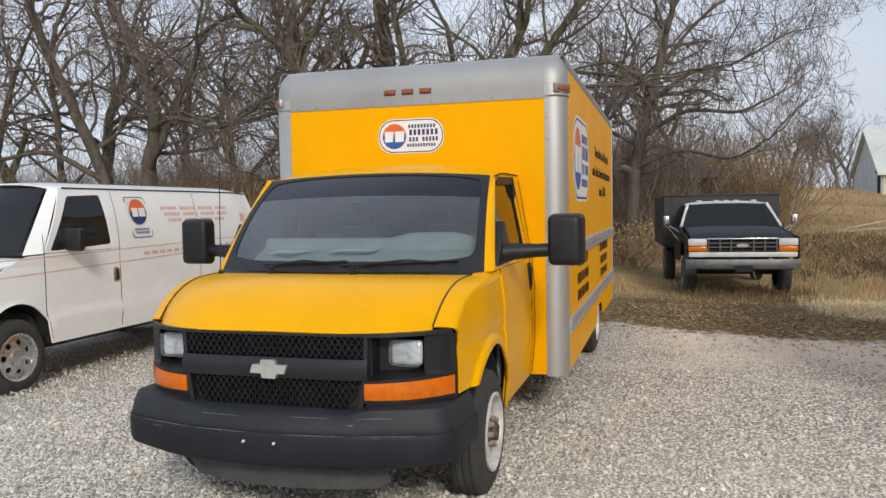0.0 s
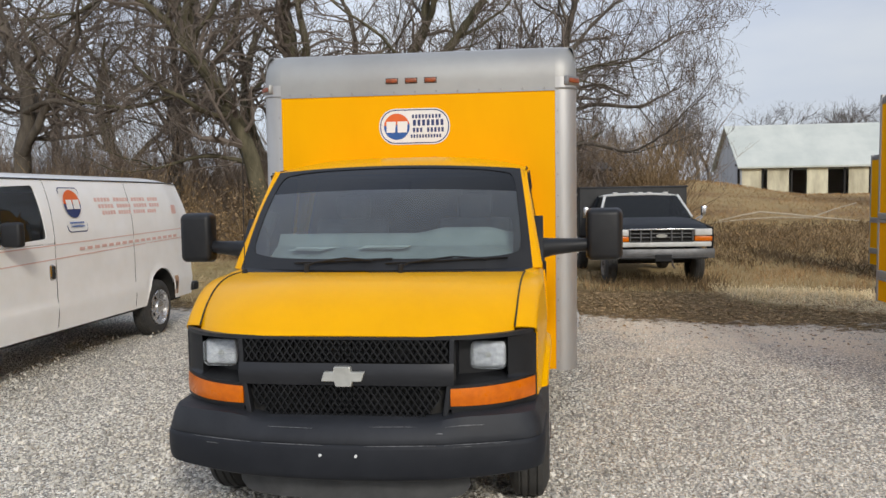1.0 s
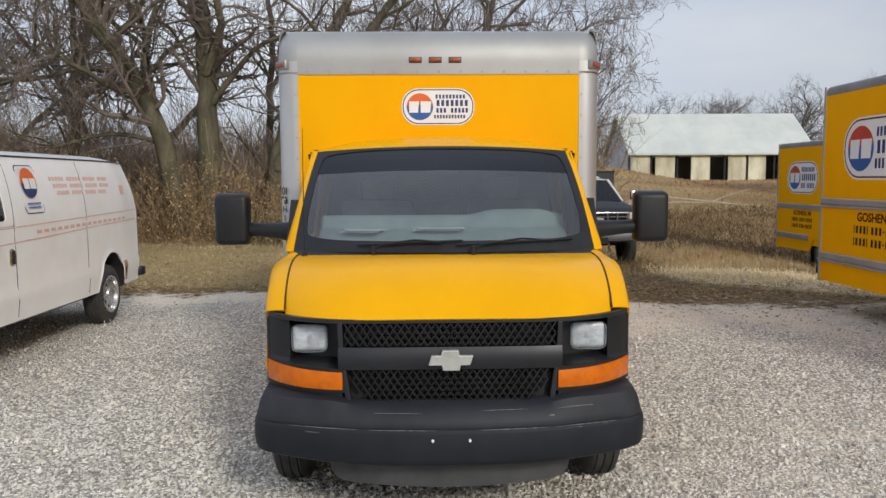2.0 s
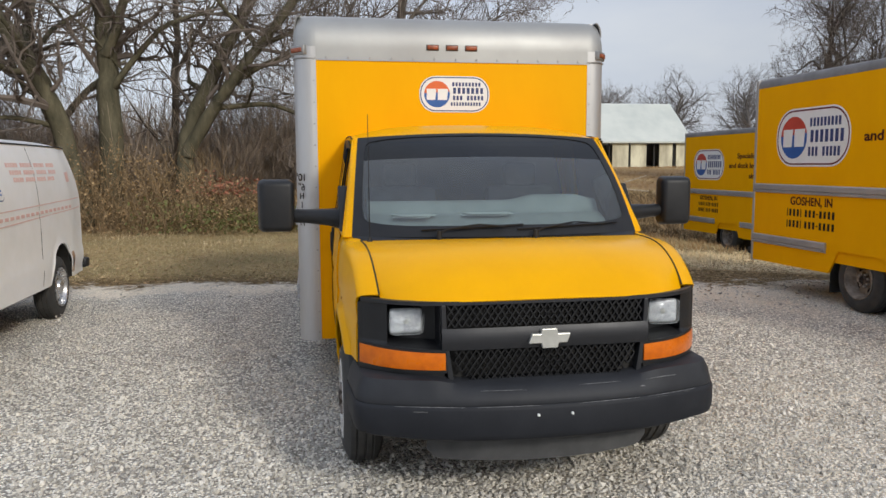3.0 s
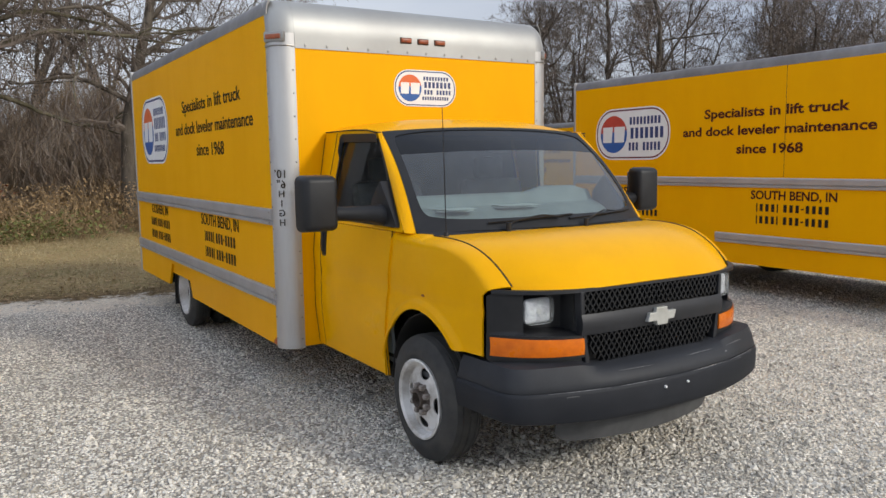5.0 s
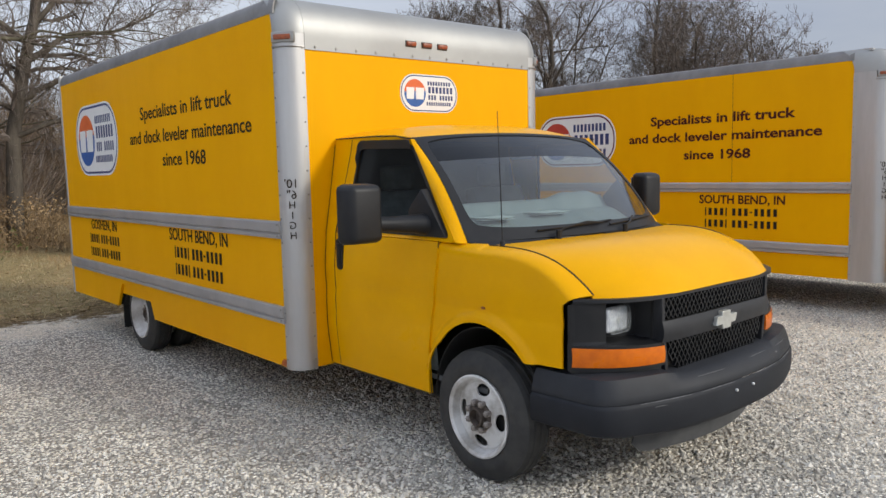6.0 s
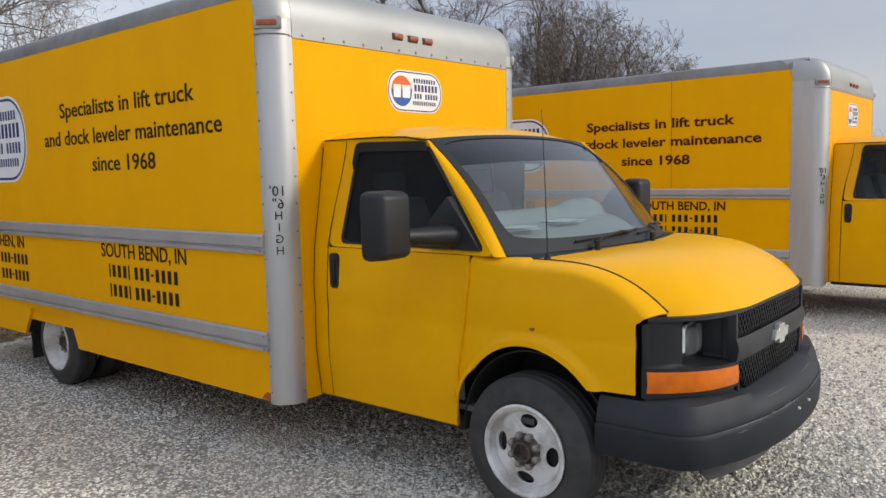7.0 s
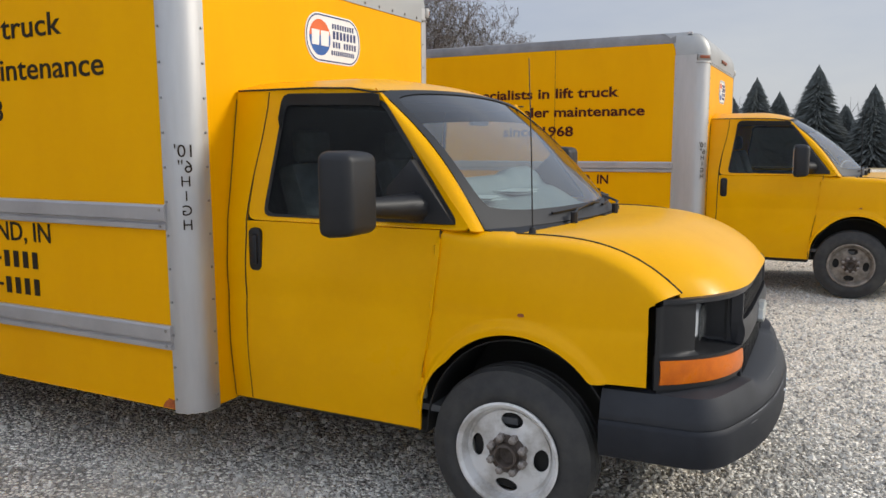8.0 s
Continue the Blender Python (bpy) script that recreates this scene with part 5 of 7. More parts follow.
    part("rear_bumper", box(-1.0, 1.02, L - 0.03, L + 0.15, 0.44, 0.57, 0.03), M_BLACK, v_, "black rear bumper", True)
    part("dark_cabin", box(-0.80, 0.80, 1.0, 2.2, 0.5, 1.25, 0.03), M_CABDARK, v_)
    part("bulkhead", box(-0.82, 0.82, 2.20, 2.24, 0.5, 1.9), M_CABDARK, v_)
    part("underbody", box(-0.85, 0.85, 0.3, L - 0.15, 0.34, 0.5), M_DARK, v_)
    for s in (-1, 1):
        for y in (0.66, 4.43):
            wheel(v_, s * 0.995, y, 0.335, s, 0.378, 0.24, True, 7, M_CAP)
            part("arch_liner", patch(lambda u, v: (s * lerp(0.55, 0.985, v), y + 0.03 + 0.44 * math.cos(math.pi * u), 0.40 + 0.47 * math.sin(math.pi * u)), 18, 2, 0.006), M_DARK, v_, "", True)

    def on_side(y0, y1, z0, z1, d=0.003):
        return patch(lambda u, v: (van_x(lerp(y0, y1, u), lerp(z0, z1, v)) + d, lerp(y0, y1, u), lerp(z0, z1, v)), 6, 4, 0.002)

    def stripe(z0, z1, h):
        def f(u, v):
            y = lerp(0.2, 5.40, u)
            z = lerp(z0, z1, (y - 0.9) / 3.1) + (v - 0.5) * h
            return (van_x(y, z) + 0.003, y - van_tail(z) * smooth01(4.4, L, y), z)
        return patch(f, 24, 1, 0.002)

    def plate(w, h, r, d):
        """A rounded plate bent onto the van's side, leaning a little."""
        b = bmesh.new()
        b.faces.new([b.verts.new((van_x(2.595 + p - 0.13 * q, 1.697 + q) + d, 2.595 + p - 0.13 * q, 1.697 + q)) for p, q in rounded(w, h, r, 8)])
        return b
    dc = part("decal", plate(0.385, 0.50, 0.055, 0.004), M_NAVY, v_, "white rounded company decal with a thin dark outline")
    part("face", plate(0.363, 0.478, 0.046, 0.007), M_DECALW, dc)

    def half(a0):
        b = bmesh.new()
        pts = [(2.578 + 0.155 * math.cos(radians(a0 + 180 * k / 16)), 1.765 + 0.155 * math.sin(radians(a0 + 180 * k / 16))) for k in range(17)]
        b.faces.new([b.verts.new((van_x(y, z) + 0.013, y, z)) for y, z in pts])
        return b
    part("roundel_top", half(0), M_ORANGE, dc)
    part("roundel_bottom", half(180), M_NAVY, dc)
    for a in ((2.46, 2.565), (2.585, 2.70)):
        part("initial", on_side(a[0], a[1], 1.705, 1.81, 0.020), M_DECALW, dc)
    for z, y0, y1 in ((1.545, 2.47, 2.74), (1.505, 2.49, 2.74)):
        for k in range(8):
            part("letter_bar", on_side(lerp(y0, y1, k / 8), lerp(y0, y1, (k + 0.7) / 8), z, z + 0.018, 0.016), M_BLUE, dc)
    for r, (y0, y1) in enumerate(((3.04, 4.57), (3.10, 4.58), (3.16, 4.47))):
        row = new("print_row")
        row.parent = v_
        z = 1.785 - 0.078 * r
        n = 22
        for k in range(n):
            if k % 6 != 5:
                part("letter_bar", on_side(lerp(y0, y1, k / n), lerp(y0, y1, (k + 0.75) / n), z, z + 0.045, 0.003), M_FADED, row)
    part("pinstripe", stripe(1.305, 1.36, 0.010), M_FADED, v_, "faded red pinstripe")
    part("pinstripe", stripe(1.145, 1.225, 0.010), M_FADED, v_, "faded red pinstripe")
    rp = part("rust_patch", on_side(4.86, 4.96, 0.46, 0.72, 0.006), M_RUST, v_, "rusted-through tan patch behind the wheel arch")
    part("hole", on_side(4.875, 4.92, 0.53, 0.64, 0.009), M_DARK, rp)
    part("badge", on_side(4.90, 5.03, 1.60, 1.72, 0.003), M_FADED, v_)
    row = new("print_row")
    row.parent = v_
    for k in range(16):
        part("letter_bar", on_side(2.62 + 0.15 * k, 2.62 + 0.15 * k + 0.10, 1.24 + 0.002 * k, 1.275 + 0.002 * k, 0.003), M_FADED, row)
    for y in (1.035, 2.18, 3.80):
        part("shut_line", tube([(van_x(y, z), y, z) for z in [max(0.42, van_low(y)) + 0.02 + (1.33 if y < 2 else 2.0 - 0.44) * k / 10 * (0.66 if y < 2 else 1) for k in range(11)]], 0.004, 5), M_DARK, v_)
    part("sill_shadow_strip", tube([(0.96, y, 0.40) for y in (1.3, 2.2, 3.1, 3.95)], 0.018, 6), M_BLACK, v_)
    part("roof_drip", tube([(van_x(y, van_roof_z(y)) + 0.006, y, van_roof_z(y) + 0.004) for y in (1.45, 2.2, 3.2, 4.2, 5.0, 5.26)], 0.009, 6), M_GREY, v_)
    return v_


white_van(pose(-7.175, 5.43, 0))


# ---- black pickup with a plate-sided bed ----
def pickup(m):
    p = thing("pickup_truck", m, "weathered black and white pickup truck on grass, plate-sided bed", "pickup truck")
    part("hood", patch(lambda u, v: ((2 * u - 1) * lerp(0.93, 0.90, v), lerp(0.18, 1.45, v), 1.095 + 0.15 * v ** 0.7 + 0.03 * (1 - (2 * u - 1) ** 4) - 0.03 * (1 - min(1, v * 12))), 14, 10, 0.02), M_CARBLACK, p, "matt black hood", True)
    for s in (-1, 1):
        def wing(u, v):
            y = lerp(0.12, 1.60, u)
            d = 1 - ((y - 0.95) / 0.50) ** 2
            zl = 0.62 + (0.42 * math.sqrt(d) if d > 0 else 0) if abs(y - 0.95) < 0.5 else 0.62
            return (s * (1.0 + 0.02 * math.sin(math.pi * v)), y, lerp(min(zl, 0.98), 1.10 + 0.14 * u, v))
        part("wing", patch(wing, 30, 8, 0.02), M_CARBLACK, p, "", True)
        part("door", patch(lambda u, v: (s * (1.0 + 0.015 * math.sin(math.pi * v)), lerp(1.61, 2.75, u), lerp(0.55, 1.27, v)), 4, 8, 0.02), M_CARBLACK, p, "", True)
        part("front_pillar", tube([(s * 0.97, 1.50, 1.26), (s * 0.79, 2.0, 1.73)], 0.035, 6), M_CARWHITE, p, "white windscreen pillar")
        part("rear_pillar", tube([(s * 0.95, 2.75, 1.27), (s * 0.79, 2.72, 1.73)], 0.05, 6), M_CARBLACK, p)
        part("side_glass", patch(lambda u, v: (s * lerp(0.97, 0.80, v), lerp(lerp(1.55, 2.03, v), 2.72, u), lerp(1.27, 1.72, v)), 4, 4), M_PICKGL, p)
        # the darker rim colour here paints the shade about the wheels
        wheel(p, s * 1.00, 0.95, 0.325, s, 0.41, 0.25, dirty=True)
        wheel(p, s * 1.12, 4.2, 0.325, s, 0.41, 0.25, dirty=True)
        part("headlight", box(s * 0.81 - 0.17, s * 0.81 + 0.17, 0.08, 0.16, 0.940, 1.075, 0.02), M_CARWHITE, p, "pale headlight", True)
        part("turn_signal", box(s * 0.81 - 0.17, s * 0.81 + 0.17, 0.07, 0.16, 0.835, 0.93, 0.015), M_AMBER, p, "amber signal", True)
        mr = part("side_mirror", box(s * 1.26 - 0.06, s * 1.26 + 0.06, 1.58, 1.66, 1.27, 1.50, 0.025), M_CHROME, p, "chrome towing mirror", True)
        part("bracket", tube([(s * 0.99, 1.55, 1.15), (s * 1.26, 1.62, 1.32)], 0.014, 6), M_CHROME, mr)
        part("bracket", tube([(s * 1.26, 1.62, 1.30), (s * 0.98, 1.60, 0.95)], 0.012, 6), M_CHROME, mr)
    part("roof", patch(lambda u, v: ((2 * u - 1) * 0.82, lerp(1.98, 2.78, v), 1.725 + 0.05 * (1 - (2 * u - 1) ** 4) + 0.02 * math.sin(math.pi * v)), 12, 6, 0.03), M_CARWHITE, p, "white cab roof edge", True)
    for x in (-0.55, -0.2, 0.0, 0.2, 0.55):
        part("roof_marker", box(x - 0.05, x + 0.05, 2.02, 2.12, 1.770, 1.812, 0.012), M_CARWHITE, p, "cab roof marker lamp", True)
    part("windscreen", patch(lambda u, v: ((2 * u - 1) * lerp(0.955, 0.78, v), lerp(1.44, 1.98, v), lerp(1.25, 1.73, v)), 8, 5), M_PICKGL, p, "dark windscreen", True)
    part("cabin", box(-0.88, 0.88, 1.75, 2.75, 0.6, 1.25, 0.03), M_CABDARK, p)
    part("cab_back", box(-0.80, 0.80, 2.73, 2.77, 0.6, 1.71), M_CABDARK, p)
    part("grille_back", box(-0.60, 0.60, 0.15, 0.19, 0.80, 1.07), M_DARK, p)
    g = part("grille", prism([(-0.62, 0.81), (0.62, 0.81), (0.62, 0.835), (-0.62, 0.835)], "y", 0.085, 0.15, 0.004), M_GREY, p, "grey grille with upright and level bars")
    for z in (0.905, 0.98, 1.055):
        part("bar", box(-0.62, 0.62, 0.085, 0.14, z, z + 0.016, 0.004), M_DULL, g)
    for x in (-0.61, -0.40, -0.2, 0.2, 0.40, 0.61):
        part("bar", box(x - 0.011, x + 0.011, 0.09, 0.14, 0.82, 1.07, 0.003), M_DULL, g)
    part("top_bar", box(-0.64, 0.64, 0.075, 0.14, 1.058, 1.086, 0.006), M_CAP, g, "bright upper grille bar", True)
    part("badge", prism([(0.11 * math.cos(a), 0.945 + 0.035 * math.sin(a)) for a in (2 * math.pi * k / 18 for k in range(18))], "y", 0.07, 0.10), M_EMBLEM, g, "plain oval badge")
    part("valance", box(-0.97, 0.97, 0.08, 0.2, 0.725, 0.825, 0.02), M_CARWHITE, p, "white front panel", True)
    part("bumper", patch(lambda u, v: (lerp(-1.03, 1.03, u), -0.02 + 0.12 * abs(2 * u - 1) ** 4 + 0.02 * math.cos(math.pi * (v - 0.5)) * -1, lerp(0.50, 0.69, v)), 24, 5, 0.05), M_DULL, p, "dull chrome bumper", True)
    part("bumper_strip", box(-0.86, 0.86, -0.085, -0.055, 0.500, 0.535, 0.01), M_BLACK, p, "black bumper strip", True)
    part("plate", box(-0.16, 0.16, -0.085, -0.06, 0.45, 0.59, 0.01), M_BLACK, p, "dark blank plate")
    part("tow_hook", tube([(0.18, -0.02, 0.46), (0.18, -0.05, 0.38), (0.22, -0.05, 0.32)], 0.02, 6), M_HUB, p)
    part("front_axle", tube([(-0.9, 0.95, 0.40), (0.9, 0.95, 0.40)], 0.07, 8), M_DARK, p)
    part("chassis", box(-0.5, 0.5, 0.3, 5.2, 0.45, 0.70), M_DARK, p)
    bed = part("bed", box(-1.22, 1.22, 2.9, 5.6, 0.78, 0.86), M_STAKE, p, "black steel bed with tall plate sides")
    part("front_plate", box(-1.22, 1.22, 2.86, 2.9, 0.80, 1.93, 0.006), M_STAKE, bed)
    part("side_plate", box(-1.24, -1.20, 2.9, 5.6, 0.80, 1.93, 0.006), M_STAKE, bed)
    part("side_plate", box(1.20, 1.24, 2.9, 5.6, 0.80, 1.93, 0.006), M_STAKE, bed)
    part("top_rail", box(-1.25, 1.25, 2.84, 2.92, 1.91, 1.95, 0.008), M_GREY, bed)
    return p


pickup(pose(1.38, 15.36, 0, 0, 0, 4.5))


# ---- barn ----
def barn():
    b = thing("barn", pose(17.2, 72, 1.4), "long open barn with pale panels and a white metal roof", "barn")
    L, D, H, R = 17.2, 10.0, 2.6, 6.5
    part("roof", prism([(-0.4, H - 0.15), (D / 2, R), (D + 0.4, H - 0.15), (D + 0.4, H), (D / 2, R + 0.18), (-0.4, H)], "x", -0.35, L + 0.35), M_BARNR, b, "white metal roof")
    for x in (0.0, L):
        part("gable_wall", prism([(0.05, -1.5), (D, -1.5), (D, H - 0.1), (D / 2, R - 0.12), (0.05, H - 0.1)], "x", x, x + (0.12 if x == 0 else -0.12)), M_BARNG, b, "grey metal gable end")
    part("back_wall", box(0, L, D - 0.12, D, -1.5, H - 0.1), M_BARNG, b)
    for x0, x1 in ((0.12, 1.78), (2.29, 4.13), (5.67, 7.45), (9.18, 10.86), (11.1, 12.75), (14.1, 15.5), (15.9, 17.08)):
        part("front_panel", box(x0, x1, 0.0, 0.10, -1.5, H - 0.12, 0.01), M_BARNW, b, "pale cream wall panel")
    part("fascia", box(-0.3, L + 0.3, -0.05, 0.05, H - 0.2, H - 0.02), M_BARNG, b)
    for x in (1.9, 4.4, 6.9, 8.9, 10.95, 13.6, 15.7):
        part("post", box(x - 0.08, x + 0.08, 0.1, 0.25, -1.5, H - 0.1), M_DARK, b)
    part("roof_seam", prism([(1.55, H + 1.03), (1.63, H + 1.24), (1.70, H + 1.29), (1.60, H + 1.02)], "x", -0.36, L + 0.36), M_BARNG, b, "line where the roof sheets overlap")
    part("corner_post", box(-0.16, -0.02, 0.35, 0.60, -1.5, H + 0.35), M_DARK, b, "dark corner post")
    part("brace", box(-0.16, -0.02, 0.0, 1.5, H + 0.1, H + 0.28), M_DARK, b)
    part("earth_floor", box(0.1, L - 0.1, 0.1, D - 0.1, -1.5, -0.9), M_DARK, b)


barn()


# ---- shed behind the pickup ----
def shed():
    t = thing("shed", pose(0.65, 30.5, 0.55), "low weathered board shed among the brush", "shed")
    part("wall", box(-1.0, 1.0, 0.0, 2.2, -0.3, 2.15), M_OLDWOOD, t)
    for k in range(12):
        x = -1.0 + k / 6
        part("board", box(x + 0.006, x + 0.160, -0.025, -0.002, -0.25, 2.12, 0.004), M_OLDWOOD, t)
    part("roof", prism([(-0.35, 2.10), (2.5, 2.5), (2.5, 2.58), (-0.35, 2.18)], "x", -1.2, 1.2), M_STAKE, t, "dark flat roof")


shed()


# ---- ground ----
def lot_edge(x):
    """How far back the gravel reaches."""
    return 12.1 - 0.5 * smooth01(-6, -2, x) - 1.15 * smooth01(-1.5, 2.5, x)


def ground_z(x, y):
    hill = lerp(0.5, lerp(2.5, 1.45, smooth01(9, 17, x)), smooth01(-8, 5, x)) * smooth01(20, 55, y)
    dip = -0.36 * smooth01(5.3, 6.6, x) * smooth01(14.5, 10.5, x) * smooth01(9.6, 11.0, y) * smooth01(27, 21, y)
    worn = -0.04 * smooth01(-5.5, -6.0, x) * smooth01(12.0, 11.0, y) - 0.085 * smooth01(-1.2, 0.0, x) * smooth01(4.2, 3.0, x) * smooth01(13.4, 15.0, y) * smooth01(24.0, 21.5, y)
    rough = 0.05 * noise.noise((x * 0.35, y * 0.35, 0.0)) * smooth01(12.5, 15, y) * (1 if not (-0.5 < x < 3.2 and 14.5 < y < 22) else 0.15)
    rough += 0.35 * noise.noise((x * 0.08, y * 0.08, 3.0)) * smooth01(24, 40, y)
    return hill + dip + worn + rough


def graded(marks):
    out = []
    for (a, b, st) in marks:
        n = max(1, round((b - a) / st))
        out += [a + (b - a) * k / n for k in range(n)]
    return out + [marks[-1][1]]


gx = graded([(-900, -120, 60), (-120, -30, 9), (-30, 20, 0.6), (20, 80, 4), (80, 900, 60)])
gy = graded([(-900, -60, 60), (-60, -4, 6), (-4, 9, 1.0), (9, 32, 0.6), (32, 90, 3), (90, 200, 15), (200, 1500, 100)])
gv = [(x, y, ground_z(x, y)) for x in gx for y in gy]
ny_ = len(gy)
gf = [(i * ny_ + j, (i + 1) * ny_ + j, (i + 1) * ny_ + j + 1, i * ny_ + j + 1) for i in range(len(gx) - 1) for j in range(ny_ - 1)]


def ground_material():
    m = bpy.data.materials.new("lot_ground")
    m.use_nodes = True
    n, l = m.node_tree.nodes, m.node_tree.links
    b = n["Principled BSDF"]
    b.inputs["Roughness"].default_value = 0.95
    b.inputs["Specular IOR Level"].default_value = 0.2
    g = n.new("ShaderNodeNewGeometry")
    P = g.outputs["Position"]

    sep = n.new("ShaderNodeSeparateXYZ")
    l.new(P, sep.inputs["Vector"])
    X, Y = sep.outputs["X"], sep.outputs["Y"]

    def tex(kind, scale, detail=5.0, rough=0.6):
        t = n.new(kind)
        t.inputs["Scale"].default_value = scale
        if kind == "ShaderNodeTexNoise":
            t.inputs["Detail"].default_value, t.inputs["Roughness"].default_value = detail, rough
        l.new(P, t.inputs["Vector"])
        return t

    def ramp(src, *stops):
        r = n.new("ShaderNodeValToRGB")
        e = r.color_ramp.elements
        while len(e) < len(stops):
            e.new(0.5)
        for k, (p, c) in enumerate(stops):
            e[k].position, e[k].color = p, (*c, 1)
        l.new(src, r.inputs["Fac"])
        return r.outputs["Color"]

    def mix(f, a, c, mode="MIX"):
        x = n.new("ShaderNodeMix")
        x.data_type, x.blend_type = "RGBA", mode
        for s, v in (("Factor", f), ("A", a), ("B", c)):
            if isinstance(v, (int, float)):
                x.inputs[s].default_value = v
            elif isinstance(v, tuple):
                x.inputs[s].default_value = (*v, 1)
            else:
                l.new(v, x.inputs[s])
        return x.outputs["Result"]

    def math_(op, a, c=0.0):
        x = n.new("ShaderNodeMath")
        x.operation = op
        for k, v in enumerate((a, c)):
            if isinstance(v, (int, float)):
                x.inputs[k].default_value = v
            else:
                l.new(v, x.inputs[k])
        return x.outputs["Value"]

    def rng(src, a, c, lo=0.0, hi=1.0):
        x = n.new("ShaderNodeMapRange")
        x.interpolation_type = "SMOOTHSTEP"
        for k, v in zip(("From Min", "From Max", "To Min", "To Max"), (a, c, lo, hi)):
            x.inputs[k].default_value = v
        l.new(src, x.inputs["Value"])
        return x.outputs["Result"]
    # gravel
    vo = tex("ShaderNodeTexVoronoi", 40.0)
    vo2 = tex("ShaderNodeTexVoronoi", 72.0)
    bw = n.new("ShaderNodeRGBToBW")
    l.new(vo.outputs["Color"], bw.inputs["Color"])
    stones = ramp(bw.outputs["Val"], (0.12, (0.20, 0.185, 0.165)), (0.34, (0.52, 0.49, 0.445)), (0.55, (0.86, 0.82, 0.745)), (0.80, (0.98, 0.95, 0.88)))
    # shade between the stones, painted as dark cell borders
    gap_shade = rng(vo.outputs["Distance"], 0.34, 0.60, 1.0, 0.15)
    bw2 = n.new("ShaderNodeRGBToBW")
    l.new(vo2.outputs["Color"], bw2.inputs["Color"])
    stones = mix(0.32, stones, ramp(bw2.outputs["Val"], (0.15, (0.30, 0.275, 0.235)), (0.45, (0.86, 0.81, 0.72)), (0.8, (0.97, 0.93, 0.85))))
    gcol = mix(1.0, stones, gap_shade, "MULTIPLY")
    fine = tex("ShaderNodeTexNoise", 160.0, 4)
    gcol = mix(0.27, gcol, ramp(fine.outputs["Fac"], (0.35, (0.26, 0.24, 0.21)), (0.65, (0.90, 0.85, 0.76))))
    big = tex("ShaderNodeTexNoise", 0.55, 6)
    dirt = rng(big.outputs["Fac"], 0.50, 0.68)
    gcol = mix(math_("MULTIPLY", dirt, 0.5), gcol, (0.66, 0.60, 0.51))
    tan = ramp(fine.outputs["Fac"], (0.3, (0.50, 0.445, 0.37)), (0.7, (0.74, 0.67, 0.57)))
    # leaf litter and grass
    n1 = tex("ShaderNodeTexNoise", 9.0, 8, 0.7)
    n2 = tex("ShaderNodeTexNoise", 0.6, 5)
    litter = ramp(n1.outputs["Fac"], (0.32, (0.055, 0.036, 0.018)), (0.48, (0.17, 0.112, 0.050)), (0.62, (0.32, 0.225, 0.110)), (0.78, (0.48, 0.385, 0.23)))
    turf = ramp(n1.outputs["Fac"], (0.30, (0.27, 0.183, 0.082)), (0.52, (0.47, 0.335, 0.160)), (0.75, (0.64, 0.475, 0.245)))
    green = ramp(n1.outputs["Fac"], (0.3, (0.15, 0.132, 0.06)), (0.7, (0.31, 0.265, 0.125)))
    turf = mix(math_("MULTIPLY", rng(n2.outputs["Fac"], 0.38, 0.62, 0.3, 1.0), rng(sep.outputs["X"], -3.0, 1.0, 0.5, 0.2)), turf, green)
    lowf = tex("ShaderNodeTexNoise", 0.16, 4)
    turf = mix(math_("MULTIPLY", rng(lowf.outputs["Fac"], 0.42, 0.60, 0.0, 0.75), rng(Y, 18.0, 24.0)), turf, ramp(n1.outputs["Fac"], (0.3, (0.17, 0.098, 0.045)), (0.7, (0.35, 0.215, 0.105))))
    # depth beyond the lot's edge
    e1 = rng(X, -6.0, -2.0, 12.1, 11.6)
    e2 = rng(X, -1.5, 2.5, 0.0, 1.15)
    wob = tex("ShaderNodeTexNoise", 0.9, 6, 0.7)
    d = math_("ADD", math_("SUBTRACT", Y, math_("SUBTRACT", e1, e2)), math_("MULTIPLY", math_("SUBTRACT", wob.outputs["Fac"], 0.5), 2.6))
    rag = tex("ShaderNodeTexNoise", 6.0, 6, 0.75)
    d = math_("ADD", d, math_("MULTIPLY", math_("SUBTRACT", rag.outputs["Fac"], 0.5), 1.8))
    wide = rng(X, -3.5, 0.0, 0.8, 4.4)
    k1 = rng(d, -0.30, 0.20)
    k2 = rng(math_("SUBTRACT", d, wide), -0.5, 0.6)
    side = rng(X, 46.0, 52.0)
    worn = math_("MULTIPLY", math_("MULTIPLY", rng(d, -3.2, -0.6), rng(X, -1.5, 0.5)), rng(wob.outputs["Fac"], 0.30, 0.55, 0.35, 0.9))
    gcol = mix(worn, gcol, tan)
    # gravel blended towards tan between the trucks
    tan_area = math_("MULTIPLY", math_("MULTIPLY", rng(X, -2.6, -0.4, 0.0, 0.55), rng(Y, 7.0, 3.5)), rng(wob.outputs["Fac"], 0.30, 0.60, 0.5, 1.0))
    gcol = mix(tan_area, gcol, tan)
    gcol = mix(math_("MULTIPLY", rng(d, -1.3, -0.3), rng(X, -1.0, -3.0, 0.0, 0.75)), gcol, tan)
    lift = n.new("ShaderNodeHueSaturation")
    lift.inputs["Saturation"].default_value, lift.inputs["Value"].default_value = 1.25, 1.46
    l.new(gcol, lift.inputs["Color"])
    col = mix(k1, lift.outputs["Color"], litter)
    col = mix(k2, col, turf)
    col = mix(side, col, turf)
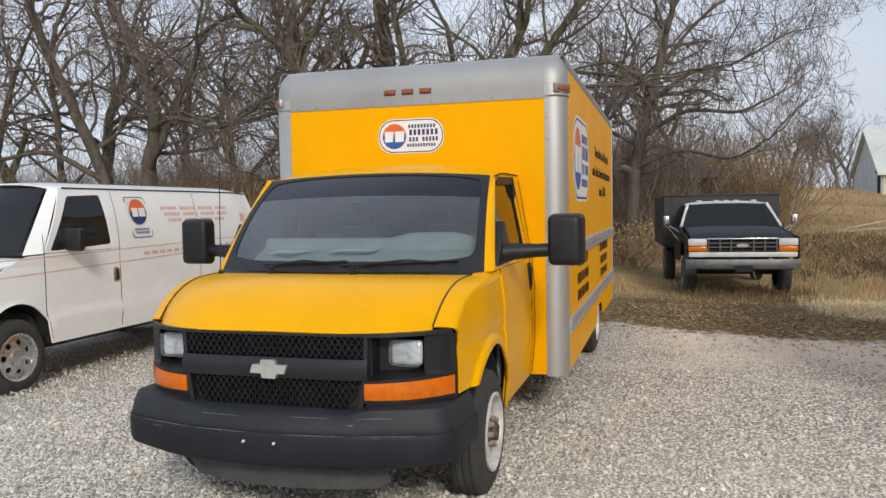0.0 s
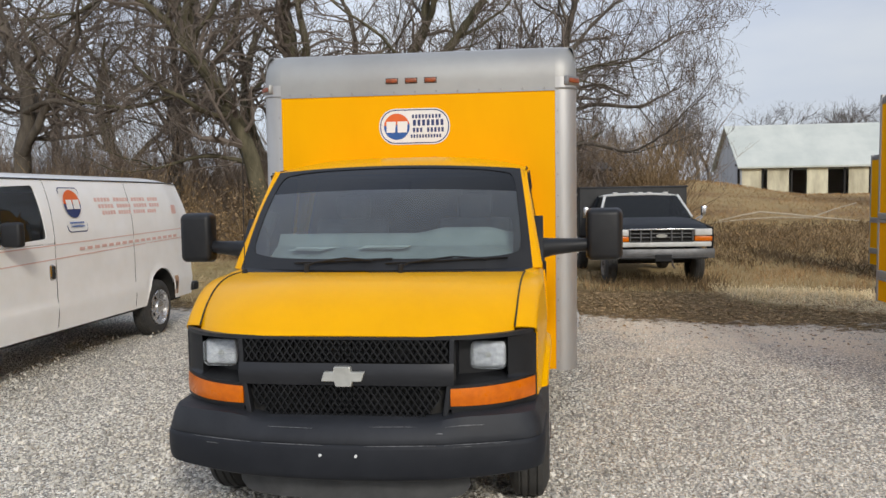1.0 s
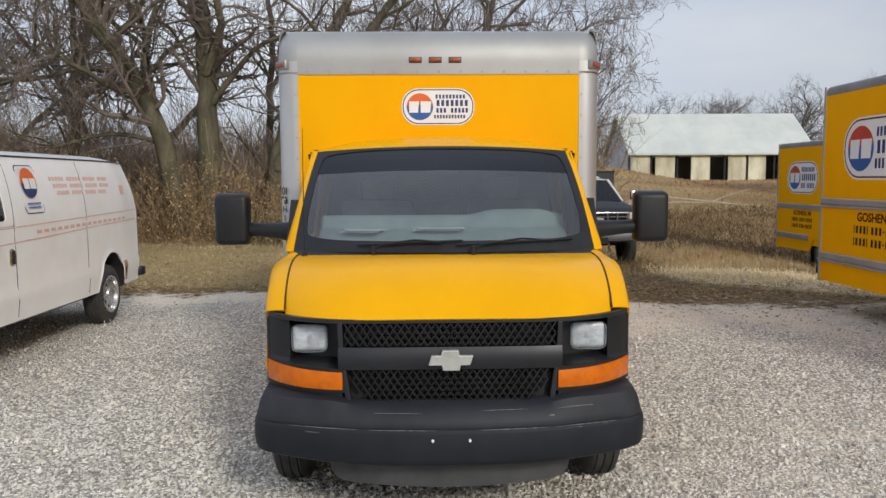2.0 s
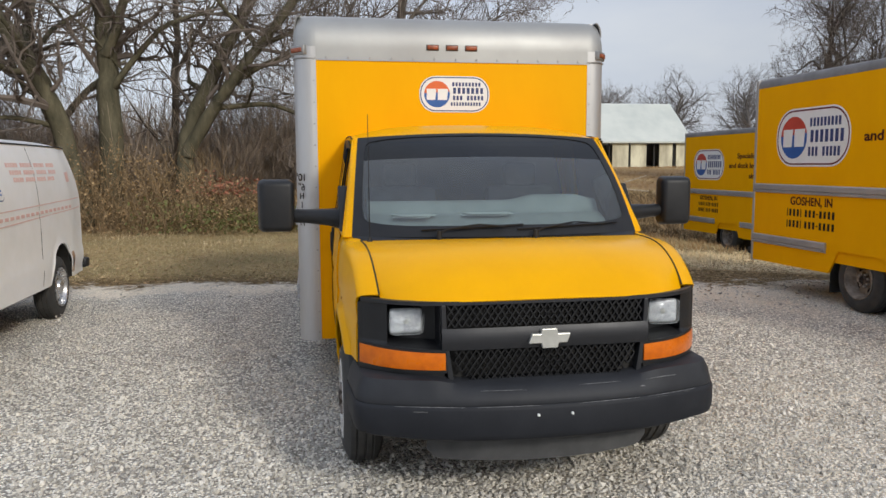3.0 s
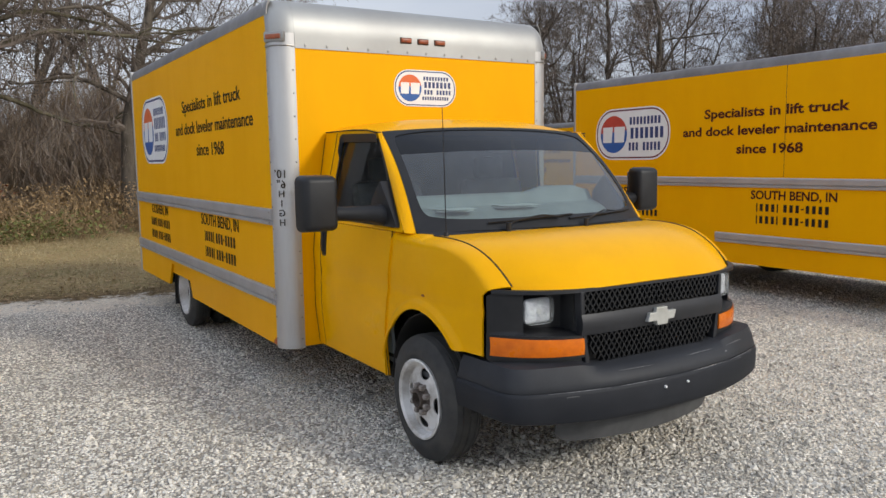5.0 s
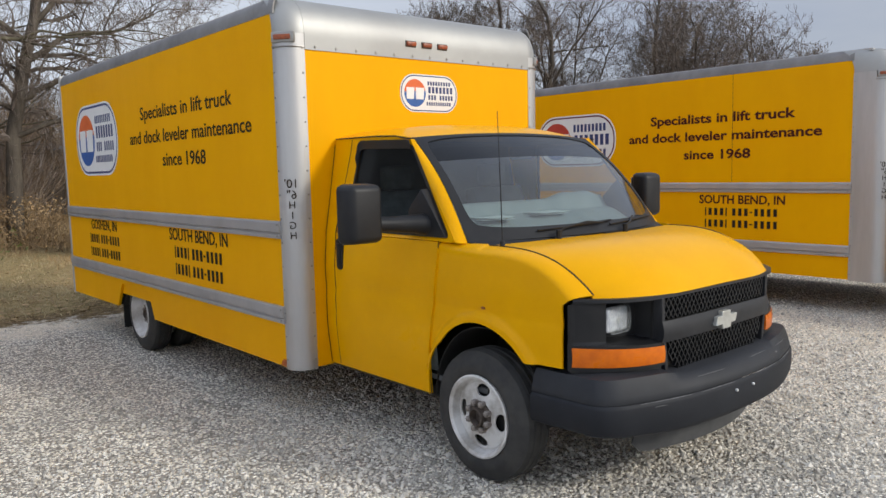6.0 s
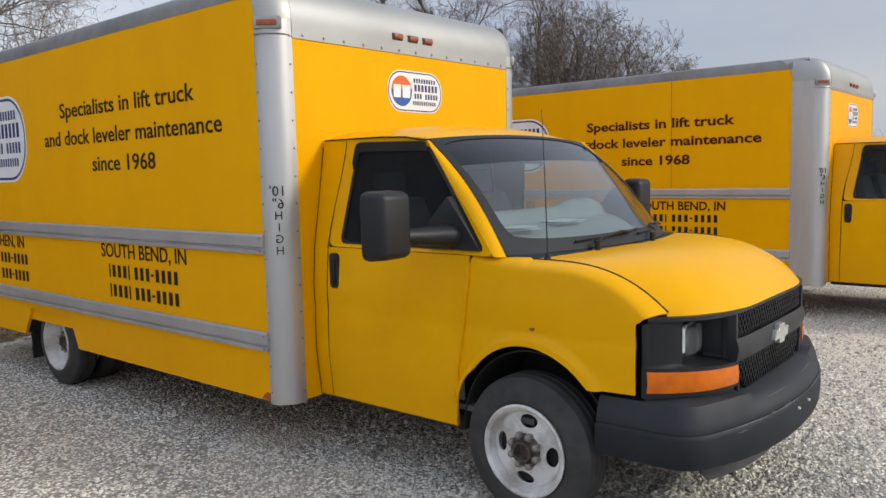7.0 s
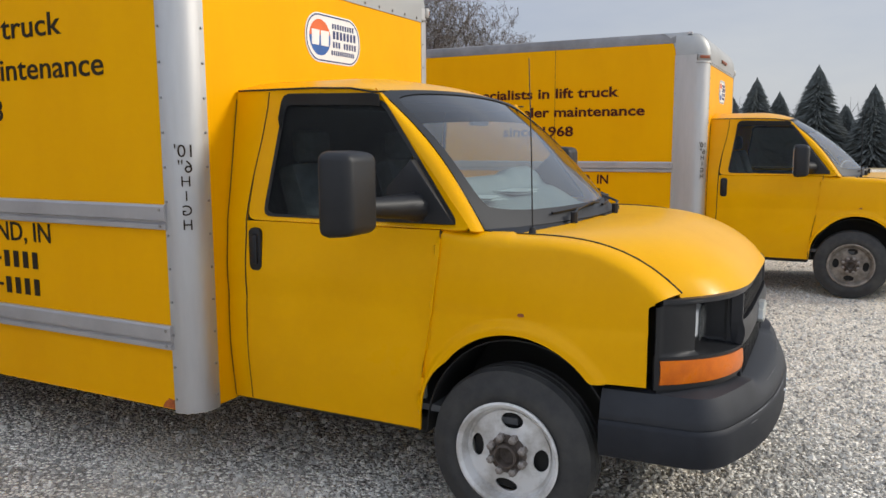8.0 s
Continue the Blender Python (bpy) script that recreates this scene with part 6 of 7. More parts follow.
    # pale straw strip running away from the lot
    st = math_("ABSOLUTE", math_("ADD", math_("ADD", Y, math_("MULTIPLY", X, 0.75)), math_("SUBTRACT", math_("MULTIPLY", wob.outputs["Fac"], 1.6), 16.95)))
    strip = math_("MULTIPLY", math_("MULTIPLY", rng(st, 1.1, 1.8, 1.0, 0.0), rng(X, 2.0, 2.8)), rng(X, 6.0, 9.0, 0.85, 0.0))
    col = mix(strip, col, ramp(n1.outputs["Fac"], (0.3, (0.60, 0.47, 0.28)), (0.7, (0.92, 0.77, 0.50))))
    l.new(col, b.inputs["Base Color"])
    h = math_("ADD", math_("MULTIPLY", math_("SUBTRACT", 1.0, vo.outputs["Distance"]), 0.7), math_("MULTIPLY", math_("SUBTRACT", 1.0, vo2.outputs["Distance"]), 0.35))
    bp = n.new("ShaderNodeBump")
    bp.inputs["Strength"].default_value = 1.0
    bp.inputs["Distance"].default_value = 0.035
    l.new(h, bp.inputs["Height"])
    l.new(bp.outputs["Normal"], b.inputs["Normal"])
    return m


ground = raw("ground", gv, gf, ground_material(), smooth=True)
tagged(ground, "gravel lot running into leaf litter and dry grass", "ground", kind="structure")

rs = np.random.RandomState(7)


def cloud(name, base_v, base_f, pos, size, stretch, material, label, category, flat_spin=False):
    """Many small pieces of one shape, each turned and sized by chance, in one mesh."""
    n, k = len(pos), len(base_v)
    bv = np.array(base_v)
    ang = rs.uniform(0, 2 * math.pi, n)
    tip = rs.uniform(-1.0, 1.0, (n, 2)) * (0.25 if flat_spin else 0.9)
    sc = size[:, None] * (1 + stretch * rs.uniform(-1, 1, (n, 3)))
    v = bv[None] * sc[:, None, :]
    v = v + rs.uniform(-0.22, 0.22, (n, k, 3)) * size[:, None, None] * (0 if flat_spin else 1)
    for ax, a in ((0, tip[:, 0]), (1, tip[:, 1]), (2, ang)):
        c, s = np.cos(a)[:, None], np.sin(a)[:, None]
        i, j = [(1, 2), (2, 0), (0, 1)][ax]
        vi, vj = v[:, :, i].copy(), v[:, :, j].copy()
        v[:, :, i], v[:, :, j] = c * vi - s * vj, s * vi + c * vj
    v += pos[:, None, :]
    f = (np.array(base_f)[None] + (np.arange(n) * k)[:, None, None]).reshape(-1, len(base_f[0]))
    ob = raw(name, v.reshape(-1, 3).tolist(), f.tolist(), material)
    return tagged(ob, label, category, kind="stuff")


OCT_V = ((1, 0, 0), (-1, 0, 0), (0, 1, 0), (0, -1, 0), (0, 0, 1), (0, 0, -1))
OCT_F = ((0, 2, 4), (2, 1, 4), (1, 3, 4), (3, 0, 4), (2, 0, 5), (1, 2, 5), (3, 1, 5), (0, 3, 5))
N1, N2 = 56000, 24000
sx = np.concatenate([rs.normal(-2.6, 3.0, N1), rs.normal(-2.5, 5.5, N2)])
sy = np.concatenate([rs.normal(3.9, 1.9, N1), rs.normal(5.5, 4.0, N2)])
keep = sy < np.array([lot_edge(x) for x in sx]) - 0.1
sx, sy = sx[keep], sy[keep]
ssz = np.clip(rs.lognormal(math.log(0.0090), 0.36, len(sx)), 0.004, 0.024)
cloud("gravel", OCT_V, OCT_F, np.c_[sx, sy, ssz * 0.35], ssz, 0.35, M_STONE, "loose pale grey limestone chips", "gravel")

# leaves and dead grass along the lot's edge
LEAF_V = ((-1, -0.6, 0), (1, -0.5, 0.1), (0.9, 0.6, 0), (-0.8, 0.5, 0.25))
LEAF_F = ((0, 1, 2, 3),)
N = 9000
lx = rs.uniform(-1.8, 7.0, N)
ly = np.array([lot_edge(x) for x in lx]) + rs.normal(1.5, 1.1, N)
lz = np.array([ground_z(x, y) for x, y in zip(lx, ly)]) + 0.012
cloud("leaf_litter", LEAF_V, LEAF_F, np.c_[lx, ly, lz], rs.uniform(0.010, 0.030, N), 0.3, M_LEAF, "dead brown leaves along the edge of the gravel", "leaves", True)
N = 9000
lx = rs.uniform(-17, -1.0, N)
ly = 11.9 + np.abs(rs.normal(0, 1, N)) * 4.0
lz = np.array([ground_z(x, y) for x, y in zip(lx, ly)]) + 0.03
cloud("fallen_leaves", LEAF_V, LEAF_F, np.c_[lx, ly, lz], rs.uniform(0.012, 0.036, N), 0.3, M_LEAF, "dead leaves scattered over the grass", "leaves", True)


def blades(name, n, xr, yr, h0, h1, wdt, material, label, category, clump=0.0, test=None, slant=0.35):
    x, y = rs.uniform(*xr, n), rs.uniform(*yr, n)
    if clump:
        cx, cy = rs.uniform(*xr, n // 25), rs.uniform(*yr, n // 25)
        k = rs.randint(0, n // 25, n)
        x, y = cx[k] + rs.normal(0, clump, n), cy[k] + rs.normal(0, clump, n)
    if test:
        ok = np.array([test(a, c) for a, c in zip(x, y)])
        x, y = x[ok], y[ok]
    n = len(x)
    z = np.array([ground_z(a, c) for a, c in zip(x, y)])
    h = rs.uniform(h0, h1, n)
    a = rs.uniform(0, 2 * math.pi, n)
    lean = rs.normal(0, slant, (n, 2)) * h[:, None]
    w = wdt * rs.uniform(0.6, 1.4, n)
    v = np.zeros((n, 5, 3))
    dx, dy = np.cos(a) * w, np.sin(a) * w
    v[:, 0] = np.c_[x - dx, y - dy, z - 0.02]
    v[:, 1] = np.c_[x + dx, y + dy, z - 0.02]
    v[:, 2] = np.c_[x + dx * 0.7 + lean[:, 0] * 0.4, y + dy * 0.7 + lean[:, 1] * 0.4, z + h * 0.6]
    v[:, 3] = np.c_[x - dx * 0.7 + lean[:, 0] * 0.4, y - dy * 0.7 + lean[:, 1] * 0.4, z + h * 0.6]
    v[:, 4] = np.c_[x + lean[:, 0], y + lean[:, 1], z + h]
    i = np.arange(n) * 5
    f = [(p, p + 1, p + 2, p + 3) for p in i.tolist()] + [(p + 3, p + 2, p + 4) for p in i.tolist()]
    return tagged(raw(name, v.reshape(-1, 3).tolist(), f, material), label, category, kind="stuff")


def straw(x, y):
    return 2.2 < x < 9 and abs(y - (14.5 - 0.75 * (x - 2.2))) < 1.4


def off_lot(x, y):
    return y > lot_edge(x) + (3.6 if -1 < x < 2.2 else 1.4 if x > -1 else 0.3) and not (0.2 < x < 2.4 and 15.5 < y < 21)


blades("short_grass", 40000, (-16, 12), (11.6, 22), 0.02, 0.075, 0.006, M_TURF, "short dead grass", "grass", 0.5, lambda x, y: off_lot(x, y) and not straw(x, y), 0.9)
blades("weeds", 6000, (-1.5, 9), (13.2, 20), 0.05, 0.20, 0.005, M_DRYGRASS, "dry weeds round the pickup", "weeds", 0.35, lambda x, y: off_lot(x, y) and not straw(x, y), 0.5)
# dark blades added to stand in for the shade under the pickup
blades("underside_shade_weeds", 1500, (0.1, 2.6), (14.9, 17.2), 0.06, 0.26, 0.006, M_WEED, "dark dead weeds round the pickup wheels, added to darken its underside", "weeds", 0.25, None, 0.5)
blades("straw_strip", 14000, (2.3, 8.5), (12.6, 17.5), 0.03, 0.13, 0.006, M_STRAW, "pale flattened straw beside the lot", "grass", 0.5, lambda x, y: y > lot_edge(x) + 1.2 and straw(x, y), 0.9)
blades("dark_weeds", 11000, (3.2, 13), (19.5, 30), 0.06, 0.24, 0.012, M_WEED, "dark dead weeds in the hollow", "weeds", 0.7, off_lot, 1.0)
blades("tall_grass", 26000, (1.5, 34), (21, 62), 0.05, 0.16, 0.016, M_DRYGRASS, "dry reddish grass on the slope", "grass", 0, off_lot, 1.0)


def fallen_branch():
    b = tube([(x, 30.6 + 0.3 * math.sin(x), ground_z(x, 30.6) + h) for x, h in ((5.9, 0.10), (6.8, 0.30), (7.5, 0.42), (8.6, 0.30), (9.6, 0.16), (10.9, 0.05))], [0.02, 0.032, 0.04, 0.04, 0.035, 0.02], 6)
    merge(b, tube([(x, 30.6 + 0.3 * math.sin(x), ground_z(x, 30.6) + h) for x, h in ((5.7, 0.02), (6.9, 0.14), (8.0, 0.20), (9.3, 0.16), (10.0, 0.45), (10.8, 0.72))], [0.015, 0.025, 0.03, 0.035, 0.025, 0.015], 6))
    t = part("fallen_branch", b, M_DEADWOOD, None, "long pale fallen branch lying on the slope", True)
    return tagged(t, "long pale fallen branch lying on the slope", "branch")


fallen_branch()


# ---- trees ----
def line_mesh(lines):
    """Verts and faces of tapered bars along lines of (points, radii, sides)."""
    V, F = [], []
    for pts, rad, n in lines:
        base = len(V)
        m = len(pts)
        for i in range(m):
            p = pts[i]
            q, o = pts[min(i + 1, m - 1)], pts[max(i - 1, 0)]
            dx, dy, dz = q[0] - o[0], q[1] - o[1], q[2] - o[2]
            # two ways across the line
            if abs(dz) > abs(dx) + abs(dy):
                ax, ay, az = dz, 0.0, -dx
            else:
                ax, ay, az = -dy, dx, 0.0
            la = math.sqrt(ax * ax + ay * ay + az * az) or 1.0
            ax, ay, az = ax / la, ay / la, az / la
            bx, by, bz = dy * az - dz * ay, dz * ax - dx * az, dx * ay - dy * ax
            lb = math.sqrt(bx * bx + by * by + bz * bz) or 1.0
            bx, by, bz = bx / lb, by / lb, bz / lb
            for k in range(n):
                c, s = math.cos(2 * math.pi * k / n) * rad[i], math.sin(2 * math.pi * k / n) * rad[i]
                V.append((p[0] + ax * c + bx * s, p[1] + ay * c + by * s, p[2] + az * c + bz * s))
        for i in range(m - 1):
            for k in range(n if n > 2 else 1):
                a, c = base + i * n + k, base + i * n + (k + 1) % n
                F.append((a, c, c + n, a + n))
    return V, F


def grow(rng, p, d, length, rad, level, top, out, kids, droop):
    n = (8, 6, 5, 4, 2, 2)[level]
    pts, rads = [tuple(p)], [rad]
    d = d.copy()
    wander = (0.10, 0.20, 0.26, 0.30, 0.30, 0.3)[level]
    for i in range(n):
        d = d + Vector((rng.gauss(0, wander), rng.gauss(0, wander), rng.gauss(0, wander) + (0.05 if level in (1, 2) else 0.0) - droop * (level >= 3)))
        d.normalize()
        p = p + d * (length / n)
        pts.append(tuple(p))
        rads.append(max(0.0055, rad * (1 - (0.62 if level else 0.55) * (i + 1) / n)))
    out.append((pts, rads, (9, 7, 5, 3, 2, 2)[level], level))
    if level >= top:
        return
    for k in range(kids[level]):
        t = lerp(0.34 if level == 0 else 0.22, 1.0, (k + rng.random()) / kids[level])
        i = min(int(t * n), n - 1)
        q = Vector(lerp3(pts[i], pts[i + 1], t * n - i))
        ax = Vector(pts[i + 1]) - Vector(pts[i])
        ax.normalize()
        side = ax.orthogonal().normalized()
        side.rotate(Matrix.Rotation(rng.uniform(0, 6.283), 3, ax))
        ang = rng.uniform(0.55, 1.15)
        nd = ax * math.cos(ang) + side * math.sin(ang)
        if level == 0:
            nd.z = abs(nd.z) * 0.8 + 0.12
        nd.normalize()
        ratio = rng.uniform(0.42, 0.72) * (1.15 - 0.45 * t)
        grow(rng, q, nd, length * ratio * (1.0 if level else 0.95), rads[i] * rng.uniform(0.44, 0.66), level + 1, top, out, kids, droop)


def bare_tree(seed, m, height, rad, kids, lean=(0, 0), droop=0.03, top=4, bark=None, twig=None, label="", name="tree"):
    rng = random.Random(seed)
    out = []
    d = Vector((lean[0], lean[1], 1)).normalized()
    grow(rng, Vector((0, 0, -0.2)), d, height, rad, 0, top, out, kids, droop)
    out[0][1][0] *= 1.35
    t = thing(name, m, label or "bare broad tree with crooked limbs", "tree", "trees behind the lot")
    v, f = line_mesh([o[:3] for o in out if o[3] <= 1])
    raw("trunk", v, f, bark or M_BARK, t, True)
    v, f = line_mesh([o[:3] for o in out if o[3] > 1])
    raw("crown", v, f, twig or M_TWIG, t)
    return t


def limbed_tree(seed, y, spines, bark, label, kids=(0, 5, 6, 5), limb=3.6, per=1.45, lift=0.35, thick=1.0):
    """A tree with its main limbs drawn as lines of (x, z), thick to thin, and branches grown out of them."""
    rng = random.Random(seed)
    x0 = spines[0][0][0][0]
    out = []
    for pts, r0, r1, side in spines:
        line, off = [], 0.0
        n = 5
        for i in range(len(pts) - 1):
            for k in range(n if i < len(pts) - 2 else n + 1):
                f = k / n
                p0, p1, p2, p3 = (pts[max(0, min(len(pts) - 1, i + j))] for j in (-1, 0, 1, 2))
                c = [0.5 * (2 * p1[a] + (p2[a] - p0[a]) * f + (2 * p0[a] - 5 * p1[a] + 4 * p2[a] - p3[a]) * f * f + (3 * p1[a] - p0[a] - 3 * p2[a] + p3[a]) * f ** 3) for a in (0, 1)]
                line.append((c[0] - x0 + rng.gauss(0, 0.03), off + rng.gauss(0, 0.03), c[1]))
                off += side * 0.09
        m = len(line) - 1
        rad = [lerp(r0, r1, (i / m) ** 0.8) for i in range(m + 1)]
        out.append((line, rad, 9 if r0 > 0.15 else 7, 0))
        length = sum(math.dist(line[i], line[i + 1]) for i in range(m))
        for k in range(int(length * per) + 3):
            t = lerp(0.30 if r0 > 0.15 else 0.12, 1.0, (k + rng.random()) / (int(length * per) + 3))
            i = min(int(t * m), m - 1)
            q = Vector(line[i + 1])
            if q.z < 1.6:
                continue
            ax = (Vector(line[i + 1]) - Vector(line[i])).normalized()
            out_ = ax.orthogonal().normalized()
            out_.rotate(Matrix.Rotation(rng.uniform(0, 6.283), 3, ax))
            d = (ax * rng.uniform(0.3, 0.9) + out_ + Vector((0, 0, lift * rng.uniform(-0.6, 1.4)))).normalized()
            big = rng.random() < 0.22
            grow(rng, q, d, limb * rng.uniform(0.55, 1.0) * (1.35 if big else 0.75), rad[i + 1] * rng.uniform(0.30, 0.48), 1 if big else 2, 4, out, kids, 0.02)
        # the line runs on in two or three branches
        for k in range(3):
            ax = (Vector(line[-1]) - Vector(line[-3])).normalized()
            d = (ax + Vector((rng.gauss(0, 0.4), rng.gauss(0, 0.5), rng.uniform(0.0, 0.5)))).normalized()
            grow(rng, Vector(line[-1]), d, limb * rng.uniform(0.7, 1.1), r1 * 0.7, 1, 4, out, kids, 0.02)
    t = thing("tree", pose(x0, y, ground_z(x0, y) - 0.1), label, "tree", "trees behind the lot")
    v, f = line_mesh([o[:3] for o in out if o[3] <= 1])
    raw("trunk", v, f, bark, t, True)
    v, f = line_mesh([(o[0], [r * thick for r in o[1]], o[2]) for o in out if o[3] > 1])
    raw("crown", v, f, M_TWIG, t)
    return t


def bushy_tree(seed, x, y, h, wide, n, label):
    """A tree of many stems that fan out from one foot, thick with twigs."""
    rng = random.Random(seed)
    spines = []
    for k in range(n):
        e = (k + 0.5) / n * 2 - 1 + rng.gauss(0, 0.08)
        top = h * (1 - 0.28 * e * e) * rng.uniform(0.86, 1.05)
        spines.append(([(x + 0.35 * e, 0), (x + e * wide * 0.32, top * 0.34), (x + e * wide * 0.72, top * 0.68), (x + e * wide, top)], rng.uniform(0.07, 0.15), 0.035, rng.uniform(-1.3, 1.3)))
    return limbed_tree(seed, y, spines, M_BARK, label, (0, 5, 6, 5), 2.3, 2.0, 0.3, 1.5)


limbed_tree(5, 25.0, (([(-9.15, 0), (-9.1, 3.4), (-9.12, 5.1), (-9.3, 7.2), (-9.6, 9.4)], 0.40, 0.22, 0.3), ([(-9.1, 5.2), (-8.5, 6.7), (-8.8, 8.8)], 0.17, 0.09, -0.5),
                           ([(-9.1, 4.0), (-7.6, 6.0), (-6.2, 6.6)], 0.12, 0.05, 0.6)), M_BARKMOSS, "tall bare tree with a thick upright mossy trunk")
limbed_tree(6, 24.6, (([(-9.75, 0), (-10.35, 3.1), (-11.15, 5.0), (-12.4, 6.9)], 0.33, 0.22, -0.2), ([(-12.4, 6.9), (-13.3, 7.8), (-14.9, 8.9), (-16.6, 8.3)], 0.17, 0.07, 0.4), ([(-12.4, 6.9), (-12.2, 8.2), (-11.2, 9.2)], 0.16, 0.08, -0.4),
                           ([(-11.2, 5.1), (-12.6, 5.3), (-14.2, 4.9), (-15.8, 5.1)], 0.11, 0.04, -0.8), ([(-10.3, 3.0), (-11.8, 3.3), (-13.4, 2.9)], 0.10, 0.04, -0.6)), M_BARKMOSS, "bare tree leaning over, its crooked limbs forking high up")
limbed_tree(7, 25.0, (([(-7.05, 0), (-6.9, 2.4), (-6.3, 4.1), (-5.6, 5.5), (-4.6, 7.4)], 0.30, 0.17, 0.2), ([(-6.85, 2.2), (-6.0, 3.6), (-5.1, 4.8), (-3.8, 6.4), (-2.6, 7.9)], 0.24, 0.12, -0.5),
                           ([(-5.15, 4.6), (-4.2, 5.05), (-2.9, 5.45), (-0.9, 5.4)], 0.11, 0.05, -0.8), ([(-5.9, 3.65), (-4.3, 3.78), (-3.3, 3.4), (-2.2, 3.0)], 0.10, 0.04, 0.4), ([(-4.5, 5.6), (-3.2, 6.1), (-1.3, 5.9)], 0.10, 0.04, 0.5)),
                 M_BARKMOSS, "broad bare tree leaning out, long arching limbs, mossy bark")
TD = limbed_tree(8, 26.4, (([(-7.6, 0), (-7.45, 2.6), (-7.3, 5.2), (-7.2, 6.8), (-7.5, 8.4)], 0.15, 0.08, 0.0), ([(-7.35, 4.6), (-6.7, 6.0), (-5.6, 7.6)], 0.08, 0.04, 0.4)), M_BARK, "slim bare tree with upswept twigs")
limbed_tree(9, 25.0, (([(-18.8, 0), (-18.95, 3.2), (-18.6, 5.4), (-19.5, 8.0), (-20.6, 10.0)], 0.34, 0.18, 0.2), ([(-18.9, 3.4), (-17.6, 5.3), (-16.3, 7.8)], 0.17, 0.09, -0.5), ([(-18.7, 5.0), (-17.2, 5.3), (-15.4, 4.8), (-13.8, 5.2)], 0.12, 0.05, -0.9)), M_BARK, "bare tree with a crooked forked trunk")
limbed_tree(10, 24.4, (([(-19.9, 0), (-20.5, 3.2), (-21.7, 5.7), (-23.0, 8.1), (-23.9, 10.2)], 0.28, 0.15, 0.2), ([(-20.5, 3.1), (-22.6, 4.2), (-24.9, 4.0), (-26.8, 4.4)], 0.13, 0.05, -0.6)), M_BARK, "bare tree leaning away with low spreading limbs")
TR = limbed_tree(13, 25.0, (([(-1.1, 0), (-0.95, 2.8), (-0.5, 5.1), (0.1, 7.4)], 0.24, 0.12, 0.1), ([(-0.75, 3.9), (0.6, 4.6), (2.1, 4.5), (3.0, 4.9)], 0.10, 0.03, -0.3), ([(-0.55, 4.9), (0.7, 5.8), (1.9, 6.0), (3.1, 6.6)], 0.10, 0.03, 0.3),
                            ([(-0.4, 5.4), (-1.6, 6.2), (-3.0, 6.0)], 0.10, 0.03, -0.4), ([(-0.95, 2.9), (0.4, 3.4), (1.8, 3.1), (2.8, 3.6)], 0.08, 0.03, -0.7), ([(-0.3, 5.9), (1.0, 7.4), (2.1, 8.2)], 0.09, 0.03, 0.2), ([(-0.8, 3.6), (-2.2, 4.3), (-3.6, 4.1)], 0.08, 0.03, 0.6)),
                 M_BARK, "wide bare tree with level, finely twigged limbs", kids=(0, 5, 6, 6), limb=2.6, per=2.4, lift=0.25)
K = (11, 7, 6, 5)
T1 = bare_tree(11, pose(-15.4, 29.2, 0.2), 10.0, 0.30, K, (0.25, -0.05))
T2 = bare_tree(12, pose(-12.2, 32.2, 0.2), 10.5, 0.30, K, (-0.05, 0.05), bark=M_BARKMOSS)
T5 = bare_tree(45, pose(-3.4, 31.5, 0.3), 9.5, 0.20, K, (0.12, -0.1), 0.05)


def tree_copy(src, x, y, rz, s, sink=0.0):
    return copy_thing(src, pose(x, y, ground_z(x, y) - sink, 0, 0, rz) @ Matrix.Scale(s, 4))


for src, x, y, rz, s in ((T2, -25.5, 26.5, 80, 1.0), (T1, -31.0, 26.0, 40, 1.1), (T5, 0.6, 34.5, 120, 0.85), (T2, -19.0, 33.0, 20, 0.9), (T1, -27.0, 33.0, 310, 1.1),
                         (T5, -18.0, 38.0, 160, 1.1), (T5, -26.0, 38.0, 270, 1.25), (TD, -13.6, 25.6, 90, 1.0), (TD, -22.6, 25.0, 200, 1.1)):
    tree_copy(src, x, y, rz, s)
for src, x, y, rz, s in ((TD, 24.3, 31.5, 30, 1.1), (TD, 28.6, 24.6, 200, 1.0), (T5, 35.0, 24.0, 80, 1.0), (TR, 22.0, 35.0, 250, 1.0), (TD, 25.6, 29.6, 300, 1.15)):
    tree_copy(src, x, y, rz, s)
B1 = bushy_tree(31, 27.6, 29.9, 9.0, 3.6, 9, "bare tree of many upright stems fanning from one foot")
B2 = bushy_tree(32, 29.0, 22.4, 8.0, 3.4, 8, "round bare tree thick with fine twigs")
tree_copy(B2, 29.6, 19.4, 130, 0.80)
tree_copy(B1, 23.6, 33.2, 70, 0.95)
tree_copy(B2, 31.5, 25.5, 250, 1.0)
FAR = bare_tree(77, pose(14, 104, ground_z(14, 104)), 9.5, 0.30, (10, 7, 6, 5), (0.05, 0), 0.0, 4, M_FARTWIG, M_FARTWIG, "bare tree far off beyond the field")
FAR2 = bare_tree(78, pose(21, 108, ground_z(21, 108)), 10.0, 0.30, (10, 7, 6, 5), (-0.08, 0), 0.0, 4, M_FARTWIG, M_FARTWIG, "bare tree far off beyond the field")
for k in range(14):
    x = 8 + 5.2 * k + 2.5 * math.sin(5.1 * k)
    y = 112 + 9 * math.sin(2.3 * k)
    tree_copy(FAR if k % 2 else FAR2, x, y, 67 * k, 0.88 + 0.25 * math.sin(3.3 * k) ** 2)


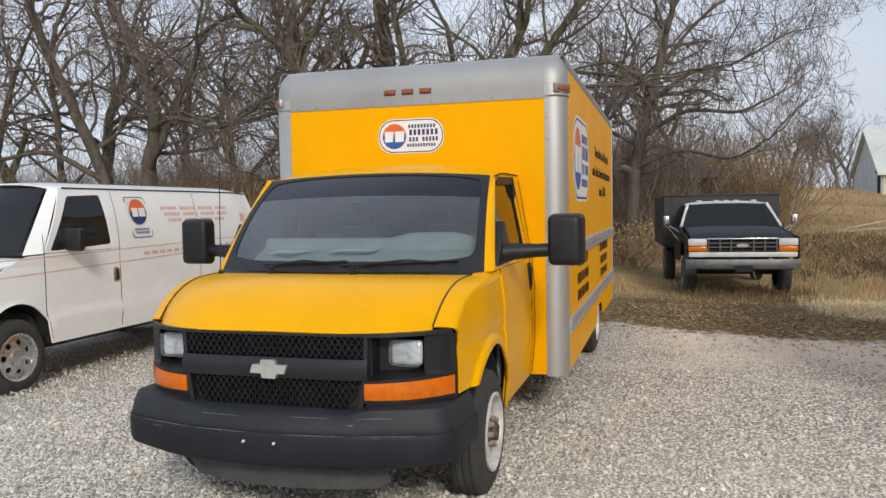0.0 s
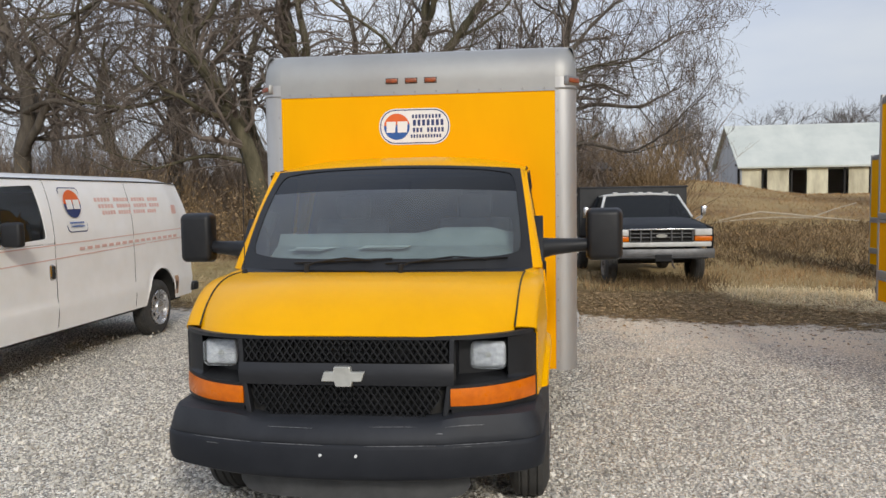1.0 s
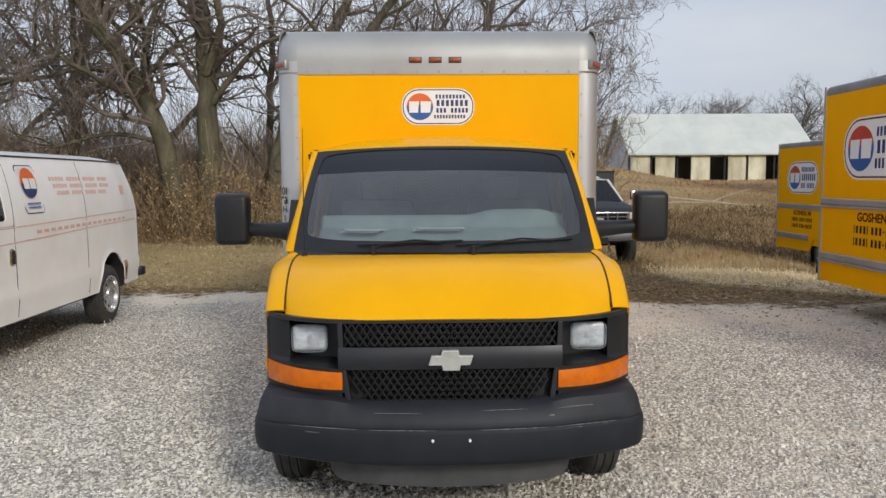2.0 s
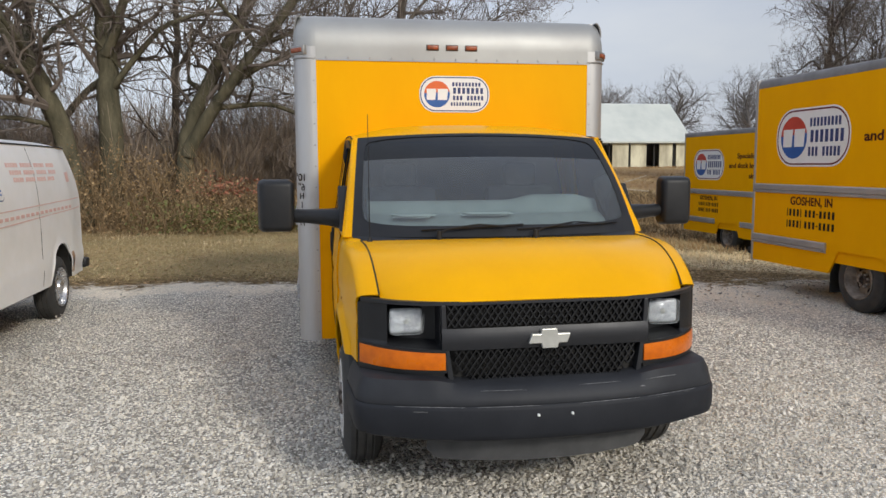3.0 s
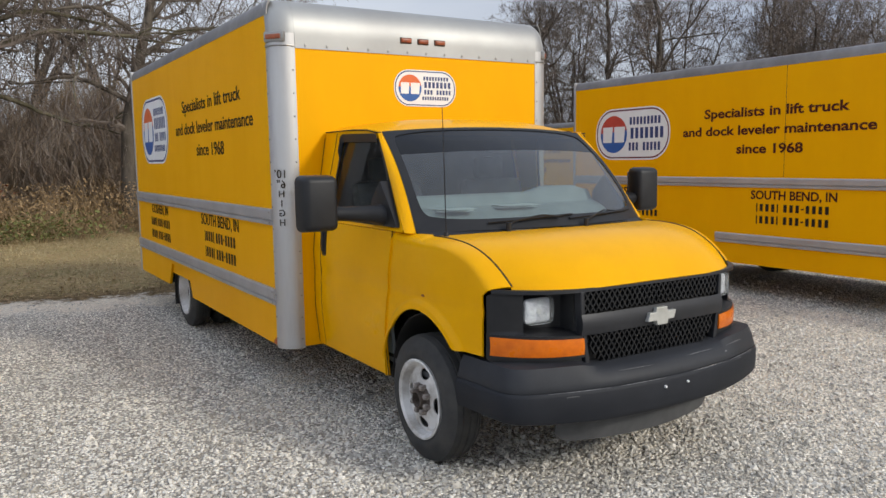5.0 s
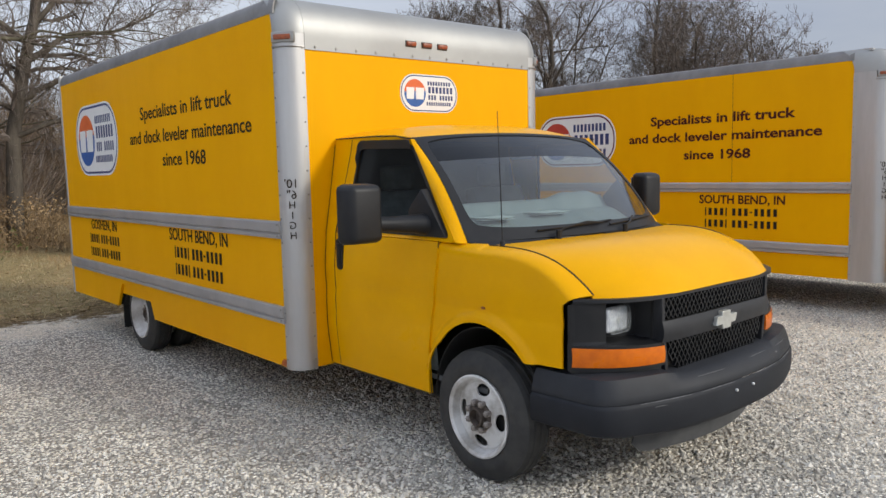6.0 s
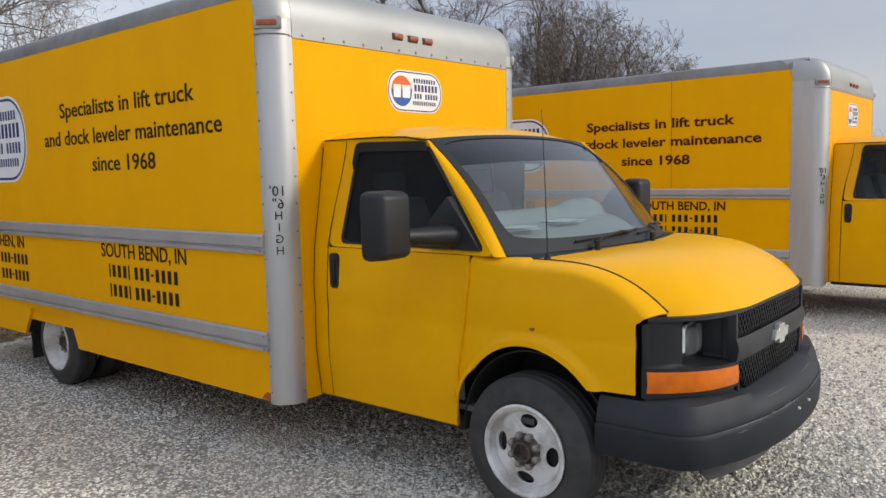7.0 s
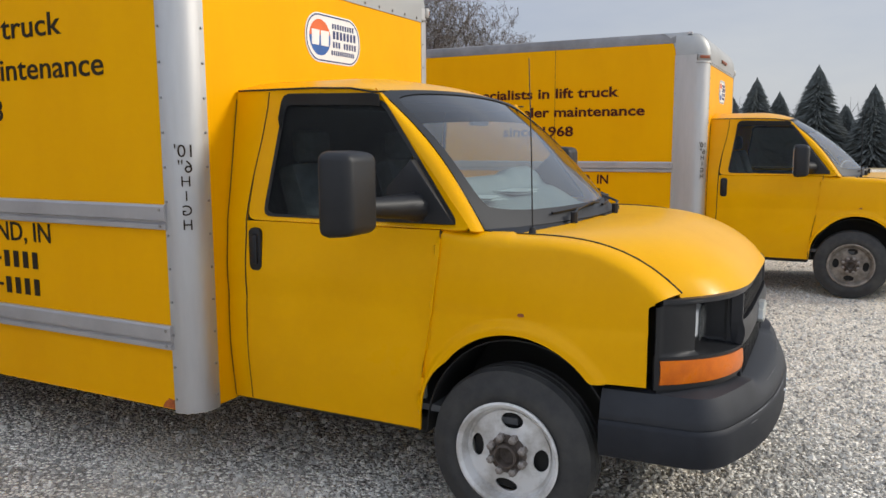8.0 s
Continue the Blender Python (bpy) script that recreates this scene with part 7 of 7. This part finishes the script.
# ---- thicket ----
def stems(name, n, xr, yr, h0, h1, r, material, label, subs=3, low=None):
    rng = random.Random(len(name) + n)
    lines = []
    for _ in range(n):
        x, y = rng.uniform(*xr), rng.uniform(*yr)
        patchy = noise.noise((x * 0.4, y * 0.4, 5.0))
        if patchy < -0.22 + 0.3 * (rng.random() - 0.5):
            continue
        z = ground_z(x, y)
        h = rng.uniform(h0, h1) * (0.75 + 0.8 * max(0.0, patchy + 0.2)) * (low(x) if low else 1.0)
        d = Vector((rng.gauss(0, 0.42), rng.gauss(0, 0.42), 1)).normalized()
        p = Vector((x, y, z - 0.05))
        pts = [tuple(p)]
        for i in range(4):
            d = (d + Vector((rng.gauss(0, 0.16), rng.gauss(0, 0.16), -0.05))).normalized()
            p = p + d * h / 4
            pts.append(tuple(p))
        lines.append((pts, [r, r * 0.8, r * 0.65, r * 0.5, r * 0.3], 3))
        for s in range(subs):
            i = rng.randint(1, 3)
            q = Vector(pts[i])
            e = (d + Vector((rng.gauss(0, 0.8), rng.gauss(0, 0.8), rng.uniform(-0.1, 0.6)))).normalized()
            l_ = h * rng.uniform(0.15, 0.4)
            w = q + e * l_ * 0.5
            lines.append(([tuple(q), tuple(w), tuple(w + (e + Vector((0, 0, rng.uniform(-0.4, 0.3)))) * l_ * 0.5)], [r * 0.6, r * 0.5, r * 0.3], 2))
    v, f = line_mesh(lines)
    return tagged(raw(name, v, f, material), label, "brush", kind="stuff")


def brush_low(x):
    """The brush is tall to the west and low beside the field."""
    return 1.0 - 0.50 * smooth01(-8.5, -4.5, x)


stems("brush", 4600, (-30, -0.6), (20.8, 26.5), 0.7, 2.9, 0.012, M_BRUSH, "dense dry brush under the trees", 4, brush_low)
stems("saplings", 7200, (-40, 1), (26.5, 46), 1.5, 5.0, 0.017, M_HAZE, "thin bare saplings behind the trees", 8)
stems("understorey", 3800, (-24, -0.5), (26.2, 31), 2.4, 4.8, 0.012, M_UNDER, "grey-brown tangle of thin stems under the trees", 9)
stems("brush_by_field", 500, (-0.8, 3.6), (23, 30), 0.4, 1.3, 0.012, M_BRUSH, "dry brush beside the field", 3)
stems("field_thicket", 3600, (-5.0, 4.4), (29, 42), 1.4, 4.4, 0.013, M_BRUSH, "grey-brown thicket at the edge of the field", 6)
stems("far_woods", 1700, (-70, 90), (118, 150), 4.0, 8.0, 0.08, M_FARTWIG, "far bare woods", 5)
stems("right_brush", 900, (20, 50), (27, 40), 1.5, 5.5, 0.035, M_TWIG, "bare brush beyond the parked trucks", 4)
stems("tall_bush", 1300, (27, 33), (18.6, 33), 2.5, 5.2, 0.018, M_TWIG, "tall bush of fine bare twigs beyond the trucks", 16)


def leaves(name, n, xr, yr, zr, size, material, label, blob=None, spread=0.7):
    x, y, z = rs.uniform(*xr, n), rs.uniform(*yr, n), rs.uniform(0, 1, n) ** 1.2
    if blob:
        cx, cy = rs.uniform(*xr, blob), rs.uniform(*yr, blob)
        k = rs.randint(0, blob, n)
        x, y = cx[k] + rs.normal(0, spread, n), cy[k] + rs.normal(0, 0.6, n)
        z = z * rs.uniform(0.45, 1.0, blob)[k] * np.array([brush_low(a) for a in x])
    z = np.array([ground_z(a, c) for a, c in zip(x, y)]) + zr[0] + z * (zr[1] - zr[0])
    cloud(name, LEAF_V, LEAF_F, np.c_[x, y, z], rs.uniform(size * 0.5, size * 1.4, n), 0.3, material, label, "leaves")


leaves("brush_leaves", 42000, (-28, -0.8), (20.6, 26.5), (0.05, 2.7), 0.026, M_LEAF, "withered leaves hanging in the brush", 160)
leaves("green_leaves", 2200, (-7.5, -3.0), (20.8, 22.6), (0.1, 1.5), 0.034, M_GREENLEAF, "a few green leaves low in the brush", 12)
leaves("red_leaves", 420, (-5.7, -4.9), (22.0, 22.6), (1.0, 2.1), 0.034, M_REDLEAF, "a patch of red leaves in the brush", 4, 0.35)


# ---- firs ----
def fir(m, h, seed):
    rng = random.Random(seed)
    t = thing("fir_tree", m, "dark dense fir tree far off", "tree", "firs")
    part("trunk", tube([(0, 0, -0.2), (0, 0, h * 0.95)], [0.16, 0.03], 6), M_BARK, t)
    V, F = [], []
    for k in range(2600):
        f = rng.random() ** 0.8
        z = h * (0.04 + 0.96 * f)
        rmax = h * 0.44 * (1 - f) ** 0.8 + 0.04
        a = rng.uniform(0, 6.283)
        r0, r1 = rmax * rng.uniform(0.0, 0.6), rmax * rng.uniform(0.75, 1.12)
        w = 0.07 + 0.09 * rmax * rng.random()
        c, s = math.cos(a), math.sin(a)
        dz = -0.28 * (r1 - r0)
        i = len(V)
        V += [(c * r0 - s * w, s * r0 + c * w, z), (c * r0 + s * w, s * r0 - c * w, z), (c * r1, s * r1, z + dz), (c * r0 * 0.6, s * r0 * 0.6, z + 0.22)]
        F += [(i, i + 1, i + 2), (i, i + 2, i + 3), (i + 1, i + 3, i + 2)]
    raw("crown", V, F, M_FIR, t)
    return t


F1 = fir(pose(55, 4.7, 0), 6.9, 3)
for x, y, s in ((55, 8.7, 0.90), (57, 10.7, 0.78), (56, 7.2, 0.76), (57, 12.6, 0.74), (54, 1.2, 0.78), (57, 2.9, 0.62), (55, -1.6, 0.80), (57, 6.0, 0.55), (57, 9.7, 0.55), (56, 3.6, 0.5), (56, 0.0, 0.55)):
    copy_thing(F1, pose(x, y, 0, 0, 0, 50 * y) @ Matrix.Scale(s, 4))
for k in range(9):
    copy_thing(F1, pose(60 + 1.5 * math.sin(3.0 * k), -3.0 + 1.9 * k, -0.4, 0, 0, 70 * k) @ Matrix.Scale(0.62 + 0.09 * math.sin(5.0 * k), 4))
stems("fir_brush", 1300, (62, 76), (-10, 24), 2.5, 4.6, 0.035, M_FARTWIG, "bare trees behind the firs", 5)
